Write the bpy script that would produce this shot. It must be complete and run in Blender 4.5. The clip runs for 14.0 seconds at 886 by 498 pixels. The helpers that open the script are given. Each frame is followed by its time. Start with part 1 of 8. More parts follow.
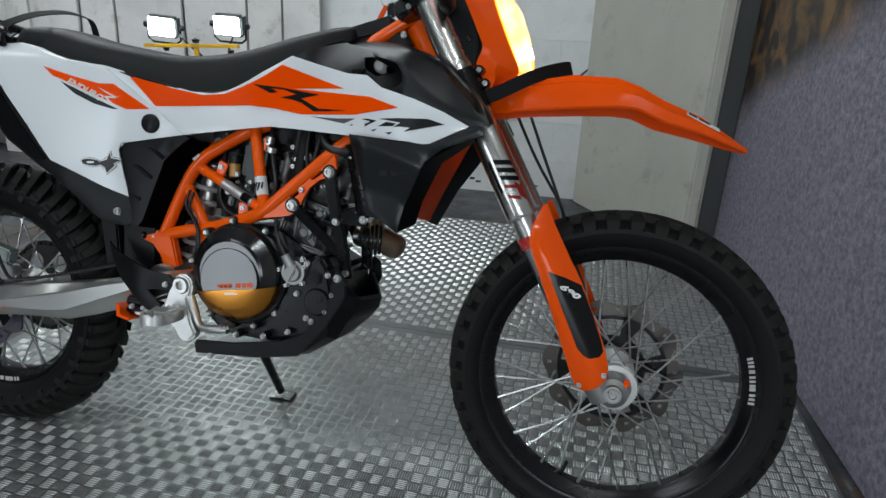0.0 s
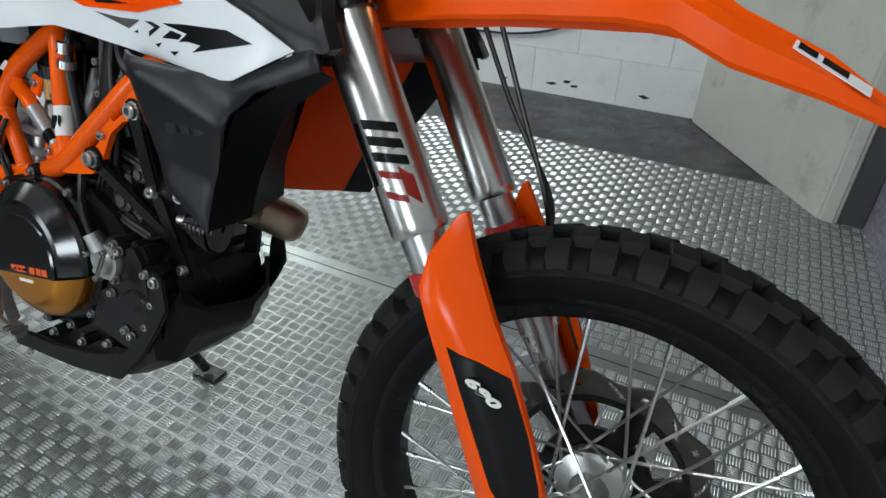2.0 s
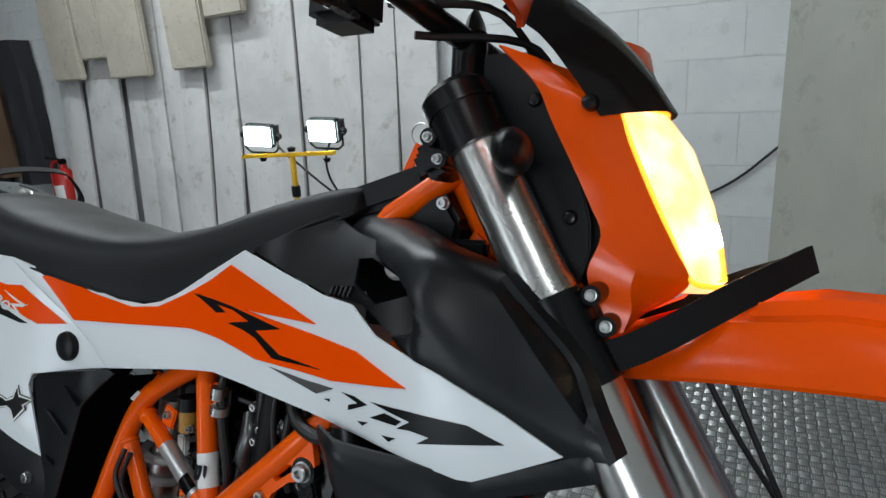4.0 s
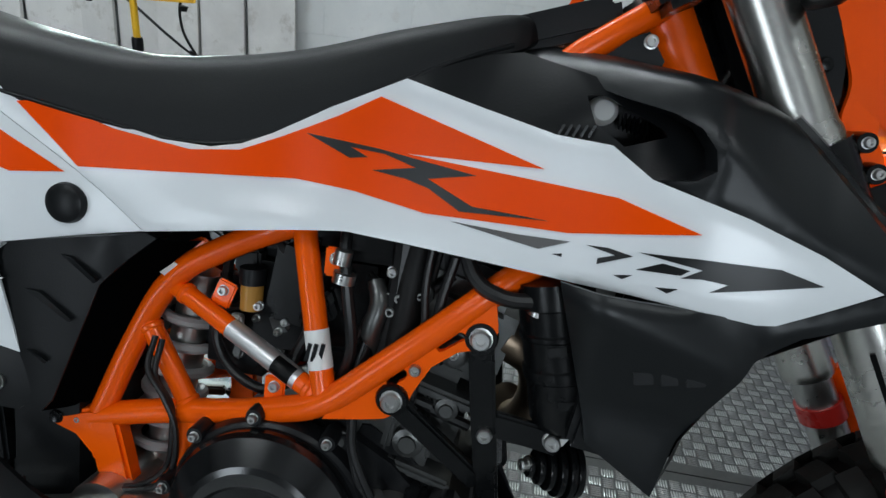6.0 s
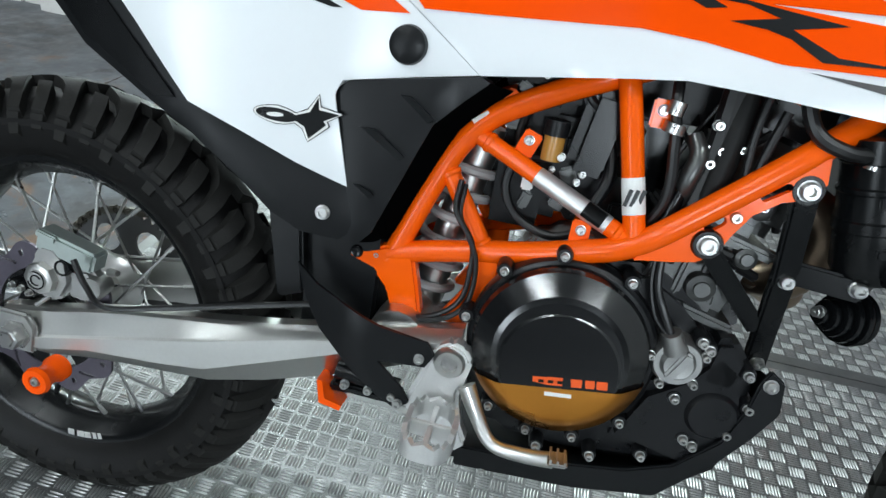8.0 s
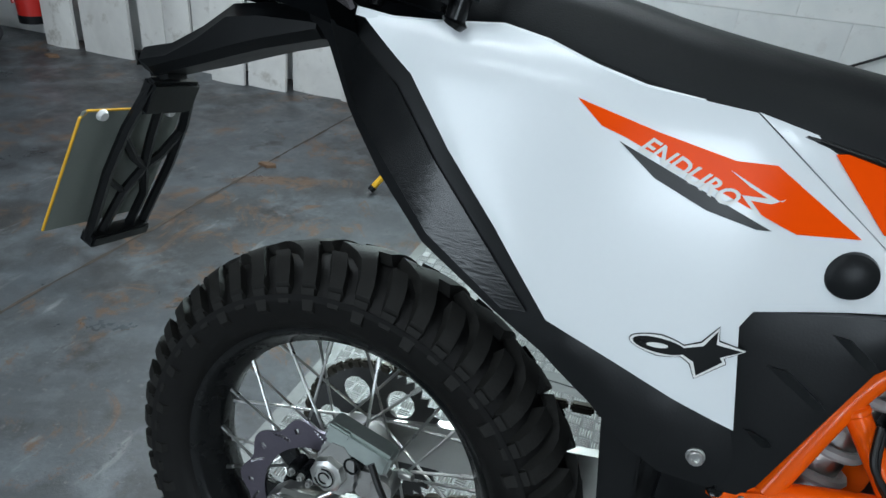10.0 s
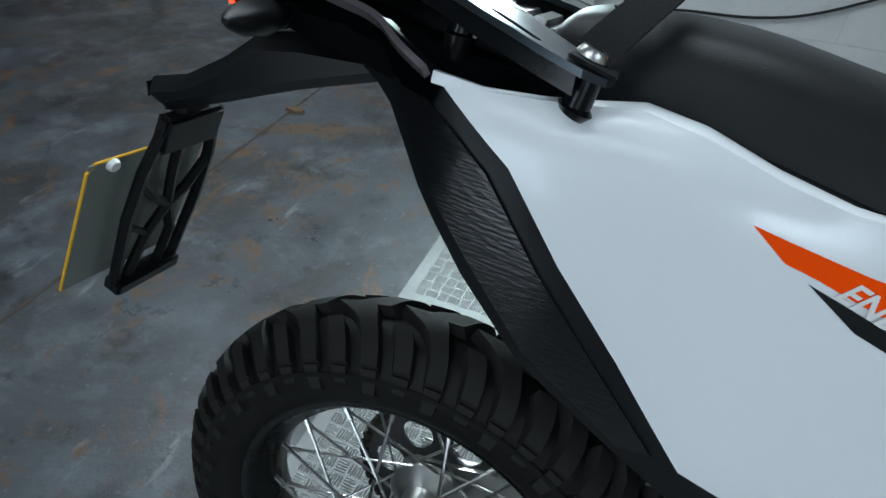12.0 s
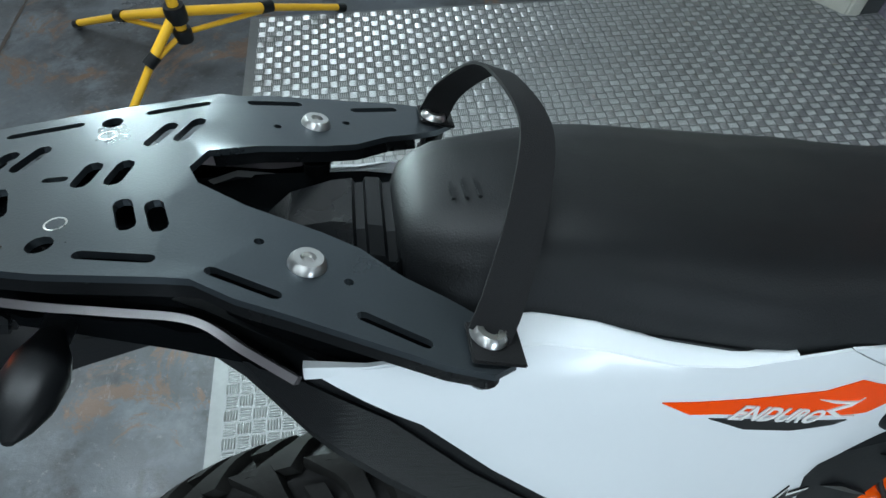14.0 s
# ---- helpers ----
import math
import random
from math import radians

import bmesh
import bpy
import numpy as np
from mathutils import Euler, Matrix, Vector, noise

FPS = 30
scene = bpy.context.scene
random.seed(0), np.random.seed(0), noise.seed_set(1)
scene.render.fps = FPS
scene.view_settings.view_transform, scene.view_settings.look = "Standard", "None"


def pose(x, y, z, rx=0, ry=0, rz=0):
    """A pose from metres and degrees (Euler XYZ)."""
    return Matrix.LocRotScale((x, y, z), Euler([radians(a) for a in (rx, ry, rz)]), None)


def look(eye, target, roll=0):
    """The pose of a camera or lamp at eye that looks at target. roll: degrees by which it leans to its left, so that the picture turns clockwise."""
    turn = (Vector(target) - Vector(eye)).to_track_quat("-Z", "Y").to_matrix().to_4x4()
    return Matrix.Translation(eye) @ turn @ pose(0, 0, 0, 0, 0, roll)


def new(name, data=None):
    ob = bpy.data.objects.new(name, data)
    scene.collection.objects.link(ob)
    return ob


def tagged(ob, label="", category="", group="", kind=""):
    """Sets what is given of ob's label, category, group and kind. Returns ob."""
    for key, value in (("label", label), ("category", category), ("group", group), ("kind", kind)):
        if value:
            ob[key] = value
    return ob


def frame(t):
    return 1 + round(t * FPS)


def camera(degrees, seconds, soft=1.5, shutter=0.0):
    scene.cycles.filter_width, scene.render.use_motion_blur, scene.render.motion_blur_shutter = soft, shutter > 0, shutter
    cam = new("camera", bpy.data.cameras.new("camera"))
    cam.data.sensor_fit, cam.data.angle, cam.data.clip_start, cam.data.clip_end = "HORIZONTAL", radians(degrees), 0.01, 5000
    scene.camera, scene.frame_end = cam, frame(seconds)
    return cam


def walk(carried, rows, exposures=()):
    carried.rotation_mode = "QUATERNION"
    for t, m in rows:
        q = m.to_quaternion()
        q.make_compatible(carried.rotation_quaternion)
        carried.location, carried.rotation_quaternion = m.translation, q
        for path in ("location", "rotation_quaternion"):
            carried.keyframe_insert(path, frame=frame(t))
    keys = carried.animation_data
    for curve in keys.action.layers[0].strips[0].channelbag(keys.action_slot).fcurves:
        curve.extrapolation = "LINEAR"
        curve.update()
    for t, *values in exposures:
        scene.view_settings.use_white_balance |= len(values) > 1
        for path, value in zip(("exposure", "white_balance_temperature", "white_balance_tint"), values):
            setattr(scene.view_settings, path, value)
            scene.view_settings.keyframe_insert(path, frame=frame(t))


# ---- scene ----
cam = camera(72.4, 14.0)
PATH = [
    (0, (1.397, -1.065, 1.041), (0.976, 0.755, 0.325), 2.1),
    (0.5, (1.399, -0.876, 0.992), (1.075, 0.878, 0.088), 1.8),
    (1, (1.471, -0.677, 0.935), (1.075, 0.924, -0.196), 1.4),
    (1.5, (1.537, -0.507, 0.933), (0.983, 1.015, -0.241), 1.7),
    (2, (1.546, -0.407, 0.996), (0.797, 1.113, -0.066), 2.0),
    (2.3, (1.541, -0.381, 1.032), (0.684, 1.141, 0.058), 1.8),
    (2.5, (1.53, -0.367, 1.054), (0.589, 1.151, 0.153), 1.0),
    (3, (1.48, -0.328, 1.109), (0.404, 1.225, 0.45), 0.3),
    (3.2, (1.454, -0.322, 1.123), (0.372, 1.265, 0.565), -0.4),
    (5.3, (1.008, -0.437, 1.097), (0.584, 1.414, 0.471), 3.5),
    (5.5, (0.975, -0.43, 1.081), (0.651, 1.424, 0.405), 5.7),
    (6, (0.905, -0.429, 1.045), (0.702, 1.38, 0.216), 5.8),
    (6.5, (0.817, -0.468, 1.008), (0.769, 1.292, 0.06), 5.6),
    (7, (0.751, -0.522, 0.984), (0.743, 1.191, -0.048), 7.9),
    (7.5, (0.699, -0.545, 0.974), (0.599, 1.138, -0.103), 8.4),
    (8, (0.624, -0.557, 0.971), (0.39, 1.112, -0.107), 8.2),
    (8.5, (0.524, -0.553, 0.982), (0.184, 1.118, -0.063), 8.5),
    (9, (0.407, -0.554, 0.996), (-0.002, 1.091, -0.064), 6.9),
    (9.2, (0.377, -0.539, 1.006), (-0.064, 1.1, -0.051), 7.2),
    (11.3, (0.2, -0.322, 1.101), (-0.49, 1.294, 0.146), 0.9),
    (11.5, (0.192, -0.314, 1.104), (-0.457, 1.295, 0.109), 0.8),
    (12, (0.154, -0.271, 1.124), (-0.402, 1.169, -0.148), 2.5),
    (12.5, (0.063, -0.187, 1.198), (-0.356, 1.177, -0.203), 1.2),
    (13, (-0.012, -0.129, 1.245), (-0.224, 1.142, -0.285), 2.6),
    (13.5, (-0.015, -0.087, 1.275), (-0.06, 1.144, -0.3), 0.0),
    (14, (0.053, -0.069, 1.281), (0.238, 1.133, -0.307), 1.6),
]
walk(cam, [(t, look(eye, target, roll)) for t, eye, target, roll in PATH], exposures=[(0, -0.2, 6450, 10), (1.0, -0.22, 6450, 10), (2.0, 0.3, 6450, 10), (2.5, 0.4, 6450, 10), (3.0, 0.2, 6450, 10), (5.5, -0.32, 6350, 9), (6.0, -0.2, 6350, 9), (6.5, -0.02, 6350, 9), (7.0, 0.3, 6350, 9), (7.5, 0.6, 6350, 8), (8.5, 0.56, 6350, 8), (9.2, 0.42, 6300, 8), (11.5, -0.28, 5950, 6), (12.5, -0.28, 5950, 6), (13.0, -0.12, 5950, 6), (14.0, 0.2, 5950, 5)])

# ---- light ----
world = bpy.data.worlds.new("world")
scene.world = world
world.use_nodes = True
wbg = world.node_tree.nodes["Background"]
wbg.inputs[0].default_value = (0.62, 0.72, 0.8, 1)
wbg.inputs[1].default_value = 0.02
LEAN_POSE = pose(0, 0, 0, -13, 0, 0)      # the motorcycle leans on its side stand
scene.view_settings.exposure = 0.0


def area_lamp(name, eye, target, sx, sy, watts, color):
    data = bpy.data.lights.new(name, "AREA")
    data.shape, data.size, data.size_y, data.energy, data.color = "RECTANGLE", sx, sy, watts, color
    ob = new(name, data)
    ob.matrix_world = look(eye, target)
    return ob


CEILING = 3.05
FLOOD_WATTS = 7
TUBE_WATTS = 34
DOOR_WATTS = 38
WINDOW_WATTS = 44
TUBES = [(-2.1, 1.6), (-0.2, 1.1), (-3.4, -1.3), (-0.7, -1.3), (2.0, -1.3), (-0.7, -2.9)]
for tx, ty in TUBES:
    area_lamp("tube_lamp", (tx, ty, CEILING - 0.14), (tx, ty, 0), 1.45, 0.1, TUBE_WATTS * (1.05 if ty > 0 else 0.45), (0.9, 0.97, 1.0))
# daylight from the open doorway behind the camera
area_lamp("doorway_daylight", (-1.75, -4.02, 1.05), (-1.75, 0, 1.0), 1.1, 2.05, DOOR_WATTS, (0.84, 0.93, 1.0))
area_lamp("window_daylight", (1.75, -4.02, 1.4), (1.6, 0, 1.2), 1.3, 0.9, WINDOW_WATTS, (0.84, 0.93, 1.0))

# ---- materials ----
def nodes_of(name):
    m = bpy.data.materials.new(name)
    m.use_nodes = True
    nt = m.node_tree
    return m, nt, nt.nodes["Principled BSDF"]


def add(nt, kind, **kw):
    n = nt.nodes.new(kind)
    for k, v in kw.items():
        n.inputs[k].default_value = v
    return n


def surf(name, color, rough=0.5, metal=0.0, var=0.12, scale=9.0, fine=160.0, bump=0.08, coat=0.0, rvar=0.12, spec=0.5, dist=0.001):
    """A painted, moulded or metal surface: colour and gloss vary at two scales, with a fine relief."""
    m, nt, b = nodes_of(name)
    co = nt.nodes.new("ShaderNodeTexCoord")
    big = add(nt, "ShaderNodeTexNoise", Scale=scale, Detail=5.0, Roughness=0.6)
    small = add(nt, "ShaderNodeTexNoise", Scale=fine, Detail=3.0)
    for n in (big, small):
        nt.links.new(co.outputs["Object"], n.inputs["Vector"])
    mix = nt.nodes.new("ShaderNodeMix")
    mix.data_type = "RGBA"
    dark = [c * (1 - var) for c in color]
    light = [min(1, c * (1 + var)) for c in color]
    mix.inputs["A"].default_value, mix.inputs["B"].default_value = (*dark, 1), (*light, 1)
    s = nt.nodes.new("ShaderNodeMath")
    s.operation = "MULTIPLY_ADD"
    s.inputs[1].default_value = 0.4
    nt.links.new(small.outputs["Fac"], s.inputs[0])
    h = nt.nodes.new("ShaderNodeMath")
    h.operation = "MULTIPLY"
    h.inputs[1].default_value = 0.6
    nt.links.new(big.outputs["Fac"], h.inputs[0])
    nt.links.new(h.outputs[0], s.inputs[2])
    nt.links.new(s.outputs[0], mix.inputs["Factor"])
    nt.links.new(mix.outputs["Result"], b.inputs["Base Color"])
    r = nt.nodes.new("ShaderNodeMapRange")
    r.inputs["To Min"].default_value, r.inputs["To Max"].default_value = max(0.02, rough - rvar), min(1, rough + rvar)
    nt.links.new(big.outputs["Fac"], r.inputs["Value"])
    nt.links.new(r.outputs[0], b.inputs["Roughness"])
    b.inputs["Metallic"].default_value = metal
    b.inputs["Specular IOR Level"].default_value = spec
    b.inputs["Coat Weight"].default_value = coat
    b.inputs["Coat Roughness"].default_value = 0.08
    if bump:
        bp = add(nt, "ShaderNodeBump", Strength=bump, Distance=dist)
        nt.links.new(small.outputs["Fac"], bp.inputs["Height"])
        nt.links.new(bp.outputs[0], b.inputs["Normal"])
    return m


def glow(name, color, strength):
    m, nt, b = nodes_of(name)
    b.inputs["Base Color"].default_value = (*color, 1)
    b.inputs["Emission Color"].default_value = (*color, 1)
    b.inputs["Emission Strength"].default_value = strength
    return m


ORANGE = surf("orange_plastic", (0.96, 0.095, 0.0008), 0.24, var=0.04, bump=0.015, coat=0.12, spec=0.2, rvar=0.04)
ORANGE_FRAME = surf("orange_frame_paint", (0.97, 0.115, 0.001), 0.24, var=0.05, bump=0.03, coat=0.2, spec=0.25, rvar=0.05)
ORANGE_DECAL = surf("orange_decal", (1.0, 0.08, 0.0002), 0.22, var=0.03, bump=0.01, coat=0.0, spec=0.06, rvar=0.04)
WHITE = surf("white_plastic", (0.81, 0.84, 0.86), 0.23, var=0.02, scale=4, bump=0.01, coat=0.12, rvar=0.03)
BLACK_DECAL = surf("black_decal", (0.004, 0.0045, 0.005), 0.3, var=0.1, bump=0.02, spec=0.3)
BLACK = surf("black_plastic", (0.0065, 0.0072, 0.008), 0.36, var=0.25, fine=420, bump=0.16, spec=0.22)
BLACK_SATIN = surf("black_satin_metal", (0.004, 0.0045, 0.005), 0.26, var=0.25, fine=300, bump=0.06, spec=0.3)
GREY_PLASTIC = surf("charcoal_plastic", (0.0072, 0.0085, 0.0095), 0.33, var=0.2, fine=500, bump=0.1, spec=0.36)
SEAT = surf("seat_vinyl", (0.0075, 0.0083, 0.009), 0.48, var=0.2, scale=14, fine=700, bump=0.3, spec=0.24)
RUBBER = surf("tyre_rubber", (0.0055, 0.0053, 0.0052), 0.5, var=0.4, scale=26, fine=260, bump=0.3, spec=0.2)
TREAD = surf("dusty_tread_rubber", (0.0125, 0.0122, 0.0112), 0.66, var=0.45, scale=30, fine=240, bump=0.3, spec=0.22)
STRAP = surf("woven_strap", (0.008, 0.008, 0.0085), 0.8, var=0.25, fine=900, bump=0.6, spec=0.25)
ALU = surf("brushed_aluminium", (0.62, 0.62, 0.6), 0.34, 1.0, var=0.1, scale=18, fine=240, bump=0.08)
ALU_CAST = surf("cast_aluminium", (0.37, 0.37, 0.36), 0.46, 1.0, var=0.18, scale=30, fine=420, bump=0.3)
STEEL = surf("bright_steel", (0.52, 0.52, 0.51), 0.3, 1.0, var=0.1, scale=40, bump=0.05)
CHROME = surf("fork_tube_metal", (0.6, 0.59, 0.56), 0.27, 1.0, var=0.04, scale=12, fine=200, bump=0.0, rvar=0.02)
PEG_M = surf("bright_cast_aluminium", (0.76, 0.76, 0.75), 0.36, 0.8, var=0.15, scale=30, fine=420, bump=0.25)
GUN = surf("engine_grey_metal", (0.11, 0.112, 0.11), 0.34, 0.85, var=0.3, scale=28, fine=300, bump=0.25)
ENGINE_BLACK = surf("engine_black_paint", (0.007, 0.0075, 0.0085), 0.3, 0.0, var=0.3, scale=24, fine=380, bump=0.12, spec=0.3)
GOLD = surf("gold_anodised_metal", (0.72, 0.3, 0.05), 0.3, 1.0, var=0.08, bump=0.04)
DISC = surf("brake_disc_steel", (0.15, 0.135, 0.165), 0.4, 1.0, var=0.2, scale=40, bump=0.06)
FRONT_DISC = surf("front_brake_disc_steel", (0.085, 0.078, 0.07), 0.4, 1.0, var=0.2, scale=40, bump=0.06)
EXHAUST = surf("heat_stained_steel", (0.33, 0.25, 0.18), 0.4, 1.0, var=0.25, scale=20, bump=0.06)
YELLOW = surf("yellow_paint", (0.75, 0.42, 0.015), 0.4, var=0.1, bump=0.05)
RED = surf("red_enamel", (0.45, 0.02, 0.015), 0.3, var=0.1, bump=0.03, coat=0.2)
PAPER = surf("white_print", (0.8, 0.8, 0.78), 0.5, var=0.04, bump=0.02)
LABEL_FOIL = surf("silver_label_foil", (0.66, 0.66, 0.66), 0.36, 0.8, var=0.05, bump=0.02)
HOSE = surf("rubber_hose", (0.006, 0.006, 0.0065), 0.38, var=0.2, bump=0.1)
SPRING = surf("white_spring_paint", (0.34, 0.335, 0.33), 0.42, var=0.08, bump=0.04)
CLOTH = surf("dark_cloth", (0.02, 0.02, 0.024), 0.85, var=0.4, scale=20, fine=500, bump=0.5)
BROWN_CLOTH = surf("brown_cloth", (0.12, 0.07, 0.04), 0.85, var=0.3, fine=500, bump=0.5)


def concrete(name, c1, c2, c3, rough, scale):
    m, nt, b = nodes_of(name)
    co = nt.nodes.new("ShaderNodeTexCoord")
    n1 = add(nt, "ShaderNodeTexNoise", Scale=scale, Detail=8.0, Roughness=0.65, Distortion=0.6)
    n2 = add(nt, "ShaderNodeTexNoise", Scale=scale * 5, Detail=6.0, Roughness=0.7)
    n3 = add(nt, "ShaderNodeTexNoise", Scale=90.0, Detail=4.0)
    for n in (n1, n2, n3):
        nt.links.new(co.outputs["Object"], n.inputs["Vector"])
    r1 = nt.nodes.new("ShaderNodeValToRGB")
    e = r1.color_ramp.elements
    e[0].position, e[0].color = 0.36, (*c1, 1)
    e[1].position, e[1].color = 0.62, (*c2, 1)
    nt.links.new(n1.outputs["Fac"], r1.inputs[0])
    r2 = nt.nodes.new("ShaderNodeValToRGB")
    e = r2.color_ramp.elements
    e[0].position, e[0].color = 0.56, (0, 0, 0, 1)
    e[1].position, e[1].color = 0.68, (1, 1, 1, 1)
    nt.links.new(n2.outputs["Fac"], r2.inputs[0])
    mix = nt.nodes.new("ShaderNodeMix")
    mix.data_type = "RGBA"
    mix.inputs["B"].default_value = (*c3, 1)
    nt.links.new(r2.outputs[0], mix.inputs["Factor"])
    nt.links.new(r1.outputs[0], mix.inputs["A"])
    nt.links.new(mix.outputs["Result"], b.inputs["Base Color"])
    rr = nt.nodes.new("ShaderNodeMapRange")
    rr.inputs["To Min"].default_value, rr.inputs["To Max"].default_value = rough - 0.15, rough + 0.15
    nt.links.new(n2.outputs["Fac"], rr.inputs["Value"])
    nt.links.new(rr.outputs[0], b.inputs["Roughness"])
    bp = add(nt, "ShaderNodeBump", Strength=0.25, Distance=0.003)
    nt.links.new(n3.outputs["Fac"], bp.inputs["Height"])
    nt.links.new(bp.outputs[0], b.inputs["Normal"])
    return m


def floor_material():
    """Grey painted concrete: bluish worn paint, brown stains, oil spots and pale scuffs."""
    m, nt, b = nodes_of("worn_painted_concrete")
    co = nt.nodes.new("ShaderNodeTexCoord")

    def noise(scale, detail, rough, lo, hi, stretch=None, warp=0.0):
        n = add(nt, "ShaderNodeTexNoise", Scale=scale, Detail=detail, Roughness=rough, Distortion=warp)
        mp = nt.nodes.new("ShaderNodeMapping")
        mp.inputs["Scale"].default_value = stretch or (1, 1, 1)
        mp.inputs["Location"].default_value = (scale, 2 * scale, 0)
        nt.links.new(co.outputs["Object"], mp.inputs[0])
        nt.links.new(mp.outputs[0], n.inputs["Vector"])
        r = nt.nodes.new("ShaderNodeMapRange")
        r.inputs["From Min"].default_value, r.inputs["From Max"].default_value = lo, hi
        nt.links.new(n.outputs["Fac"], r.inputs["Value"])
        return r.outputs[0]

    def layer(fac, under, color):
        mix = nt.nodes.new("ShaderNodeMix")
        mix.data_type = "RGBA"
        nt.links.new(fac, mix.inputs["Factor"])
        if isinstance(under, tuple):
            mix.inputs["A"].default_value = (*under, 1)
        else:
            nt.links.new(under, mix.inputs["A"])
        mix.inputs["B"].default_value = (*color, 1)
        return mix.outputs["Result"]
    c = layer(noise(1.3, 8, 0.65, 0.42, 0.6, warp=0.8), (0.052, 0.058, 0.065), (0.026, 0.026, 0.027))
    c = layer(noise(5.0, 6, 0.7, 0.5, 0.66), c, (0.082, 0.092, 0.102))
    c = layer(noise(3.4, 9, 0.75, 0.555, 0.6, warp=1.2), c, (0.085, 0.05, 0.03))
    c = layer(noise(7.0, 5, 0.65, 0.56, 0.68), c, (0.018, 0.017, 0.018))
    c = layer(noise(14.0, 5, 0.7, 0.63, 0.74, (1, 0.25, 1)), c, (0.16, 0.165, 0.17))
    c = layer(noise(60.0, 4, 0.7, 0.6, 0.8), c, (0.13, 0.13, 0.13))
    nt.links.new(c, b.inputs["Base Color"])
    rr = nt.nodes.new("ShaderNodeMapRange")
    rr.inputs["To Min"].default_value, rr.inputs["To Max"].default_value = 0.26, 0.62
    nt.links.new(noise(3.0, 7, 0.7, 0.35, 0.65), rr.inputs["Value"])
    nt.links.new(rr.outputs[0], b.inputs["Roughness"])
    bp = add(nt, "ShaderNodeBump", Strength=0.3, Distance=0.003)
    nt.links.new(noise(70.0, 5, 0.7, 0.0, 1.0), bp.inputs["Height"])
    nt.links.new(bp.outputs[0], b.inputs["Normal"])
    return m


FLOOR_M = floor_material()
WALL_M = concrete("white_painted_block", (0.4, 0.41, 0.41), (0.46, 0.47, 0.46), (0.34, 0.34, 0.33), 0.6, 1.2)
PILLAR_M = concrete("bare_grey_render", (0.4, 0.4, 0.35), (0.47, 0.47, 0.41), (0.34, 0.335, 0.285), 0.75, 1.1)
BOARD_M = concrete("chalky_white_board", (0.56, 0.55, 0.535), (0.7, 0.69, 0.67), (0.46, 0.44, 0.41), 0.65, 1.8)
# near-black without any reflection, so recessed parts look shaded
MATT = surf("shade_black_plastic", (0.0035, 0.004, 0.0045), 0.7, var=0.2, fine=500, bump=0.1, spec=0.0)
FOAM_M = concrete("yellowed_foam", (0.42, 0.38, 0.31), (0.5, 0.46, 0.38), (0.35, 0.3, 0.24), 0.8, 4.0)
# dark grey for the unseen walls, so that glossy parts mirror darkness
DIM_M = concrete("dark_unseen_wall_paint", (0.09, 0.095, 0.1), (0.13, 0.135, 0.14), (0.07, 0.07, 0.07), 0.7, 0.9)
# unseen ceiling's grey, set light enough to fill the room and brighten the plates
CEIL_M = concrete("unseen_ceiling_fill", (0.3, 0.3, 0.3), (0.36, 0.36, 0.355), (0.26, 0.26, 0.255), 0.8, 0.8)
# one metal in two tones: darker base, paler ribs as if catching light
PLATE_M = surf("tread_plate_aluminium", (0.175, 0.18, 0.178), 0.48, 0.72, var=0.35, scale=9, fine=70, bump=0.2, rvar=0.12)
RIB_M = surf("rib_glint_aluminium", (0.39, 0.4, 0.395), 0.38, 0.8, var=0.35, scale=11, fine=90, bump=0.12, rvar=0.16)
SLAT_M = surf("dark_post_paint", (0.05, 0.055, 0.055), 0.6, var=0.15, bump=0.1)


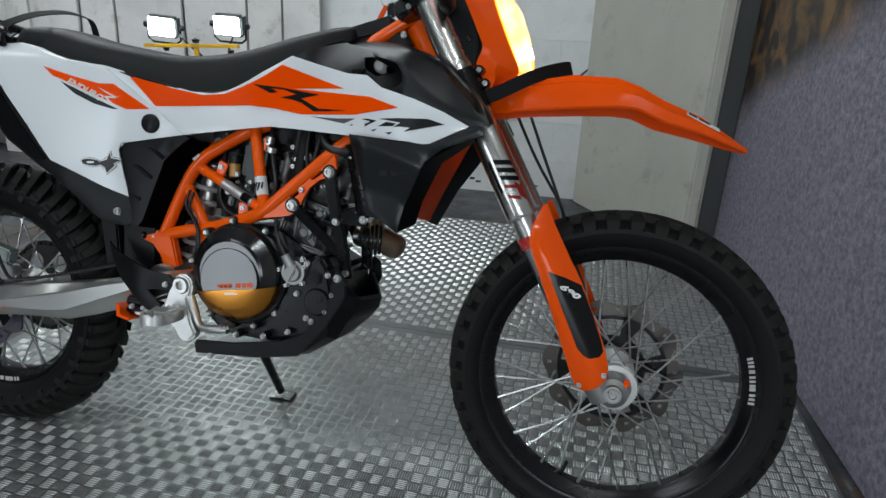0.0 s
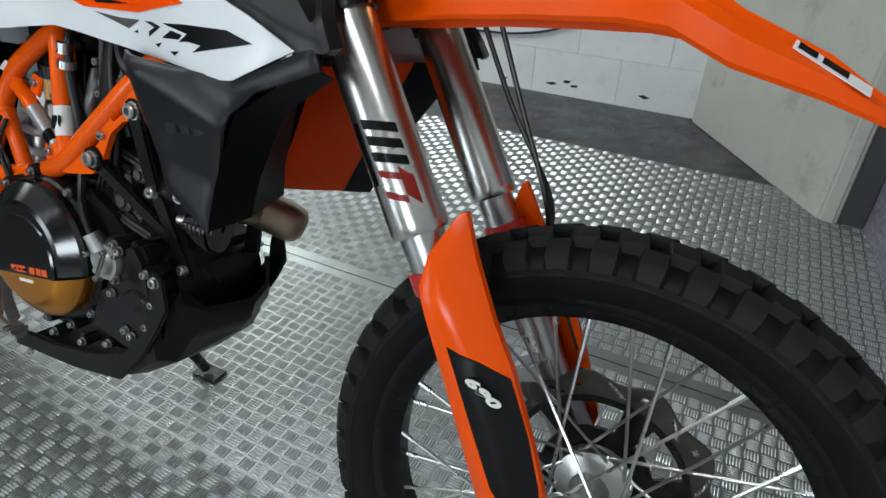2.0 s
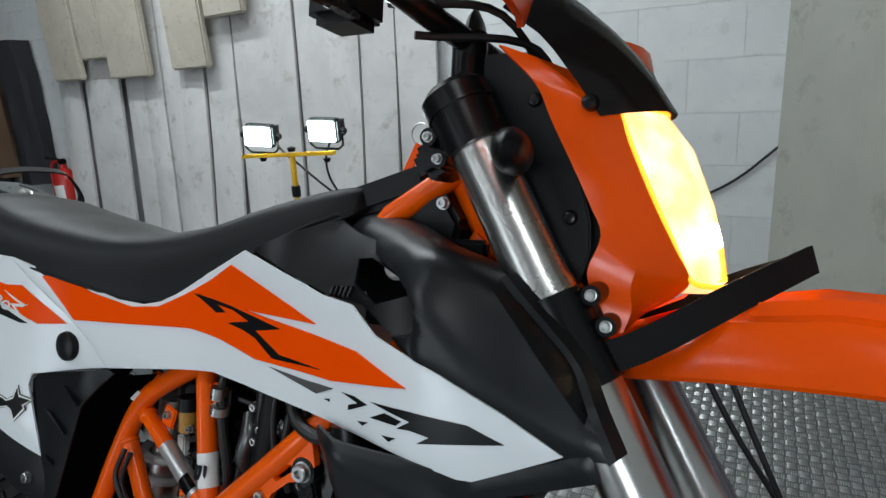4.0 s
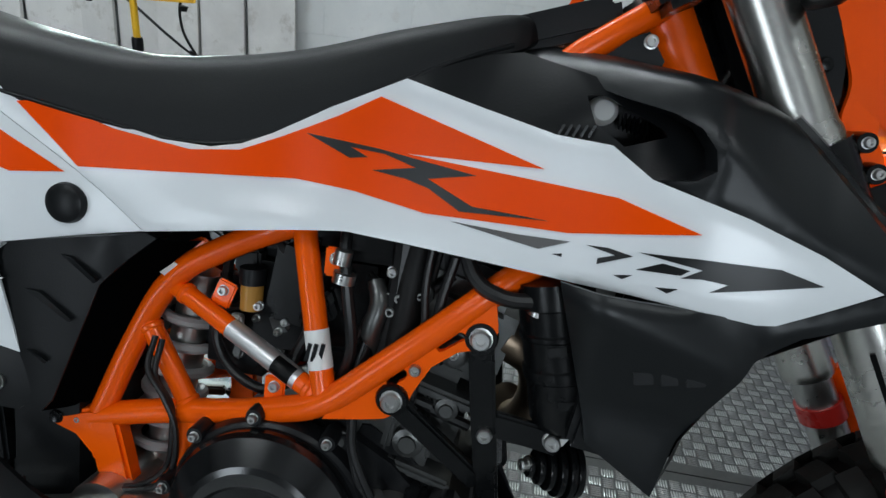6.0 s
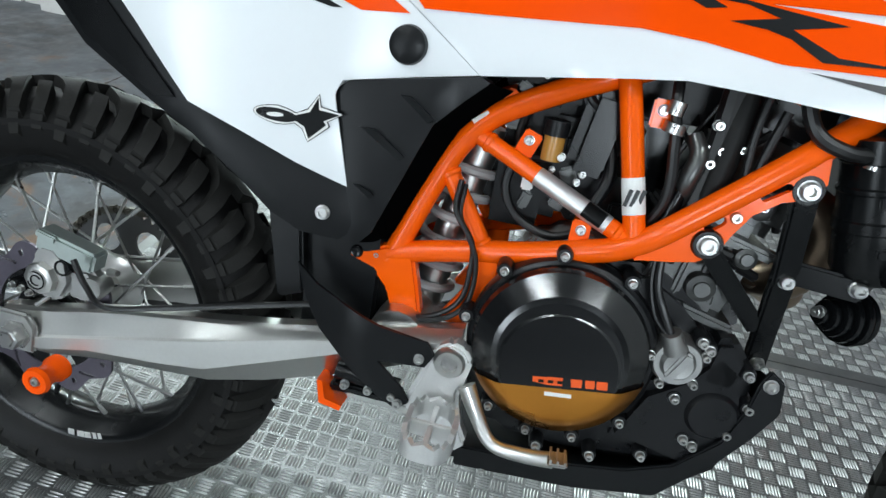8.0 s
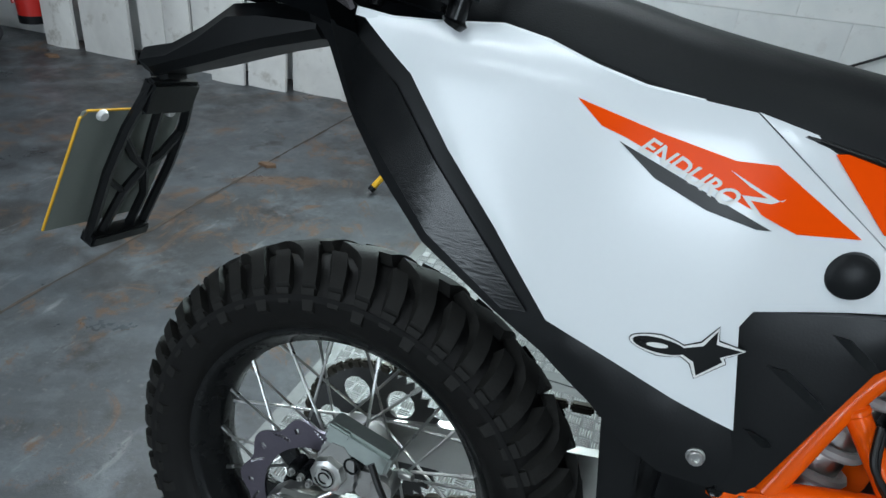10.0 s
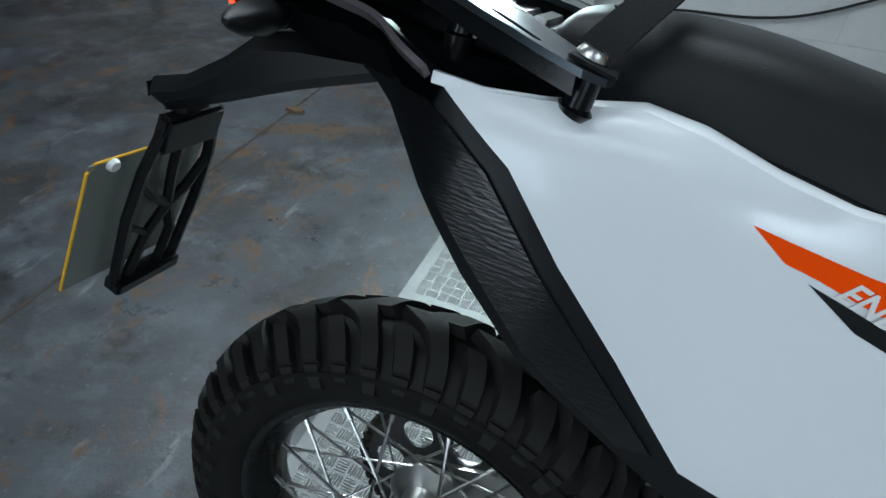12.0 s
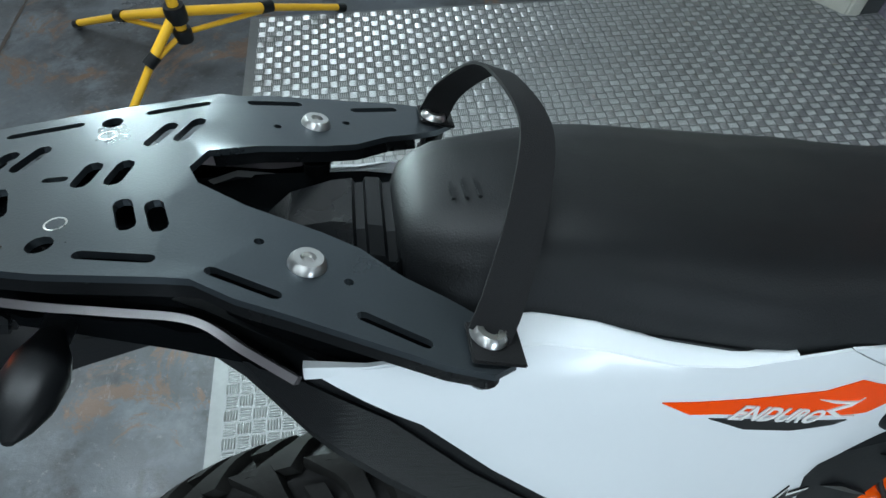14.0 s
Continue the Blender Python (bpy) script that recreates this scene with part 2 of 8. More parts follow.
def mural_material():
    m, nt, b = nodes_of("printed_wall_graphic")
    co = nt.nodes.new("ShaderNodeTexCoord")
    sep = nt.nodes.new("ShaderNodeSeparateXYZ")
    nt.links.new(co.outputs["Object"], sep.inputs[0])
    warp = add(nt, "ShaderNodeTexNoise", Scale=2.2, Detail=3.0)
    speck = add(nt, "ShaderNodeTexNoise", Scale=55.0, Detail=6.0, Roughness=0.75)
    veins = add(nt, "ShaderNodeTexNoise", Scale=7.0, Detail=5.0, Distortion=1.5)
    for n in (warp, speck, veins):
        nt.links.new(co.outputs["Object"], n.inputs["Vector"])
    # height of the dark upper part falls towards the post
    h = nt.nodes.new("ShaderNodeMath"); h.operation = "MULTIPLY_ADD"
    h.inputs[1].default_value = 0.36
    nt.links.new(sep.outputs["Y"], h.inputs[0]); nt.links.new(sep.outputs["Z"], h.inputs[2])
    w = nt.nodes.new("ShaderNodeMath"); w.operation = "MULTIPLY_ADD"; w.inputs[1].default_value = 0.2
    nt.links.new(warp.outputs["Fac"], w.inputs[0]); nt.links.new(h.outputs[0], w.inputs[2])
    ramp = nt.nodes.new("ShaderNodeValToRGB")
    e = ramp.color_ramp.elements
    e[0].position, e[0].color = 0.49, (0, 0, 0, 1)
    e[1].position, e[1].color = 0.54, (1, 1, 1, 1)
    sc = nt.nodes.new("ShaderNodeMath"); sc.operation = "MULTIPLY"; sc.inputs[1].default_value = 0.345
    nt.links.new(w.outputs[0], sc.inputs[0]); nt.links.new(sc.outputs[0], ramp.inputs[0])
    low = nt.nodes.new("ShaderNodeValToRGB")
    e = low.color_ramp.elements
    e[0].position, e[0].color = 0.35, (0.075, 0.07, 0.1, 1)
    e[1].position, e[1].color = 0.7, (0.3, 0.28, 0.34, 1)
    nt.links.new(speck.outputs["Fac"], low.inputs[0])
    up = nt.nodes.new("ShaderNodeValToRGB")
    e = up.color_ramp.elements
    e[0].position, e[0].color = 0.42, (0.016, 0.012, 0.01, 1)
    e[1].position, e[1].color = 0.72, (0.2, 0.105, 0.035, 1)
    nt.links.new(veins.outputs["Fac"], up.inputs[0])
    mix = nt.nodes.new("ShaderNodeMix"); mix.data_type = "RGBA"
    nt.links.new(ramp.outputs[0], mix.inputs["Factor"])
    nt.links.new(low.outputs[0], mix.inputs["A"]); nt.links.new(up.outputs[0], mix.inputs["B"])
    nt.links.new(mix.outputs["Result"], b.inputs["Base Color"])
    b.inputs["Roughness"].default_value = 0.5
    return m


MURAL_M = mural_material()

TUBE_GLOW = glow("tube_light_glow", (0.92, 0.98, 1.0), 9)


def clear(name, color, rough, trans=1.0):
    m, nt, b = nodes_of(name)
    b.inputs["Base Color"].default_value = (*color, 1)
    b.inputs["Roughness"].default_value = rough
    b.inputs["Transmission Weight"].default_value = trans
    b.inputs["IOR"].default_value = 1.45
    return m


LAMP_LENS = clear("headlamp_glass", (1.0, 0.9, 0.78), 0.08)
LAMP_GLOW = glow("headlamp_glow", (1.0, 0.72, 0.4), 1.1)
nt = LAMP_GLOW.node_tree      # the reflector itself emits, noise standing in for facets that mirror the bulb
gleam_noise = add(nt, "ShaderNodeTexNoise", Scale=26.0, Detail=2.0)
spread = nt.nodes.new("ShaderNodeMapRange")
spread.inputs["From Min"].default_value, spread.inputs["From Max"].default_value, spread.inputs["To Min"].default_value, spread.inputs["To Max"].default_value = 0.3, 0.7, 0.7, 3.2
tc = nt.nodes.new("ShaderNodeTexCoord")
nt.links.new(tc.outputs["Object"], gleam_noise.inputs["Vector"])
nt.links.new(gleam_noise.outputs["Fac"], spread.inputs["Value"])
nt.links.new(spread.outputs[0], nt.nodes["Principled BSDF"].inputs["Emission Strength"])
BULB_GLOW = glow("headlamp_bulb_glow", (1.0, 0.8, 0.5), 90)
RIM_GLOW = glow("amber_rim_glow", (1.0, 0.36, 0.02), 2.2)
SCREEN_M = surf("smoked_screen", (0.02, 0.016, 0.016), 0.12, var=0.05, bump=0.0, rvar=0.03)
TAIL_RED = surf("red_lens", (0.14, 0.006, 0.006), 0.15, var=0.1, bump=0.0, rvar=0.05)
TAIL_GLOW = glow("tail_light_glow", (1.0, 0.06, 0.015), 2.2)
TAIL_ORANGE = glow("tail_segment_glow", (1.0, 0.28, 0.02), 3.2)
AMBER = surf("amber_fluid", (0.4, 0.2, 0.04), 0.2, bump=0.0)
PLATE_BACK = surf("plate_back", (0.2, 0.22, 0.2), 0.4, var=0.1, bump=0.03)

# ---- modelling tools ----
from mathutils.geometry import delaunay_2d_cdt


def mesh_object(name, bm, material, smooth=35):
    me = bpy.data.meshes.new(name)
    bmesh.ops.recalc_face_normals(bm, faces=bm.faces)
    bm.to_mesh(me)
    bm.free()
    if smooth:
        me.polygons.foreach_set("use_smooth", [True] * len(me.polygons))
        me.set_sharp_from_angle(angle=radians(smooth))
    me.materials.append(material)
    return new(name, me)


def part(name, bm, material, parent, label="", smooth=35):
    """One mesh object, a part of a thing or of a part."""
    ob = mesh_object(name, bm, material, smooth)
    ob.parent = parent
    if label:
        ob["label"] = label
    return ob


def thing(name, label, category, group="", m=None):
    ob = new(name)
    ob.empty_display_size = 0.05
    tagged(ob, label, category, group)
    if m is not None:
        ob.matrix_world = m
    return ob


def box(bm, c, size, turn=None, bevel=0.0):
    """A box, its edges rounded, added to bm."""
    b = bmesh.new()
    bmesh.ops.create_cube(b, size=1, matrix=Matrix.Diagonal((*size, 1)))
    if bevel:
        bmesh.ops.bevel(b, geom=b.edges[:], offset=bevel, segments=2, affect="EDGES", clamp_overlap=True)
    m = Matrix.Translation(c) @ (turn if turn else Matrix())
    bmesh.ops.transform(b, matrix=m, verts=b.verts)
    join(bm, b)
    return bm


def join(bm, other):
    me = bpy.data.meshes.new("join")
    other.to_mesh(me)
    other.free()
    bm.from_mesh(me)
    bpy.data.meshes.remove(me)


def smooth_line(pts, n=6):
    """A Catmull-Rom curve through the points."""
    p = [Vector(q) for q in pts]
    if len(p) < 3:
        return p
    p = [2 * p[0] - p[1]] + p + [2 * p[-1] - p[-2]]
    out = []
    for i in range(1, len(p) - 2):
        a, b, c, d = p[i - 1:i + 3]
        for k in range(n):
            u = k / n
            out.append(0.5 * (2 * b + (c - a) * u + (2 * a - 5 * b + 4 * c - d) * u * u + (3 * b - a - 3 * c + d) * u ** 3))
    return out + [p[-2]]


def tube(bm, pts, r, seg=12, curve=0, caps=True):
    """A round tube along the points; r: one radius or one for each point."""
    p = smooth_line(pts, curve) if curve else [Vector(q) for q in pts]
    n = len(p)
    rad = [r] * n if not hasattr(r, "__len__") else [float(np.interp(i / (n - 1), np.linspace(0, 1, len(r)), r)) for i in range(n)]
    rings, side = [], None
    for i in range(n):
        t = (p[min(i + 1, n - 1)] - p[max(i - 1, 0)]).normalized()
        if side is None:
            side = t.orthogonal().normalized()
        side = (side - t * side.dot(t)).normalized()
        up = t.cross(side)
        rings.append([bm.verts.new(p[i] + rad[i] * (math.cos(a) * side + math.sin(a) * up)) for a in [2 * math.pi * k / seg for k in range(seg)]])
    for a, b in zip(rings, rings[1:]):
        for k in range(seg):
            bm.faces.new((a[k], a[(k + 1) % seg], b[(k + 1) % seg], b[k]))
    if caps:
        bm.faces.new(rings[0][::-1])
        bm.faces.new(rings[-1])
    return bm


def lathe(bm, profile, c=(0, 0, 0), seg=48, m=None, closed=False):
    """Turns a profile of (radius, y) round the y axis through c."""
    rings = []
    for k in range(seg):
        a = 2 * math.pi * k / seg
        ring = []
        for r, y in profile:
            v = Vector((r * math.cos(a), y, r * math.sin(a)))
            ring.append(bm.verts.new((m @ v if m else v) + Vector(c)))
        rings.append(ring)
    n = len(profile)
    for k in range(seg):
        a, b = rings[k], rings[(k + 1) % seg]
        for i in range(n if closed else n - 1):
            j = (i + 1) % n
            bm.faces.new((a[i], a[j], b[j], b[i]))
    bmesh.ops.remove_doubles(bm, verts=bm.verts, dist=1e-6)
    return bm


def flat(outline, step=0.0):
    """A sheet in the x-z plane inside the outline, cut finely enough to be bent."""
    rim = []
    for (x0, z0), (x1, z1) in zip(outline, outline[1:] + outline[:1]):
        n = max(1, int(math.hypot(x1 - x0, z1 - z0) / step)) if step else 1
        rim += [(x0 + (x1 - x0) * k / n, z0 + (z1 - z0) * k / n) for k in range(n)]
    pts = [Vector(p) for p in rim]
    if step:
        xs, zs = [p[0] for p in outline], [p[1] for p in outline]
        for i in range(math.floor(min(xs) / step), math.ceil(max(xs) / step) + 1):
            for j in range(math.floor(min(zs) / step), math.ceil(max(zs) / step) + 1):
                x, z = i * step, j * step
                inside, near = False, 9.0
                for (x0, z0), (x1, z1) in zip(outline, outline[1:] + outline[:1]):
                    if (z0 > z) != (z1 > z) and x < (x1 - x0) * (z - z0) / (z1 - z0) + x0:
                        inside = not inside
                    u = min(1, max(0, ((x - x0) * (x1 - x0) + (z - z0) * (z1 - z0)) / max(1e-12, (x1 - x0) ** 2 + (z1 - z0) ** 2)))
                    near = min(near, math.hypot(x0 + u * (x1 - x0) - x, z0 + u * (z1 - z0) - z))
                if inside and near > 0.35 * step:
                    pts.append(Vector((x, z)))
    n = len(rim)
    co, _, tris, *_ = delaunay_2d_cdt(pts, [(k, (k + 1) % n) for k in range(n)], [list(range(n))], 1, 1e-7)
    b = bmesh.new()
    vs = [b.verts.new((p.x, 0, p.y)) for p in co]
    for t in tris:
        b.faces.new([vs[k] for k in t])
    bmesh.ops.delete(b, geom=[v for v in b.verts if not v.link_faces], context="VERTS")
    return b


def shell(b, yf, front, back, edge, side):
    """Lays the flat sheet b on y = yf(x, z) and gives it a back and a rounded rim."""
    for v in b.verts:
        v.co.y = yf(v.co.x, v.co.z) + front
    ring = [e for e in b.edges if e.is_boundary]
    rim = {v for e in ring for v in e.verts}
    grown = bmesh.ops.extrude_face_region(b, geom=b.faces[:])
    for v in grown["geom"]:
        if isinstance(v, bmesh.types.BMVert):
            v.co.y += back - front
    if edge:
        grown_verts = {v for v in grown["geom"] if isinstance(v, bmesh.types.BMVert)}
        for v in rim:
            if v not in grown_verts:
                v.co.y += 0.6 * edge
    if side < 0:
        for v in b.verts:
            v.co.y = -v.co.y
    return b


def panel(bm, outline, yf, thick=0.004, step=0.02, edge=0.0025, side=1):
    """A moulded panel: the outline (x, z) laid on the surface y = yf(x, z). side -1 mirrors it."""
    join(bm, shell(flat(outline, step), yf, 0, thick, edge, side))
    return bm


def sheet(bm, outline, yf, lift=0.0009, step=0.02, side=1):
    """A thin sticker that follows the surface."""
    join(bm, shell(flat(outline, step), yf, -lift, -0.1 * lift, 0, side))
    return bm


def holed(bm, outer, holes, y0, y1, place=None, bevel=0.0):
    """A plate with openings: loops of (x, z), from y0 to y1; place moves each point."""
    b = bmesh.new()
    for loop in [outer] + holes:
        vs = [b.verts.new((x, 0, z)) for x, z in loop]
        for p, q in zip(vs, vs[1:] + vs[:1]):
            b.edges.new((p, q))
    bmesh.ops.triangle_fill(b, edges=b.edges[:], use_beauty=True, normal=(0, -1, 0))
    for v in b.verts:
        v.co.y = y0
    up = bmesh.ops.extrude_face_region(b, geom=b.faces[:])
    for v in up["geom"]:
        if isinstance(v, bmesh.types.BMVert):
            v.co.y = y1
    if place:
        for v in b.verts:
            v.co = place(v.co)
    join(bm, b)
    return bm


def circle(x, z, r, n=12, rz=None, a=0.0):
    """Points of a round or oval hole."""
    rz = rz or r
    return [(x + r * math.cos(t) * math.cos(a) - rz * math.sin(t) * math.sin(a), z + r * math.cos(t) * math.sin(a) + rz * math.sin(t) * math.cos(a)) for t in [2 * math.pi * k / n for k in range(n)]]


def slot(x0, z0, x1, z1, r, n=4):
    """Points of a slot with round ends."""
    d = math.atan2(z1 - z0, x1 - x0)
    return [(cx + r * math.cos(d + s + math.pi * k / n), cz + r * math.sin(d + s + math.pi * k / n)) for cx, cz, s in ((x1, z1, -math.pi / 2), (x0, z0, math.pi / 2)) for k in range(n + 1)]


def slab(bm, outline, y0, y1, bevel=0.003):
    """A plate with the outline (x, z), from y0 to y1."""
    b = bmesh.new()
    f = b.faces.new([b.verts.new((x, y0, z)) for x, z in outline])
    up = bmesh.ops.extrude_face_region(b, geom=[f])
    for v in up["geom"]:
        if isinstance(v, bmesh.types.BMVert):
            v.co.y = y1
    if bevel:
        bmesh.ops.bevel(b, geom=b.edges[:], offset=bevel, segments=2, affect="EDGES", clamp_overlap=True)
    join(bm, b)
    return bm


def loft(bm, sections, caps=True, closed=True):
    """Skins rings of points, all of one length."""
    rings = [[bm.verts.new(p) for p in s] for s in sections]
    n = len(rings[0])
    for a, b in zip(rings, rings[1:]):
        for k in range(n if closed else n - 1):
            bm.faces.new((a[k], a[(k + 1) % n], b[(k + 1) % n], b[k]))
    if caps and closed:
        bm.faces.new(rings[0][::-1])
        bm.faces.new(rings[-1])
    return bm


def bolt(bm, c, r=0.008, h=0.006, n=(0, -1, 0)):
    """A socket-head screw with a washer, its head looking along n."""
    b = bmesh.new()
    prof = [(0.0, 0.35 * h), (0.48 * r, 0.35 * h), (0.5 * r, h), (0.85 * r, h), (r, 0.82 * h), (r, 0.12 * h), (1.35 * r, 0.1 * h), (1.35 * r, -0.1 * h)]
    lathe(b, [(q, -y) for q, y in prof], seg=14)
    q = Vector((0, -1, 0)).rotation_difference(Vector(n).normalized()).to_matrix().to_4x4()
    bmesh.ops.transform(b, matrix=Matrix.Translation(c) @ q, verts=b.verts)
    join(bm, b)
    return bm


def letters(bm, text, m, size, bold=0.0, depth=0.0006, shear=0.0):
    """Lettering in the built-in font; m carries its x-y plane to its place."""
    cu = bpy.data.curves.new("letters", "FONT")
    cu.body, cu.size, cu.offset, cu.extrude, cu.align_x, cu.shear = text, size, bold, depth, "CENTER", shear
    cu.resolution_u = 3
    ob = bpy.data.objects.new("letters", cu)
    me = bpy.data.meshes.new_from_object(ob)
    b = bmesh.new()
    b.from_mesh(me)
    bmesh.ops.transform(b, matrix=m, verts=b.verts)
    bpy.data.objects.remove(ob)
    bpy.data.curves.remove(cu)
    bpy.data.meshes.remove(me)
    join(bm, b)
    return bm


SCREW_MESH = None


def screw(parent, c, r=0.007, h=0.006, n=(0, -1, 0), material=None):
    """A socket-head screw, an object of its own on shared mesh data."""
    global SCREW_MESH
    if SCREW_MESH is None:
        b = bmesh.new()
        lathe(b, [(q, -y) for q, y in [(0.0, 0.35), (0.45, 0.35), (0.48, 1.0), (0.85, 1.0), (1.0, 0.8), (1.0, 0.1), (1.18, 0.08), (1.18, -0.3)]], seg=12)
        ob = mesh_object("screw", b, STEEL)
        SCREW_MESH = ob.data
        bpy.data.objects.remove(ob)
    ob = new("screw", SCREW_MESH)
    ob.parent = parent
    q = Vector((0, -1, 0)).rotation_difference(Vector(n).normalized()).to_matrix().to_4x4()
    ob.matrix_basis = Matrix.Translation(c) @ q @ Matrix.Diagonal((0.84 * r, h, 0.84 * r, 1))
    return ob

# ---- the room ----
def structure(ob, label, category):
    return tagged(ob, label, category, kind="structure")


bm = bmesh.new()
box(bm, (-1.5, -0.6, -0.104), (11, 6.8, 0.2))
floor = structure(mesh_object("floor", bm, FLOOR_M, 0), "worn grey painted concrete workshop floor with stains", "floor")
bm = bmesh.new()
box(bm, (-1.5, -0.6, CEILING + 0.1), (11, 6.8, 0.2))
structure(mesh_object("ceiling", bm, CEIL_M, 0), "unseen grey ceiling that bounces light onto the floor plates", "ceiling")

WALL_Y = 2.71
MORTAR_M = surf("painted_mortar", (0.72, 0.73, 0.72), 0.75, var=0.12, bump=0.3)
bm = bmesh.new()
box(bm, (-1.3, WALL_Y + 0.106, CEILING / 2), (11.0, 0.2, CEILING))
wall_north = structure(mesh_object("wall_north", bm, MORTAR_M, 0), "white painted concrete block wall, scuffed near the floor", "wall")
# unseen walls added behind the camera and at both ends, dark to deepen reflections
bm = bmesh.new()
box(bm, (-4.65, -4.1, CEILING / 2), (4.7, 0.2, CEILING))
box(bm, (-0.05, -4.1, CEILING / 2), (2.3, 0.2, CEILING))
box(bm, (3.2, -4.1, CEILING / 2), (1.6, 0.2, CEILING))
box(bm, (1.75, -4.1, 0.475), (1.3, 0.2, 0.95))
box(bm, (1.75, -4.1, (CEILING + 1.85) / 2), (1.3, 0.2, CEILING - 1.85))
box(bm, (-1.75, -4.1, (CEILING + 2.1) / 2), (1.1, 0.2, CEILING - 2.1))
structure(mesh_object("wall_south", bm, DIM_M, 0), "unseen dark grey wall with an open doorway and a window", "wall")
for nm, c, s in (("wall_west", (-7.0, -0.6, CEILING / 2), (0.2, 6.8, CEILING)),
                 ("wall_east", (4.0, -0.6, CEILING / 2), (0.2, 6.8, CEILING))):
    bm = bmesh.new()
    box(bm, c, s)
    structure(mesh_object(nm, bm, DIM_M, 0), "unseen dark grey wall closing the room", "wall")

# the return beside the block wall, its slim edge and the dark post
bm = bmesh.new()
loft(bm, [[(1.352, 2.72, z), (1.352, 2.66, z), (1.888, 1.84, z), (1.938, 1.83, z), (2.05, 2.0, z), (2.05, 2.72, z)] for z in (0, CEILING)])
bmesh.ops.bevel(bm, geom=[e for e in bm.edges if abs(e.verts[0].co.z - e.verts[1].co.z) > 1], offset=0.008, segments=2, affect="EDGES")
structure(mesh_object("wall_return", bm, PILLAR_M, 30), "bare grey rendered wall return with a chipped edge", "wall")
bm = bmesh.new()
box(bm, (1.985, 1.9, CEILING / 2), (0.08, 0.12, CEILING), bevel=0.004)
structure(mesh_object("post", bm, SLAT_M, 0), "dark grey painted post beside the printed wall", "post")
bm = bmesh.new()
loft(bm, [[(2.025, 1.86, z), (2.15, 0.18, z), (2.19, 0.18, z), (2.065, 1.86, z)] for z in (0.002, 2.6)])
tagged(structure(mesh_object("printed_wall_panel", bm, MURAL_M, 0), "wall panel printed with speckled purple-grey rock and dark brown shade", "panel"), kind="structure")
bm = bmesh.new()
loft(bm, [[(2.148, 0.176, z), (2.24, -1.6, z), (2.28, -1.6, z), (2.188, 0.176, z)] for z in (0.002, 2.6)])
structure(mesh_object("white_wall_panel", bm, WALL_M, 0), "plain white wall panel beside the printed one", "panel")

# aluminium tread plates, ribs raised in blocks of five, their glint in a paler colour
def rib_plate(x0, x1, y0, y1, seed):
    rng = np.random.default_rng(seed)
    p = 0.0628
    verts, faces = [], []

    def rib(cx, cy, along_x):
        L, w, h = 0.0142, 0.0025, 0.0019
        pts = [(-L, 0, 0), (-L * 0.6, -w, 0), (L * 0.6, -w, 0), (L, 0, 0), (L * 0.6, w, 0), (-L * 0.6, w, 0), (-L * 0.62, 0, h), (L * 0.62, 0, h)]
        k = len(verts)
        for a, b, c in pts:
            verts.append((cx + (a if along_x else b), cy + (b if along_x else a), 0.0034 + c) if along_x else (cx - b, cy + a, 0.0034 + c))
        for f in ((0, 1, 6), (1, 2, 7, 6), (2, 3, 7), (3, 4, 7), (4, 5, 6, 7), (5, 0, 6)):
            faces.append(tuple(k + i for i in f))
    for i in range(int((x1 - x0) / p) + 1):
        for j in range(int((y1 - y0) / p) + 1):
            for a, c in ((0, 0), (0, 1), (1, 0), (1, 1)):
                cx, cy = x0 + (i + 0.25 + a * 0.5) * p, y0 + (j + 0.25 + c * 0.5) * p
                if not (x0 + 0.016 < cx < x1 - 0.016 and y0 + 0.016 < cy < y1 - 0.016):
                    continue
                along = a == c
                for q in range(5):
                    o = (q - 2) * 0.0061
                    rib(cx + (0 if along else o), cy + (o if along else 0), along)
    k = len(verts)
    b = 0.0008
    for z in (-0.0036, 0.0034):
        verts.extend([(x0, y0, z), (x1, y0, z), (x1, y1, z), (x0, y1, z)])
    for f in ((3, 2, 1, 0), (4, 5, 6, 7), (0, 1, 5, 4), (1, 2, 6, 5), (2, 3, 7, 6), (3, 0, 4, 7)):
        faces.append(tuple(k + i for i in f))
    me = bpy.data.meshes.new("tread_plate")
    me.from_pydata(verts, [], faces)
    me.polygons.foreach_set("use_smooth", [len(f) < 5 for f in faces])
    me.set_sharp_from_angle(angle=radians(50))
    me.materials.append(PLATE_M)
    me.materials.append(RIB_M)
    me.polygons.foreach_set("material_index", [1] * (len(faces) - 6) + [0] * 6)
    ob = new("tread_plate", me)
    ob.parent = floor
    return ob


for k, (x0, x1, y0, y1) in enumerate([(-0.368, 2.09, 0.764, 2.06), (-0.365, 2.09, -0.46, 0.76), (-0.368, 2.3, -1.7, -0.464)]):
    rib_plate(x0, x1, y0, y1, k)

# dirty joint across the concrete
bm = bmesh.new()
rng = random.Random(4)
edge, wander = [], 0.0
for k in range(136):
    wander = 0.9 * wander + rng.uniform(-0.0016, 0.0016)
    edge.append((-1.22 + wander, -1.5 + 0.03 * k, max(0.002, rng.gauss(0.006, 0.002))))
for (x, y, w), (x2, y2, w2) in zip(edge, edge[1:]):
    bm.faces.new([bm.verts.new(p) for p in ((x - w, y, -0.0025), (x + w, y, -0.0025), (x2 + w2, y2, -0.0025), (x2 - w2, y2, -0.0025))])
bmesh.ops.remove_doubles(bm, verts=bm.verts, dist=1e-5)
DIRT = surf("packed_dirt", (0.045, 0.034, 0.026), 0.9, var=0.6, scale=30, bump=0.4)
ob = mesh_object("floor_joint", bm, DIRT, 0)
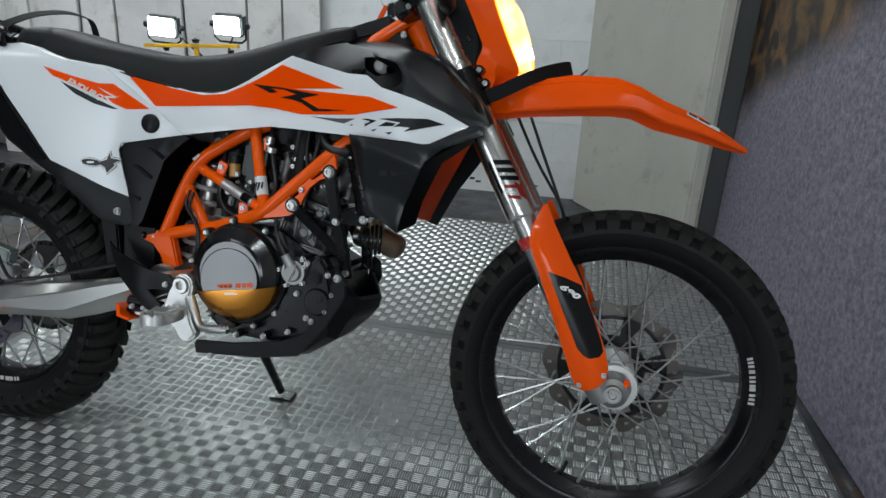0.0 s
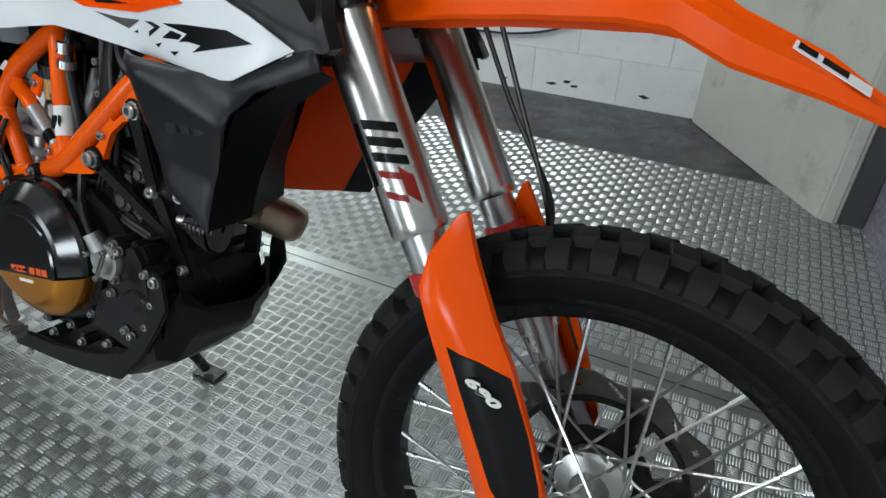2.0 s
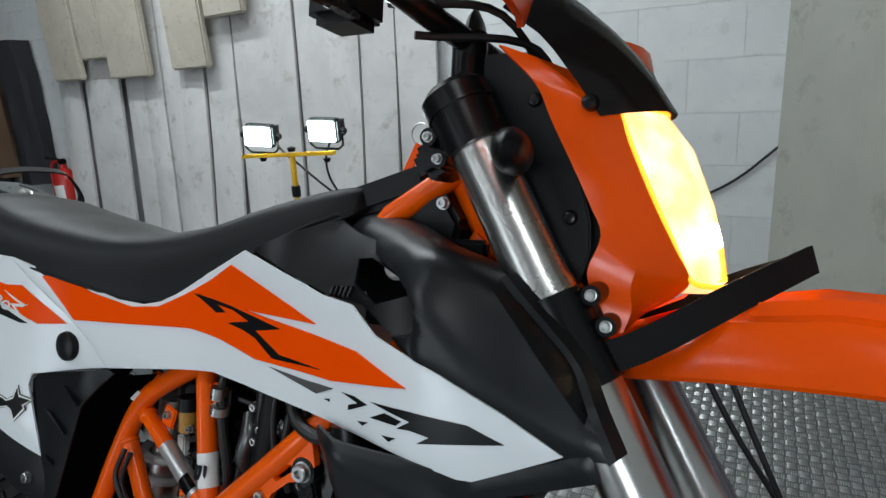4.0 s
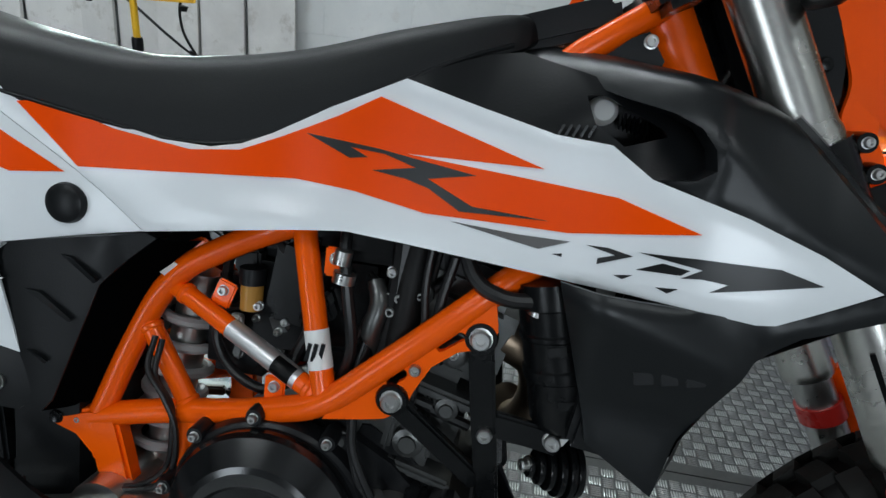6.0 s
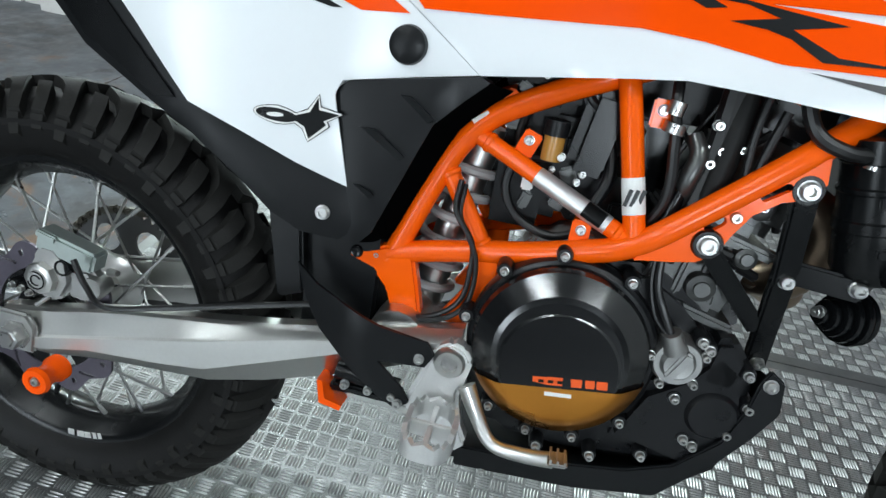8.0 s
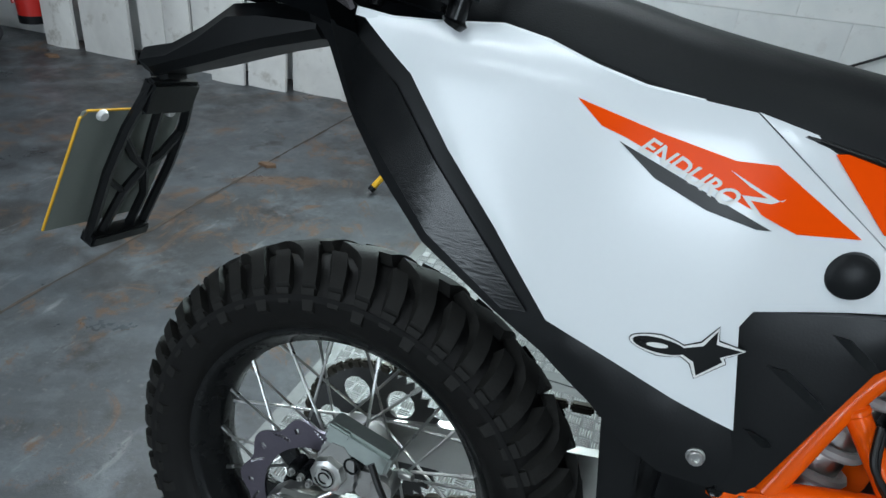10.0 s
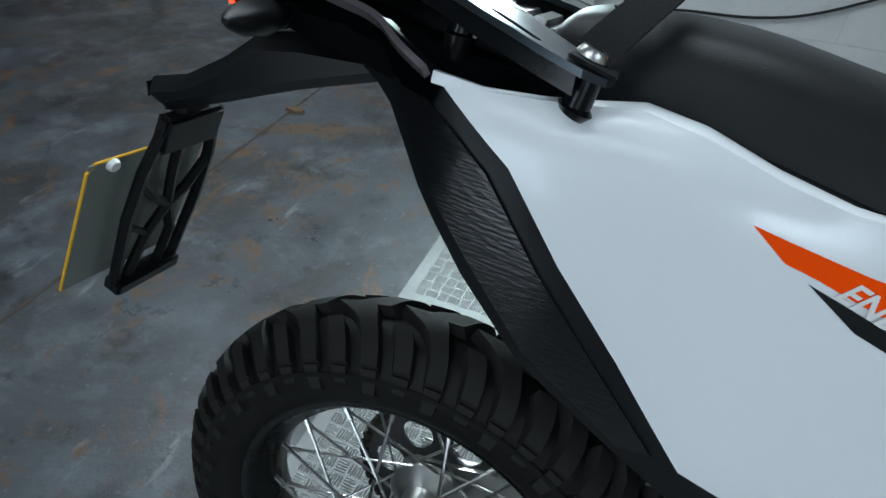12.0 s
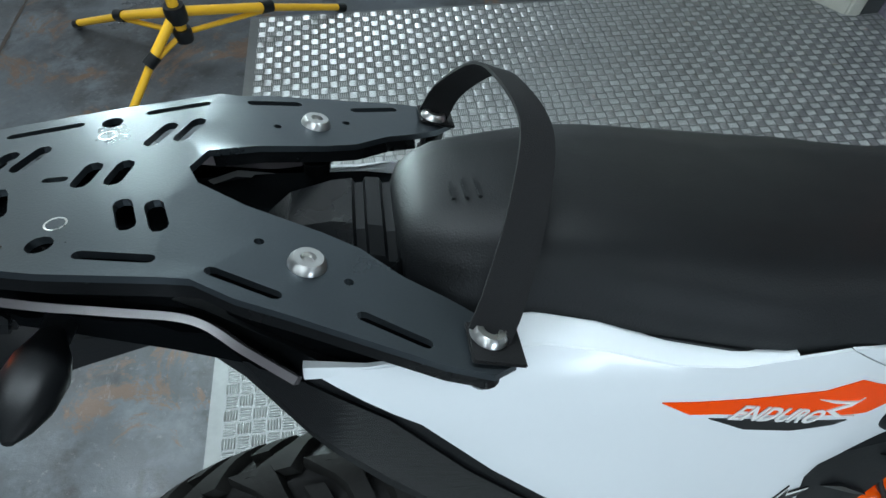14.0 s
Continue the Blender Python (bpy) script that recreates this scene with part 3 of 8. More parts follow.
ob.parent = floor

# leaning white boards
BOARDS = [(-3.60, -3.34), (-3.27, -2.88), (-2.81, -2.625), (-2.62, -2.43), (-2.42, -2.235), (-2.225, -2.0), (-1.985, -1.735), (-1.725, -1.41), (-1.4, -1.225), (-1.215, -0.99),
          (-0.975, -0.76), (-0.75, -0.525), (-0.51, -0.27)]
rng = random.Random(11)
for x0, x1 in BOARDS:
    w, top, foot = x1 - x0, 2.25 + rng.uniform(-0.1, 0.25), 2.5 + rng.uniform(-0.05, 0.06)
    bulge, warp = rng.uniform(0.004, 0.018), rng.uniform(-0.015, 0.015)
    secs = []
    for k in range(9):
        u = k / 8
        y = foot + (2.64 - foot) * u + 0.03 * math.sin(math.pi * u) * (1 if foot < 2.5 else 0.3)
        ring = []
        for q in range(7):
            v = q / 6
            ring.append((x0 + w * v + warp * u, y - bulge * math.sin(math.pi * v), -0.004 + top * u))
        ring += [(a, y + 0.02, c) for a, b, c in reversed(ring)]
        secs.append(ring)
    b = loft(bmesh.new(), secs)
    tagged(mesh_object("wall_board", b, BOARD_M, 40), "tall chalky white board leaning against the block wall", "board", "boards along the wall")
for x0, x1, z0 in [(-3.5, -3.14, 1.30), (-3.12, -2.84, 1.43), (-2.83, -2.4, 1.285), (-2.2, -1.85, 1.31), (-1.84, -1.5, 1.6)]:
    b = bmesh.new()
    box(b, ((x0 + x1) / 2, 2.5, (z0 + 2.75) / 2), (x1 - x0 - 0.01, 0.05, 2.75 - z0), pose(0, 0, 0, 2, rng.uniform(-1, 1), 0), bevel=0.012)
    tagged(mesh_object("foam_strip", b, FOAM_M, 40), "yellowed pale strip hung in front of the boards", "strip", "strips over the boards")

# cable along the block wall
b = tube(bmesh.new(), [(1.36, 2.69, 0.79), (1.2, 2.695, 0.64), (1.023, 2.695, 0.535), (0.652, 2.695, 0.345), (0.39, 2.695, 0.28), (0.0, 2.695, 0.25), (-0.2, 2.66, 0.12), (-0.3, 2.6, 0.008)], 0.006, 8, 6)
tagged(mesh_object("wall_cable", b, HOSE), "thin black cable hanging along the white wall", "cable")


# dark scuffs low on the block wall
rng = random.Random(5)
for cx, cz in ((0.62, 0.05), (0.7, 0.075), (0.74, 0.055), (0.35, 0.04), (1.1, 0.06)):
    b = bmesh.new()
    ring = [(cx + rng.uniform(0.012, 0.035) * math.cos(a), cz + rng.uniform(0.004, 0.012) * math.sin(a)) for a in [0.7 * k for k in range(9)]]
    loft(b, [[(x, WALL_Y - 0.0045, z) for x, z in ring], [(x, WALL_Y - 0.0035, z) for x, z in ring]])
    ob = mesh_object("wall_scuff", b, CLOTH)
    ob.parent = wall_north


def work_light():
    hx, hy = -0.5, 1.66
    t = thing("work_light", "yellow tripod work light with two lit floodlights", "work light", m=Matrix.Translation((hx, hy, 0)))
    part("mast", tube(bmesh.new(), [(0, 0, 0.2), (0, 0, 0.6)], 0.0165, 14), YELLOW, t)
    part("upper_mast", tube(bmesh.new(), [(0, 0, 0.56), (0, 0, 0.86)], 0.0125, 14), YELLOW, t)
    for z, r, h in ((0.71, 0.0185, 0.024), (0.6, 0.0215, 0.028), (0.27, 0.03, 0.026), (0.2, 0.026, 0.02)):
        part("mast_clamp", lathe(bmesh.new(), [(0.012, -h), (r, -h), (r * 1.08, -0.3 * h), (r * 1.08, 0.6 * h), (r, h), (0.012, h)], seg=16, m=pose(0, 0, 0, 90, 0, 0), c=(0, 0, z)), BLACK, t)
    for ex, ey in ((0.47, 0.41), (-0.2, -0.13), (-0.48, 0.4)):
        part("leg", tube(bmesh.new(), [(0.03 * ex, 0.03 * ey, 0.268), (0.5 * ex, 0.5 * ey, 0.155)], 0.015, 12), YELLOW, t)
        part("leg", tube(bmesh.new(), [(0.46 * ex, 0.46 * ey, 0.164), (ex, ey, 0.018)], 0.0122, 12), YELLOW, t)
        part("leg_foot", tube(bmesh.new(), [(0.965 * ex, 0.965 * ey, 0.026), (1.02 * ex, 1.02 * ey, 0.011)], 0.015, 10), BLACK, t)
        part("leg_brace", tube(bmesh.new(), [(0.04 * ex, 0.04 * ey, 0.2), (0.47 * ex, 0.47 * ey, 0.15)], 0.0085, 10), YELLOW, t)
        part("leg_collar", lathe(bmesh.new(), [(0.0125, -0.02), (0.02, -0.02), (0.02, 0.02), (0.0125, 0.02)], seg=14, m=Vector((0, 1, 0)).rotation_difference(Vector((ex, ey, -0.15))).to_matrix(), c=(0.49 * ex, 0.49 * ey, 0.158)), BLACK, t)
    b = bmesh.new()
    box(b, (-0.03, 0, 0.868), (0.52, 0.02, 0.017), pose(0, 0, 0, 0, -2, 0), bevel=0.002)
    part("crossbar", b, YELLOW, t)
    LENS = glow("floodlight_lens", (0.8, 1.0, 0.97), 55)
    for x, z in ((-0.168, 0.948), (0.187, 0.966)):
        head = bmesh.new()
        box(head, (0, 0.03, 0), (0.14, 0.05, 0.1), bevel=0.01)
        box(head, (0, 0.065, 0), (0.105, 0.03, 0.075), bevel=0.006)
        h = part("floodlight", head, BLACK_SATIN, t)
        for k in range(7):
            b = bmesh.new()
            box(b, (-0.051 + 0.017 * k, 0.09, 0), (0.0045, 0.022, 0.07))
            part("cooling_fin", b, BLACK_SATIN, h)
        h.matrix_basis = pose(x, -0.02, z, 8, 5 if x < 0 else 3, 14 if x < 0 else 6)
        b = bmesh.new()
        box(b, (0, 0.002, 0), (0.122, 0.012, 0.082), bevel=0.003)
        part("lens", b, LENS, h, "lit white floodlight lens")
        b = tube(bmesh.new(), [(-0.078, 0.03, 0), (-0.078, 0.03, -0.06), (-0.055, 0.03, -0.078), (0.055, 0.03, -0.078), (0.078, 0.03, -0.06), (0.078, 0.03, 0)], 0.0055, 8)
        part("yoke", b, BLACK_SATIN, h)
        for sx in (-1, 1):
            part("knob", lathe(bmesh.new(), [(0, -0.011), (0.012, -0.011), (0.014, 0.007), (0, 0.011)], seg=10, m=pose(0, 0, 0, 0, 0, 90), c=(sx * 0.086, 0.03, 0)), BLACK, h)
        part("wing_nut", lathe(bmesh.new(), [(0, -0.01), (0.01, -0.01), (0.018, 0.006), (0, 0.011)], seg=8, m=pose(0, 0, 0, 90, 0, 0), c=(x, 0, 0.848)), BLACK, t)
    part("top_knob", lathe(bmesh.new(), [(0, -0.012), (0.014, -0.01), (0.02, 0.006), (0, 0.013)], seg=10, m=pose(0, 0, 0, 90, 0, 0), c=(0, 0, 0.892)), BLACK, t)
    part("power_cable", tube(bmesh.new(), [(-0.12, 0.03, 0.93), (-0.06, 0.02, 0.875), (0.0, 0.04, 0.82), (0.09, 0.06, 0.74), (0.17, 0.1, 0.67), (0.3, 0.2, 0.58), (0.45, 0.4, 0.42), (0.6, 0.7, 0.02)], 0.005, 8, 5), HOSE, t)
    part("power_cable", tube(bmesh.new(), [(0.187, 0.03, 0.92), (0.15, 0.04, 0.85), (0.145, 0.06, 0.76), (0.17, 0.1, 0.67)], 0.005, 8, 5), HOSE, t)
    part("cable_joint", tube(bmesh.new(), [(0.145, 0.09, 0.69), (0.2, 0.12, 0.65)], [0.007, 0.009, 0.007], 10), HOSE, t)
    for x, z in ((-0.168, 0.948), (0.187, 0.966)):
        area_lamp("floodlight_lamp", (hx + x, hy - 0.05, z), (hx + x * 1.3, 0.3, 0.8), 0.12, 0.08, FLOOD_WATTS, (0.86, 1.0, 0.98))


work_light()


def extinguisher():
    t = thing("fire_extinguisher", "red fire extinguisher with a worn white label on the wall", "extinguisher", m=Matrix.Translation((-3.72, 2.56, 0.12)))
    part("cylinder", lathe(bmesh.new(), [(0, 0.0), (0.088, 0.0), (0.09, 0.03), (0.09, 0.42), (0.075, 0.48), (0.03, 0.52), (0.028, 0.55), (0, 0.55)], seg=32, m=pose(0, 0, 0, 90, 0, 0)), RED, t)
    part("base_ring", lathe(bmesh.new(), [(0.08, -0.01), (0.093, -0.01), (0.093, 0.04), (0.085, 0.04)], seg=32, m=pose(0, 0, 0, 90, 0, 0)), BLACK, t)
    b = bmesh.new()
    secs = [[(0.0915 * math.sin(a), -0.0915 * math.cos(a), z) for z in (0.16, 0.39)] for a in [radians(d) for d in range(-45, 46, 9)]]
    loft(b, secs, caps=False, closed=False)
    part("paper_label", b, PAPER, t)
    b = bmesh.new()
    box(b, (0, 0, 0.57), (0.05, 0.05, 0.05), bevel=0.008)
    box(b, (0, -0.06, 0.6), (0.03, 0.13, 0.015), pose(0, 0, 0, -15, 0, 0), bevel=0.004)
    part("valve", b, BLACK_SATIN, t)
    part("hose", tube(bmesh.new(), [(-0.02, 0, 0.57), (-0.1, -0.02, 0.56), (-0.125, -0.03, 0.45), (-0.12, -0.03, 0.2), (-0.11, -0.03, 0.1)], [0.012, 0.012, 0.012, 0.014, 0.022], 10, 5), RED, t)


extinguisher()


def clutter():
    rng = random.Random(3)
    for x, y, z0, z1, w, m, lab in [(-4.15, 2.61, 0.5, 1.65, 0.34, CLOTH, "black riding jacket hanging on the wall"), (-4.55, 2.61, 0.55, 1.5, 0.26, BROWN_CLOTH, "brown coat hanging on the wall"),
                                    (-4.85, 2.6, 0.4, 1.7, 0.4, CLOTH, "black overalls hanging on the wall")]:
        secs = []
        for k in range(10):
            u = k / 9
            ring = []
            for q in range(20):
                a = 2 * math.pi * q / 20
                fold = 1 + 0.14 * math.sin(5 * a + 3 * u + x) + 0.07 * rng.uniform(-1, 1)
                taper = 0.55 + 0.45 * math.sin(min(1, (1 - u) * 2.2 + 0.25) * math.pi / 2)
                ring.append((x + w * 0.5 * taper * fold * math.cos(a), y + 0.11 * fold * math.sin(a), z0 + (z1 - z0) * u))
            secs.append(ring)
        tagged(mesh_object("hanging_coat", loft(bmesh.new(), secs), m), lab, "coat", "coats on the wall")
    b = bmesh.new()
    secs = []
    for k in range(10):
        u = k / 9
        s = math.sin(math.pi * (0.08 + 0.84 * u)) ** 0.4
        secs.append([(-4.75 + 1.0 * u, 2.2 + 0.24 * s * math.cos(a) * (1 + 0.1 * math.sin(3 * a + k)), -0.004 + max(0, 0.16 * s * (1 + math.sin(a)) * (1 + 0.08 * math.sin(4 * a + k)))) for a in [2 * math.pi * q / 18 for q in range(18)]])
    tagged(mesh_object("kit_bag", loft(b, secs), CLOTH), "slumped black fabric kit bag on the floor", "bag")
    t = thing("metal_locker", "grey metal locker standing against the wall", "locker", m=Matrix.Translation((-5.6, 2.35, 0)))
    b = bmesh.new()
    box(b, (0, 0, 0.896), (0.9, 0.5, 1.8), bevel=0.006)
    part("body", b, surf("grey_enamel", (0.1, 0.1, 0.11), 0.45, bump=0.05), t)
    for s in (-1, 1):
        b = bmesh.new()
        box(b, (s * 0.222, -0.256, 0.9), (0.43, 0.012, 1.72), bevel=0.003)
        part("door", b, surf("grey_door_enamel", (0.11, 0.11, 0.12), 0.42, bump=0.05), t)
    for x, y, r, m in ((-3.3, 2.3, 0.06, BROWN_CLOTH), (-1.2, 1.55, 0.04, BROWN_CLOTH)):
        b = bmesh.new()
        n = 9
        base = [(x + r * (1 + 0.3 * rng.uniform(-1, 1)) * math.cos(6.283 * k / n), y + 0.5 * r * (1 + 0.3 * rng.uniform(-1, 1)) * math.sin(6.283 * k / n)) for k in range(n)]
        loft(b, [[(a, c, -0.004) for a, c in base], [(x + 0.9 * (a - x), y + 0.9 * (c - y), 0.008) for a, c in base]])
        tagged(mesh_object("floor_scrap", b, m), "small crumpled pale scrap lying on the concrete", "scrap", "scraps on the floor")


clutter()

# ceiling tubes
for tx, ty in TUBES:
    t = thing("ceiling_tube_light", "lit white ceiling tube light", "ceiling light", "ceiling tubes", Matrix.Translation((tx, ty, CEILING)))
    b = bmesh.new()
    box(b, (0, 0, -0.03), (1.5, 0.13, 0.06), bevel=0.01)
    part("housing", b, PAPER, t)
    part("tube", tube(bmesh.new(), [(-0.72, 0, -0.085), (0.72, 0, -0.085)], 0.016, 12), TUBE_GLOW, t)

# ---- the motorcycle: bodywork ----
bike = thing("motorcycle", "orange, white and black enduro motorcycle leaning on its side stand", "motorcycle", m=LEAN_POSE)

_px = np.linspace(-0.45, 1.45, 400)
_py = np.interp(_px, [-0.3, 0, 0.22, 0.4, 0.47, 0.71, 0.93, 1.05, 1.15, 1.3], [-0.11, -0.126, -0.138, -0.12, -0.101, -0.092, -0.14, -0.178, -0.184, -0.172])
_pad = np.pad(_py, 14, mode="edge")
_py = np.convolve(_pad, np.hanning(29) / np.hanning(29).sum(), mode="valid")


def side_y(x, z=0.0):
    """How far out the right-hand bodywork stands along the machine; it curls in at the top of the tail."""
    y = float(np.interp(x, _px, _py))
    if x < 0.45 and z > 0.9:
        y += (z - 0.9) ** 2 * 5.0 * min(1.0, (0.45 - x) / 0.2)
    if 0.5 < x < 0.95 and z and z < 0.845:
        y -= 0.012 * min(1.0, (0.845 - z) / 0.04) * math.sin(math.pi * (x - 0.5) / 0.45)
    return y


WHITE_FRONT = [(0.361, 0.915), (0.408, 0.905), (0.481, 0.89), (0.56, 0.874), (0.61, 0.873), (0.641, 0.88), (0.67, 0.893), (0.726, 0.924), (0.798, 0.957), (0.867, 0.94),
               (0.932, 0.925), (0.977, 0.922), (1.01, 0.9), (1.082, 0.881), (1.139, 0.861), (1.187, 0.839), (1.117, 0.803), (1.103, 0.801), (1.062, 0.804),
               (1.009, 0.806), (0.961, 0.806), (0.886, 0.809), (0.815, 0.812), (0.754, 0.813), (0.697, 0.805), (0.548, 0.781)]
WHITE_TAIL = [(0.3602, 0.9143), (0.5468, 0.7812), (0.404, 0.752), (0.397, 0.736), (0.421, 0.635), (0.36, 0.654), (0.299, 0.677), (0.235, 0.7), (0.171, 0.775), (0.113, 0.837),
              (0.065, 0.898), (-0.003, 0.948), (0.035, 0.944), (0.076, 0.946), (0.142, 0.952), (0.182, 0.945), (0.229, 0.93), (0.273, 0.92)]
ORANGE_F = [(0.424, 0.893), (0.446, 0.897), (0.514, 0.878), (0.591, 0.868), (0.641, 0.874), (0.682, 0.892), (0.737, 0.918), (0.776, 0.939), (0.927, 0.896), (0.804, 0.892),
            (0.698, 0.854), (0.562, 0.843), (0.479, 0.837)]
ORANGE_BAND = [(0.804, 0.892), (0.988, 0.882), (1.051, 0.864), (0.954, 0.847), (0.829, 0.842), (0.759, 0.851), (0.698, 0.854)]
ORANGE_R = [(0.221, 0.903), (0.29, 0.887), (0.355, 0.875), (0.386, 0.877), (0.465, 0.83), (0.416, 0.825), (0.404, 0.829), (0.266, 0.878), (0.245, 0.884)]
BLACK_R = [(0.262, 0.874), (0.397, 0.824), (0.385, 0.823), (0.343, 0.831), (0.297, 0.849)]
for s in (1, -1):
    fp = part("front_side_panel", panel(bmesh.new(), WHITE_FRONT, side_y, side=s, step=0.01), WHITE, bike, "glossy white side panel with orange and black graphics")
    tp = part("tail_side_panel", panel(bmesh.new(), WHITE_TAIL, side_y, side=s), WHITE, bike, "glossy white tail panel with orange and black graphics")
    part("orange_graphic", sheet(bmesh.new(), ORANGE_F, side_y, side=s, step=0.01, lift=0.002), ORANGE_DECAL, fp, "orange graphic")
    part("orange_graphic", sheet(bmesh.new(), ORANGE_BAND, side_y, side=s, step=0.01, lift=0.002), ORANGE_DECAL, fp, "orange graphic")
    part("orange_graphic", sheet(bmesh.new(), ORANGE_R, side_y, side=s), ORANGE_DECAL, tp, "orange graphic")
    part("black_graphic", sheet(bmesh.new(), BLACK_R, side_y, side=s), BLACK_DECAL, tp, "black graphic")
    if s == 1:
        right_front, right_tail = fp, tp

# the white panel turns inwards over the tail
for s in (1, -1):
    secs = []
    for x, z, yi in ((-0.003, 0.948, -0.117), (0.035, 0.944, -0.116), (0.076, 0.946, -0.112), (0.11, 0.949, -0.1), (0.142, 0.952, -0.076), (0.182, 0.945, -0.072), (0.229, 0.93, -0.08), (0.273, 0.92, -0.09), (0.32, 0.916, -0.1)):
        yo = side_y(x, z) + 0.0015
        secs.append([(x, s * yo, z - 0.0015), (x, s * (yo + 0.004), z + 0.002), (x, s * (yo + 0.45 * (yi - yo)), z + 0.0022), (x, s * yi, z - 0.003), (x, s * yi, z - 0.006), (x, s * (yo + 0.004), z - 0.003)])
    part("tail_panel_top", loft(bmesh.new(), secs), WHITE, bike, "glossy white upper flange of the tail panel", smooth=60)

# zigzag mark and split arrow on the front panel
ZIG = [(0.706, 0.898), (0.779, 0.893), (0.821, 0.888), (0.871, 0.882), (0.828, 0.873), (0.871, 0.855), (0.937, 0.854), (0.86, 0.849), (0.829, 0.865), (0.807, 0.87), (0.775, 0.873), (0.816, 0.881),
       (0.786, 0.889), (0.751, 0.891), (0.769, 0.884), (0.751, 0.881)]
part("zigzag_graphic", sheet(bmesh.new(), ZIG, side_y, lift=0.0032, step=0.01), BLACK_DECAL, right_front, "black zigzag graphic")
GREY_DECAL = surf("grey_decal", (0.09, 0.085, 0.085), 0.35, var=0.1, bump=0.02)
part("sliver_graphic", sheet(bmesh.new(), [(0.853, 0.839), (0.912, 0.838), (0.957, 0.84), (0.932, 0.829)], side_y), GREY_DECAL, right_front, "dark grey sliver graphic")
for outline in ([(1.01, 0.842), (1.051, 0.845), (1.111, 0.847), (1.143, 0.839), (1.065, 0.821), (1.077, 0.829), (1.057, 0.83), (1.043, 0.828), (1.057, 0.837)], [(1.01, 0.828), (1.028, 0.837), (1.048, 0.835), (1.042, 0.83)],
                [(0.97, 0.84), (0.987, 0.841), (1.006, 0.838), (0.98, 0.826), (0.98, 0.831), (0.993, 0.836)], [(0.944, 0.827), (0.952, 0.829), (0.952, 0.826)], [(0.994, 0.82), (1.008, 0.823), (1.001, 0.818)],
                [(1.026, 0.817), (1.042, 0.819), (1.035, 0.814)]):
    part("arrow_graphic", sheet(bmesh.new(), outline, side_y), BLACK_DECAL, right_front, "split black arrow graphic")


def on_side(x, z, lift, tilt=0.0, grow=1.0):
    """Carries flat lettering onto the right-hand bodywork at (x, z)."""
    e = 0.01
    dy = (side_y(x + e, z) - side_y(x - e, z)) / (2 * e)
    a = Vector((1, dy, 0)).normalized()
    up = Vector((0, (side_y(x, z + e) - side_y(x, z - e)) / (2 * e), 1)).normalized()
    n = a.cross(up).normalized()
    r = Matrix((a, up, n)).transposed().to_4x4()
    return Matrix.Translation((x, side_y(x, z) - lift, z)) @ r @ pose(0, 0, 0, 0, 0, tilt)


part("white_lettering", letters(bmesh.new(), "ENDURO", on_side(0.318, 0.8535, 0.0018, -22), 0.0215, 0.0004, 0.0004, 0.35), PAPER, right_tail, "white lettering")
part("white_letter", sheet(bmesh.new(), [(0.353, 0.867), (0.381, 0.855), (0.397, 0.849), (0.4, 0.852), (0.39, 0.846), (0.374, 0.846), (0.385, 0.836), (0.402, 0.828), (0.38, 0.836), (0.366, 0.849), (0.386, 0.85), (0.37, 0.857)], side_y, lift=0.0019), PAPER, right_tail, "white angular letter")

# star mark with a round head, white edged
def star(cx, cz, r, tilt, inner=0.42):
    pts = []
    for k in range(10):
        a = radians(tilt + 90 + 36 * k)
        q = r if k % 2 == 0 else r * inner
        pts.append((cx + q * math.cos(a), cz + q * math.sin(a)))
    return pts


STAR = [(0.3815, 0.729), (0.3835, 0.7165), (0.406, 0.7145), (0.3895, 0.705), (0.3925, 0.701), (0.3745, 0.683), (0.369, 0.6955), (0.351, 0.7035), (0.3735, 0.7125)]
HEAD = circle(0.3375, 0.7035, 0.0235, 20, 0.0072, -0.02)


def grown(pts, d, cx, cz):
    """The outline drawn out from its middle by d."""
    return [(x + d * (x - cx) / math.hypot(x - cx, z - cz), z + d * (z - cz) / math.hypot(x - cx, z - cz)) for x, z in pts]


for d, lift, mat, lab in ((0.0042, 0.0012, BLACK_DECAL, "black star mark with a white edge"), (0.0031, 0.0017, PAPER, ""), (-0.0002, 0.0022, BLACK_DECAL, "")):
    part("star_mark", sheet(bmesh.new(), grown(STAR, d, 0.379, 0.706), side_y, lift=lift), mat, right_tail, lab)
    part("star_mark", sheet(bmesh.new(), grown(HEAD, d * 0.8, 0.3375, 0.7035), side_y, lift=lift + 0.0002), mat, right_tail)
part("star_mark", sheet(bmesh.new(), circle(0.336, 0.7035, 0.0095, 16, 0.0024, 0.1), side_y, lift=0.003), PAPER, right_tail)

# round black plug
part("round_plug", lathe(bmesh.new(), [(0, -0.008), (0.014, -0.0075), (0.0195, -0.005), (0.021, 0.0), (0.021, 0.012)], c=(0.467, side_y(0.467, 0.799), 0.799), seg=36), BLACK, bike, "round matt black plug")

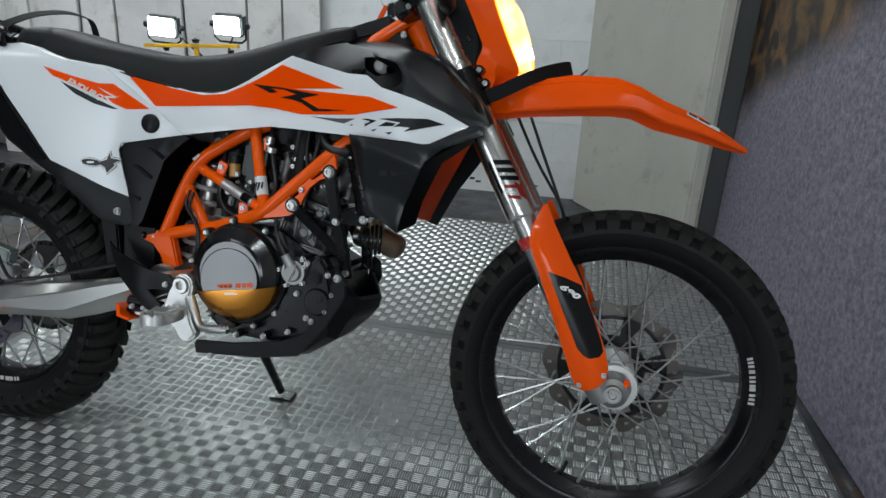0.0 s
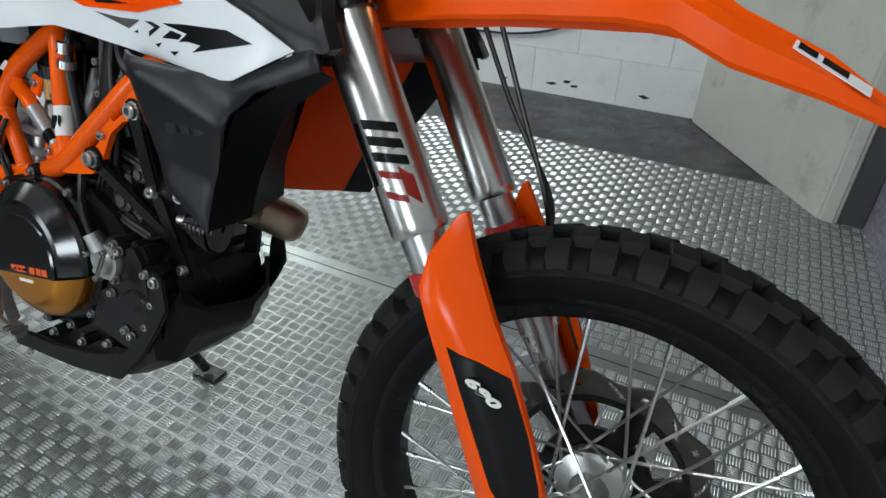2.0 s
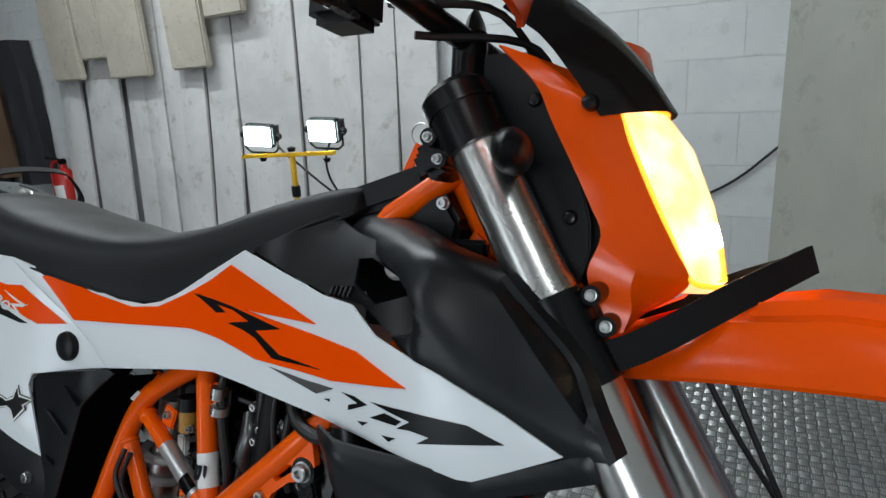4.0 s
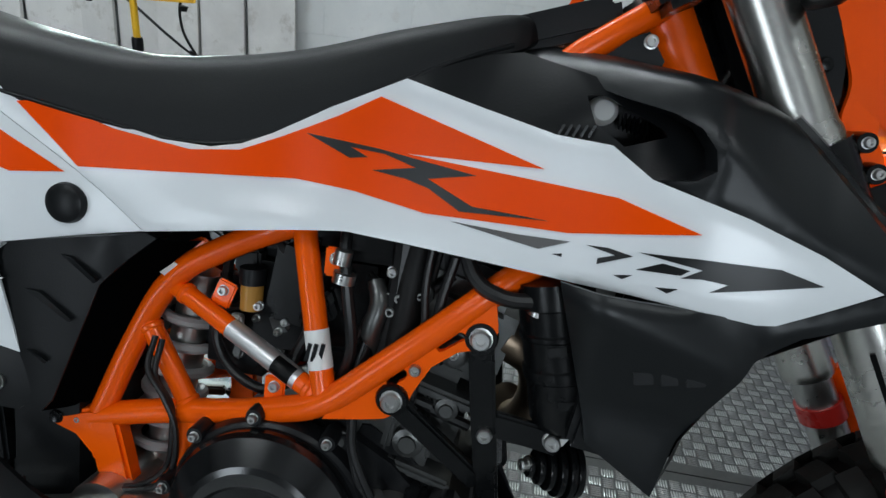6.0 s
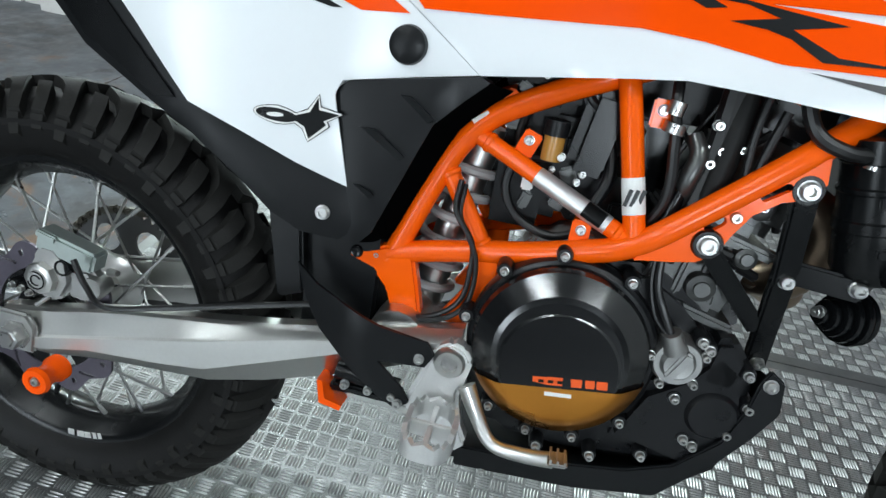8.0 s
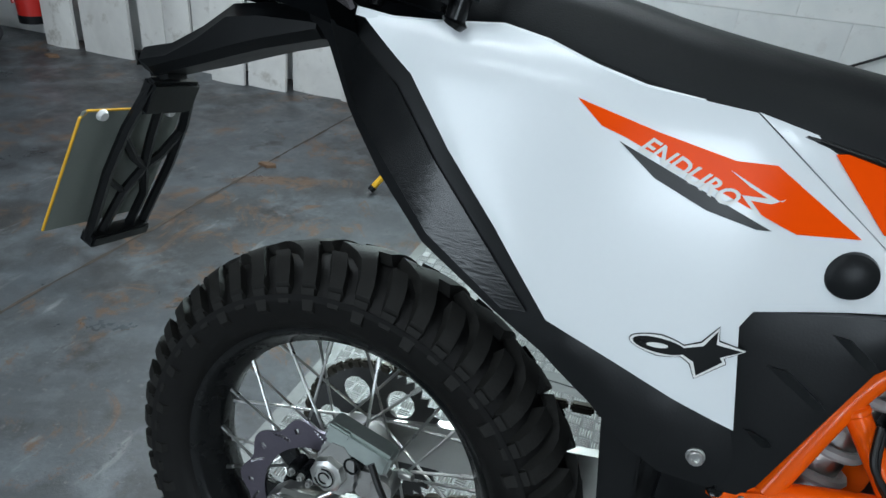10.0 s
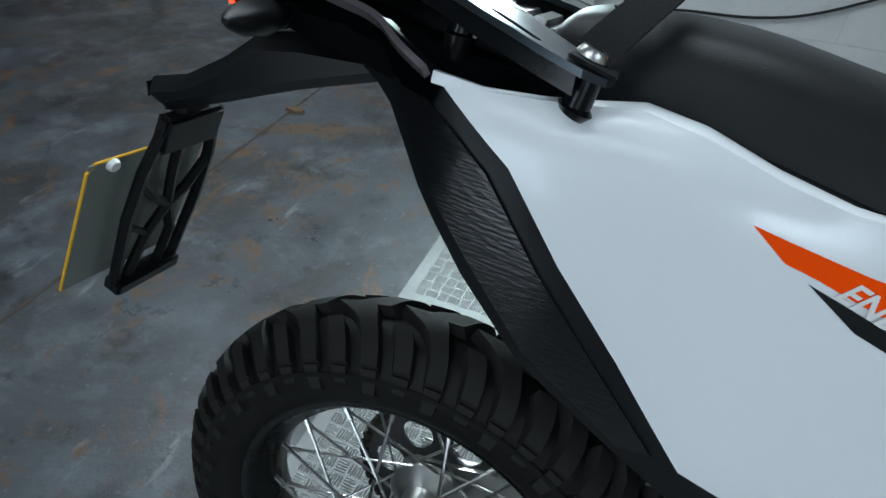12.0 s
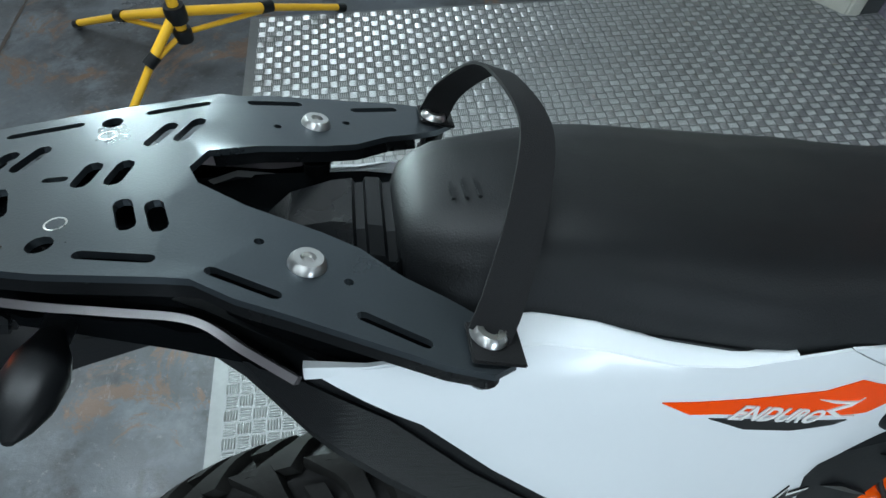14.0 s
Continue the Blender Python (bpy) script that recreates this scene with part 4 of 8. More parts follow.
# black cover behind the frame, with cast vents
COVER = [(0.396, 0.725), (0.397, 0.742), (0.409, 0.752), (0.47, 0.765), (0.55, 0.78), (0.56, 0.775), (0.536, 0.752), (0.508, 0.722), (0.487, 0.668), (0.455, 0.585), (0.442, 0.57), (0.424, 0.568)]
RETURN = [(0.56, 0.776), (0.536, 0.752), (0.508, 0.722), (0.487, 0.668), (0.455, 0.585), (0.442, 0.57)]
for s in (1, -1):
    cv = part("air_box_cover", panel(bmesh.new(), COVER, lambda x, z: -0.112 + 0.3 * max(0, x - 0.52), side=s, thick=0.03, edge=0.003), BLACK, bike, "black moulded air box cover with vents")
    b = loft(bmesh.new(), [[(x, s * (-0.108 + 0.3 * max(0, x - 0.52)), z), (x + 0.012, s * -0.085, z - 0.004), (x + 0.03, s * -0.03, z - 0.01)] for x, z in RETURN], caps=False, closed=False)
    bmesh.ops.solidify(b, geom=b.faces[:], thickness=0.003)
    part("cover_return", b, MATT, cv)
    for (x0, z0, x1, z1) in ((0.468, 0.748, 0.505, 0.728), (0.428, 0.706, 0.478, 0.682), (0.428, 0.64, 0.45, 0.632)):
        b = bmesh.new()
        dx, dz = x1 - x0, z1 - z0
        q = [(x0, -0.113 * s, z0), (x0 + 0.3 * dx - 0.15 * dz, -0.1165 * s, z0 + 0.3 * dz + 0.15 * dx), (x1, -0.1175 * s, z1 + 0.004), (x1 + 0.004, -0.1165 * s, z1), (x1 - 0.002, -0.1125 * s, z1 - 0.005)]
        loft(b, [q, [(p[0], p[1] + 0.012 * s, p[2]) for p in q]])
        part("vent", b, GREY_PLASTIC, cv)

# black lower tail guard with a scale texture
SCALES = surf("scaled_black_plastic", (0.005, 0.0055, 0.006), 0.2, var=0.15, bump=0.1, spec=0.45)
nt = SCALES.node_tree
vor = add(nt, "ShaderNodeTexVoronoi", Scale=150.0)
mapn = nt.nodes.new("ShaderNodeMapping")
mapn.inputs["Scale"].default_value = (0.55, 1.0, 2.4)
mapn.inputs["Rotation"].default_value = (0, 0.75, 0)
tc = nt.nodes.new("ShaderNodeTexCoord")
nt.links.new(tc.outputs["Object"], mapn.inputs[0])
nt.links.new(mapn.outputs[0], vor.inputs["Vector"])
bp = add(nt, "ShaderNodeBump", Strength=0.14, Distance=0.0012)
nt.links.new(vor.outputs["Distance"], bp.inputs["Height"])
nt.links.new(bp.outputs[0], nt.nodes["Principled BSDF"].inputs["Normal"])
LOWER = [(-0.094, 0.972), (-0.06, 0.972), (-0.008, 0.949), (0.06, 0.897), (0.108, 0.836), (0.167, 0.774), (0.233, 0.698), (0.299, 0.675), (0.36, 0.652), (0.421, 0.636), (0.438, 0.587), (0.417, 0.569),
         (0.37, 0.571), (0.333, 0.589), (0.29, 0.625), (0.237, 0.662), (0.181, 0.69), (0.095, 0.738), (0.036, 0.795), (-0.012, 0.855), (-0.048, 0.912), (-0.068, 0.928), (-0.082, 0.932)]


def lower_y(x, z):
    return float(np.interp(x, [-0.1, -0.06, 0.0, 0.1, 0.25, 0.44], [-0.06, -0.082, -0.104, -0.118, -0.128, -0.112]))


for s in (1, -1):
    part("tail_guard", panel(bmesh.new(), LOWER, lower_y, side=s, thick=0.012, edge=0.004), BLACK, bike, "black tail guard edged below the white panel")
    part("scaled_grip", sheet(bmesh.new(), [(-0.045, 0.935), (-0.02, 0.935), (0.045, 0.885), (0.095, 0.825), (0.155, 0.762), (0.215, 0.7), (0.19, 0.696), (0.1, 0.75), (0.04, 0.812), (-0.01, 0.87), (-0.035, 0.915)],
                              lower_y, lift=0.003, side=s), SCALES, bike, "black scale-textured grip panel")
    screw(bike, (0.397, -0.117 * s, 0.6), 0.009, 0.006, (0, -s, 0))

# seat, its nose, piping and tail pad
secs = []
SEAT_ROWS = [(0.056, 0.972, 0.95, 0.035), (0.066, 0.99, 0.948, 0.06), (0.095, 1.002, 0.944, 0.08), (0.2, 1.001, 0.932, 0.103), (0.312, 0.98, 0.908, 0.118), (0.414, 0.966, 0.894, 0.114), (0.504, 0.957, 0.878, 0.099),
             (0.588, 0.964, 0.868, 0.087), (0.675, 0.98, 0.886, 0.083), (0.77, 1.008, 0.94, 0.078), (0.847, 1.028, 0.98, 0.068), (0.885, 1.035, 0.996, 0.056), (0.9, 1.032, 1.004, 0.046), (0.907, 1.02, 1.01, 0.034)]
for row in smooth_line([Vector((a, b, c)) for a, b, c, d in SEAT_ROWS], 4):
    x, zt, zb = row
    hw = float(np.interp(x, [r[0] for r in SEAT_ROWS], [r[3] for r in SEAT_ROWS]))
    h = zt - zb
    half = [(1.0, 0.0), (1.01, 0.12), (0.995, 0.35), (0.94, 0.62), (0.84, 0.82), (0.68, 0.93), (0.4, 0.985), (0.0, 1.0)]
    ring = [(x, -hw * a, zb + h * b) for a, b in half] + [(x, hw * a, zb + h * b) for a, b in reversed(half[:-1])]
    secs.append(ring)
seat = part("seat", loft(bmesh.new(), secs), SEAT, bike, "matt black vinyl seat with a raised rear pad", smooth=60)
for s in (1, -1):
    part("piping", tube(bmesh.new(), [(r[0], -s * r[3] * 1.002, r[2] + 0.006) for r in SEAT_ROWS[3:12]], 0.0025, 8, 4), BLACK, seat)
b = bmesh.new()
for k in range(3):
    box(b, (0.1 + 0.009 * k, -0.02, 1.0032), (0.003, 0.022, 0.0016), bevel=0.0006)
part("stitched_mark", b, BLACK, seat)

# black upper tank cover: an outer cowl over a set-back panel with the intake
OUTER = [(0.889, 1.0), (0.919, 1.008), (0.979, 1.0), (1.035, 0.987), (1.0925, 0.97), (1.115, 0.959), (1.133, 0.943), (1.156, 0.922), (1.183, 0.896), (1.206, 0.868), (1.222, 0.842), (1.19, 0.837), (1.139, 0.859), (1.082, 0.88), (1.03, 0.893), (1.016, 0.898),
         (1.042, 0.903), (1.0535, 0.9125), (1.0505, 0.928), (1.0395, 0.943), (1.02, 0.953), (0.985, 0.962), (0.955, 0.972), (0.924, 0.98), (0.9, 0.989)]
RECESS = [(0.797, 0.957), (0.82, 0.968), (0.846, 0.981), (0.872, 0.991), (0.895, 0.996), (0.93, 0.986), (0.96, 0.979), (0.99, 0.97), (1.03, 0.96), (1.052, 0.948), (1.064, 0.928), (1.064, 0.908), (1.035, 0.895), (1.01, 0.9), (0.975, 0.92), (0.932, 0.923), (0.9, 0.93), (0.867, 0.938), (0.83, 0.948)]
MOUTH = [(0.954, 0.961), (0.969, 0.963), (0.988, 0.954), (1.02, 0.94), (1.024, 0.934), (0.989, 0.922), (0.963, 0.938)]


def cowl_y(x, z):
    """A wedge: a steep lower band up to the ridge, a flat face leaning inwards above it."""
    ridge = float(np.interp(x, [0.9, 0.985, 1.04, 1.07, 1.1, 1.14, 1.2], [0.985, 0.957, 0.944, 0.925, 0.897, 0.872, 0.848]))
    out = float(np.interp(x, [0.889, 0.924, 0.955, 0.985, 1.02, 1.04, 1.055, 1.1, 1.2], [-0.05, -0.074, -0.1, -0.125, -0.152, -0.166, -0.176, -0.179, -0.18]))
    k = float(np.interp(x, [0.92, 1.0, 1.05, 1.1, 1.15, 1.2], [0.8, 0.75, 0.6, 0.44, 0.34, 0.2]))
    crest = float(np.interp(x, [0.889, 0.919, 0.979, 1.035, 1.0925, 1.115, 1.133, 1.2], [1.002, 1.008, 1.0, 0.987, 0.97, 0.959, 0.943, 0.875]))
    d, e = z - ridge, max(0.0, z - crest + 0.013)
    return out + k * 0.5 * (d + math.sqrt(d * d + 0.000012)) + 85 * e * e


def inner_y(x, z):
    lo = float(np.interp(x, [0.8, 0.93, 1.05, 1.2], [-0.096, -0.138, -0.177, -0.18]))
    base = float(np.interp(x, [0.797, 0.87, 0.975, 1.01, 1.14], [0.957, 0.939, 0.921, 0.899, 0.858]))
    k = float(np.interp(x, [0.86, 0.889, 0.935, 1.044], [1.5, 1.45, 1.1, 1.05]))
    d = max(0.0, z - base - 0.012)
    return lo + k * d * d / (d + 0.012)


def recess_y(x, z):
    return inner_y(x, z) + float(np.interp(x, [0.8, 0.86, 0.93, 1.0, 1.06], [0.0, 0.003, 0.012, 0.022, 0.028]))


for s in (1, -1):
    tk = part("tank_cover", panel(bmesh.new(), OUTER, cowl_y, side=s, thick=0.034, edge=0.003, step=0.008), GREY_PLASTIC, bike, "satin black moulded tank cover")
    front = smooth_line([Vector((x, cowl_y(x, z) - 0.0015, z)) for x, z in OUTER[5:11]], 3)
    secs = [[(p.x - 0.002, s * p.y, p.z - 0.001), (p.x + 0.003, s * (p.y + 0.002), p.z + 0.003), (p.x + 0.008, s * (p.y + 0.014), p.z + 0.006), (p.x - 0.002, s * (p.y + 0.016), p.z - 0.002)] for p in front]
    part("cowl_bevel", loft(bmesh.new(), secs), GREY_PLASTIC, tk, smooth=25)
    b = holed(bmesh.new(), RECESS, [MOUTH], 0, 0.004, place=lambda v: Vector((v.x, s * (recess_y(v.x, v.z) + v.y), v.z)))
    rp = part("intake_panel", b, BLACK, tk, "matt black panel round the intake")
    for k in range(5):
        b = bmesh.new()
        x = 0.936 + 0.0062 * k
        box(b, (x, s * (recess_y(x, 0.93) - 0.002), 0.929 + 0.0005 * k), (0.0022, 0.006, 0.012), pose(0, 0, 0, 0, 22, 0), bevel=0.0007)
        part("grille_bar", b, BLACK_SATIN, rp)
    part("filler_bottle", lathe(bmesh.new(), [(0, -s * 0.014), (0.009, -s * 0.0125), (0.0135, -s * 0.006), (0.014, s * 0.02), (0, s * 0.02)], c=(0.974, s * -0.07, 0.952), seg=20), PAPER, rp, "white plastic filler bottle")
    b = bmesh.new()
    for k in range(7):
        lathe(b, [(0.004, 0), (0.0085, 0.0015), (0.004, 0.003)], c=(0.992 + 0.004 * k, s * -0.075, 0.945 - 0.001 * k), seg=14, m=pose(0, 0, 0, 0, 0, 90))
    part("corrugated_pipe", b, BLACK, rp)
    # added black block gives the intake its dark interior and hides the tubes
    b = bmesh.new()
    box(b, (0.995, s * -0.052, 0.935), (0.14, 0.012, 0.1), bevel=0.004)
    part("intake_dark_block", b, BLACK, rp)

# lower radiator shroud with an open front and grille
for s in (1, -1):
    LOWSH = [(0.953, 0.809), (1.009, 0.806), (1.062, 0.804), (1.117, 0.803), (1.19, 0.838), (1.206, 0.847), (1.215, 0.826), (1.14, 0.795), (1.11, 0.77), (1.071, 0.684), (1.06, 0.628), (0.997, 0.668), (0.99, 0.696)]

    def low_y(x, z):
        fold = max(0.0, 1 - abs(z - 0.798 + 0.342 * (x - 0.977)) / (0.03 if z > 0.798 - 0.342 * (x - 0.977) else 0.08))
        return -0.158 - 0.022 * max(0.0, min(1.0, (z - 0.7) / 0.1)) - 0.011 * fold * max(0.0, min(1.0, (1.16 - x) / 0.05)) + 0.06 * max(0.0, 0.985 - x) / 0.035 * 0.4
    sh = part("radiator_shroud", panel(bmesh.new(), LOWSH, low_y, side=s, thick=0.006, edge=0.003, step=0.009), GREY_PLASTIC, bike, "satin charcoal lower radiator shroud")
    b = bmesh.new()
    loft(b, [[(1.06, s * -0.156, 0.63), (1.072, s * -0.158, 0.684), (1.112, s * -0.172, 0.77), (1.2, s * -0.178, 0.826)],
             [(1.085, s * -0.115, 0.645), (1.095, s * -0.115, 0.69), (1.13, s * -0.12, 0.77), (1.19, s * -0.12, 0.815)],
             [(1.06, s * -0.03, 0.65), (1.06, s * -0.03, 0.69), (1.075, s * -0.03, 0.77), (1.1, s * -0.03, 0.81)]], caps=False, closed=False)
    bmesh.ops.solidify(b, geom=b.faces[:], thickness=0.004)
    if s == 1:
        part("radiator_front", b, BLACK, sh)
    else:
        b.free()
    b = bmesh.new()
    box(b, (1.02, s * -0.09, 0.74), (0.05, 0.11, 0.18), pose(0, 0, 0, 0, 8, 0), bevel=0.006)
    part("radiator_core", b, BLACK, sh, "black finned radiator")
    for k in range(11 if s == 1 else 0):
        z = 0.67 + 0.014 * k
        b = bmesh.new()
        box(b, (1.056 + 0.0032 * k, s * -0.107, z), (0.01, 0.08, 0.004), pose(0, 0, 0, 0, 20, s * -12), bevel=0.001)
        part("grille_bar", b, BLACK_SATIN, sh)
    if s == 1:
        b = bmesh.new()
        for k, (x, w) in enumerate(((1.03, 0.016), (1.05, 0.014), (1.07, 0.016))):
            box(b, (x, low_y(x, 0.742) - 0.001, 0.742 + 0.003 * k), (w, 0.002, 0.012), pose(0, 0, 0, 0, -12, 0), bevel=0.0008)
        part("embossed_mark", b, BLACK, sh)

# orange inner fairing of the far side, its black outer edge
b = loft(bmesh.new(), [[(1.043, -0.03, 0.655), (1.05, 0.02, 0.645), (1.056, 0.07, 0.636), (1.058, 0.105, 0.63)], [(1.062, -0.02, 0.72), (1.074, 0.03, 0.716), (1.084, 0.08, 0.714), (1.09, 0.118, 0.712)],
                       [(1.08, -0.005, 0.81), (1.1, 0.04, 0.814), (1.122, 0.09, 0.82), (1.14, 0.13, 0.825)]], caps=False, closed=False)
bmesh.ops.solidify(b, geom=b.faces[:], thickness=0.004)
part("inner_fairing", b, ORANGE, bike, "orange inner fairing")
b = loft(bmesh.new(), [[(1.056, 0.104, 0.629), (1.06, 0.14, 0.622), (1.063, 0.172, 0.616)], [(1.09, 0.117, 0.711), (1.1, 0.15, 0.71), (1.108, 0.178, 0.708)], [(1.14, 0.129, 0.825), (1.17, 0.16, 0.828), (1.19, 0.184, 0.83)]], caps=False, closed=False)
bmesh.ops.solidify(b, geom=b.faces[:], thickness=0.004)
part("outer_fairing", b, BLACK, bike)

# ---- forks, front wheel guard, lamp and bars ----
def fork_at(z, y=-0.1, ahead=0.0):
    """A point of the fork's axis at height z; ahead: metres square to it, forwards."""
    return Vector((1.068 + (1.075 - z) * 0.5698 + ahead * 0.869, y, z + ahead * 0.495))


FORK_TURN = pose(0, 0, 0, 0, -29.68, 0)
for s in (1, -1):
    y = -0.1 * s
    up = part("fork_outer_tube", tube(bmesh.new(), [fork_at(1.1, y), fork_at(0.955, y), fork_at(0.95, y), fork_at(0.69, y), fork_at(0.683, y), fork_at(0.68, y)], [0.0265, 0.0265, 0.028, 0.0308, 0.0308, 0.0292], 32), CHROME, bike, "brushed metal fork tube")
    part("fork_inner_tube", tube(bmesh.new(), [fork_at(0.685, y), fork_at(0.42, y)], 0.0235, 28), STEEL, bike, "bright fork tube")
    part("wiper_ring", tube(bmesh.new(), [fork_at(0.648, y), fork_at(0.628, y)], 0.0275, 24), RED, bike, "red fork wiper ring")
    part("fork_cap", tube(bmesh.new(), [fork_at(1.103, y), fork_at(1.118, y), fork_at(1.124, y)], [0.033, 0.033, 0.026], 24), BLACK_SATIN, bike, "black fork cap")
    if s == 1:
        # slanting dark bars and a red one on a white label
        R = 0.0311
        def wrap(u0, u1, v0, v1, slant, mat, lab, r=R):
            b = bmesh.new()
            secs = []
            for k in range(7):
                a = radians(u0 + (u1 - u0) * k / 6)
                row = []
                for v in (v0, v1):
                    zz = v + slant * (k / 6)
                    p = fork_at(zz, y)
                    row.append(p + r * (Vector((0.869, 0, 0.495)) * math.sin(a) + Vector((0, -1, 0)) * math.cos(a)))
                secs.append(row)
            loft(b, secs, caps=False, closed=False)
            bmesh.ops.solidify(b, geom=b.faces[:], thickness=0.0003)
            part("tube_label", b, mat, up, lab)
        for k in range(3):
            wrap(-8, 52, 0.786 - 0.014 * k, 0.778 - 0.014 * k, -0.012, BLACK_DECAL, "dark slanting bar", R + 0.0006)
        wrap(-8, 52, 0.742, 0.736, -0.012, RED, "red slanting bar", R + 0.0006)
        wrap(30, 52, 0.74, 0.716, -0.012, RED, "red slanting bar", R + 0.0006)
        wrap(-8, 30, 0.724, 0.718, -0.01, RED, "red slanting bar", R + 0.0006)
        wrap(-30, -22, 0.785, 0.73, 0.0, BLACK_DECAL, "small dark print", R + 0.0006)
for z0, z1, grow, nm in ((0.942, 0.872, 0.0325, "lower_clamp"), (1.104, 1.07, 0.031, "upper_clamp")):
    b = bmesh.new()
    for s in (1, -1):
        tube(b, [fork_at(z0, -0.1 * s), fork_at(z1, -0.1 * s)], grow, 24)
    zc = (z0 + z1) / 2
    box(b, fork_at(zc, 0, -0.025), (0.09, 0.19, 0.035), FORK_TURN, bevel=0.008)
    cl = part(nm, b, BLACK_SATIN, bike, "black machined fork clamp")
    for s in (1, -1):
        for k in range(2):
            c = fork_at(zc + 0.024 - 0.024 * k if nm == "lower_clamp" else zc + 0.01 - 0.02 * k, -0.1 * s, 0.038 if nm == "lower_clamp" else -0.036)
            part("clamp_screw_boss", lathe(bmesh.new(), [(0, -0.012), (0.0085, -0.012), (0.0095, 0.0), (0.0095, 0.03), (0, 0.03)], c=c + Vector((0, 0.0, 0)), seg=16), BLACK_SATIN, cl)
            screw(cl, c + Vector((0, -0.012 * s, 0)), 0.0052, 0.005, (0, -s, 0))
part("steering_stem", tube(bmesh.new(), [fork_at(1.105, 0, -0.03), fork_at(0.9, 0, -0.03)], 0.03, 20), BLACK_SATIN, bike)

# orange steering head of the frame
steering = part("steering_head", tube(bmesh.new(), [fork_at(1.085, 0, -0.045), fork_at(0.93, 0, -0.045)], 0.034, 24), ORANGE_FRAME, bike, "orange steering head with welded tubes")
for s in (1, -1):
    part("frame_tube", tube(bmesh.new(), [(1.02, -0.03 * s, 1.056), (0.95, -0.048 * s, 1.004), (0.9, -0.03 * s, 0.96)], 0.013, 12), ORANGE_FRAME, steering)
    part("frame_tube", tube(bmesh.new(), [(1.05, -0.02 * s, 0.985), (0.99, -0.03 * s, 0.9), (0.955, -0.075 * s, 0.82)], 0.016, 12), ORANGE_FRAME, steering)
part("head_ring", tube(bmesh.new(), [fork_at(1.095, 0, -0.05), fork_at(1.083, 0, -0.05)], 0.036, 24), ALU, bike)
b = slab(bmesh.new(), [(0.94, 1.0), (1.005, 1.035), (1.03, 1.0), (1.02, 0.96), (0.96, 0.965)], -0.045, 0.045, 0.006)
hp = part("head_cover", b, BLACK, bike)
screw(hp, (1.01, -0.047, 1.02), 0.007)
secs = []
for x, zt, hw in ((0.84, 0.97, 0.05), (0.88, 0.985, 0.05), (0.93, 0.99, 0.05), (0.98, 0.98, 0.045), (1.03, 0.965, 0.045), (1.06, 0.94, 0.04)):
    secs.append([(x, -hw, zt - 0.07), (x, -hw, zt - 0.02), (x, -hw * 0.8, zt - 0.004), (x, 0, zt), (x, hw * 0.8, zt - 0.004), (x, hw, zt - 0.02), (x, hw, zt - 0.07)])
part("tank_top", loft(bmesh.new(), secs), BLACK, bike, "black tank top behind the steering head")
b = bmesh.new()
box(b, (0.93, 0, 1.03), (0.11, 0.07, 0.035), pose(0, 0, 0, 0, -18, 0), bevel=0.008)
part("ignition_cover", b, BLACK, bike)
key = part("key", tube(bmesh.new(), [(0.965, 0.0, 1.05), (0.962, 0.0, 1.075)], 0.004, 8), STEEL, bike)
b = bmesh.new()
box(b, (0.965, 0, 1.078), (0.02, 0.01, 0.03), pose(0, 0, 0, 0, -8, 0), bevel=0.004)
part("key_grip", b, BLACK, key)
b = bmesh.new()
secs = [(0.952 + 0.012 * math.cos(a), 0.0, 1.098 + 0.012 * math.sin(a)) for a in [0.3 * k for k in range(22)]]
part("key_ring", tube(b, secs, 0.0012, 6), STEEL, key)
b = slab(bmesh.new(), [(0.93, 1.05), (0.94, 1.046), (0.957, 1.083), (0.948, 1.088)], -0.004, 0.0, 0.001)
part("key_tag", b, ORANGE, key, "orange key tag")

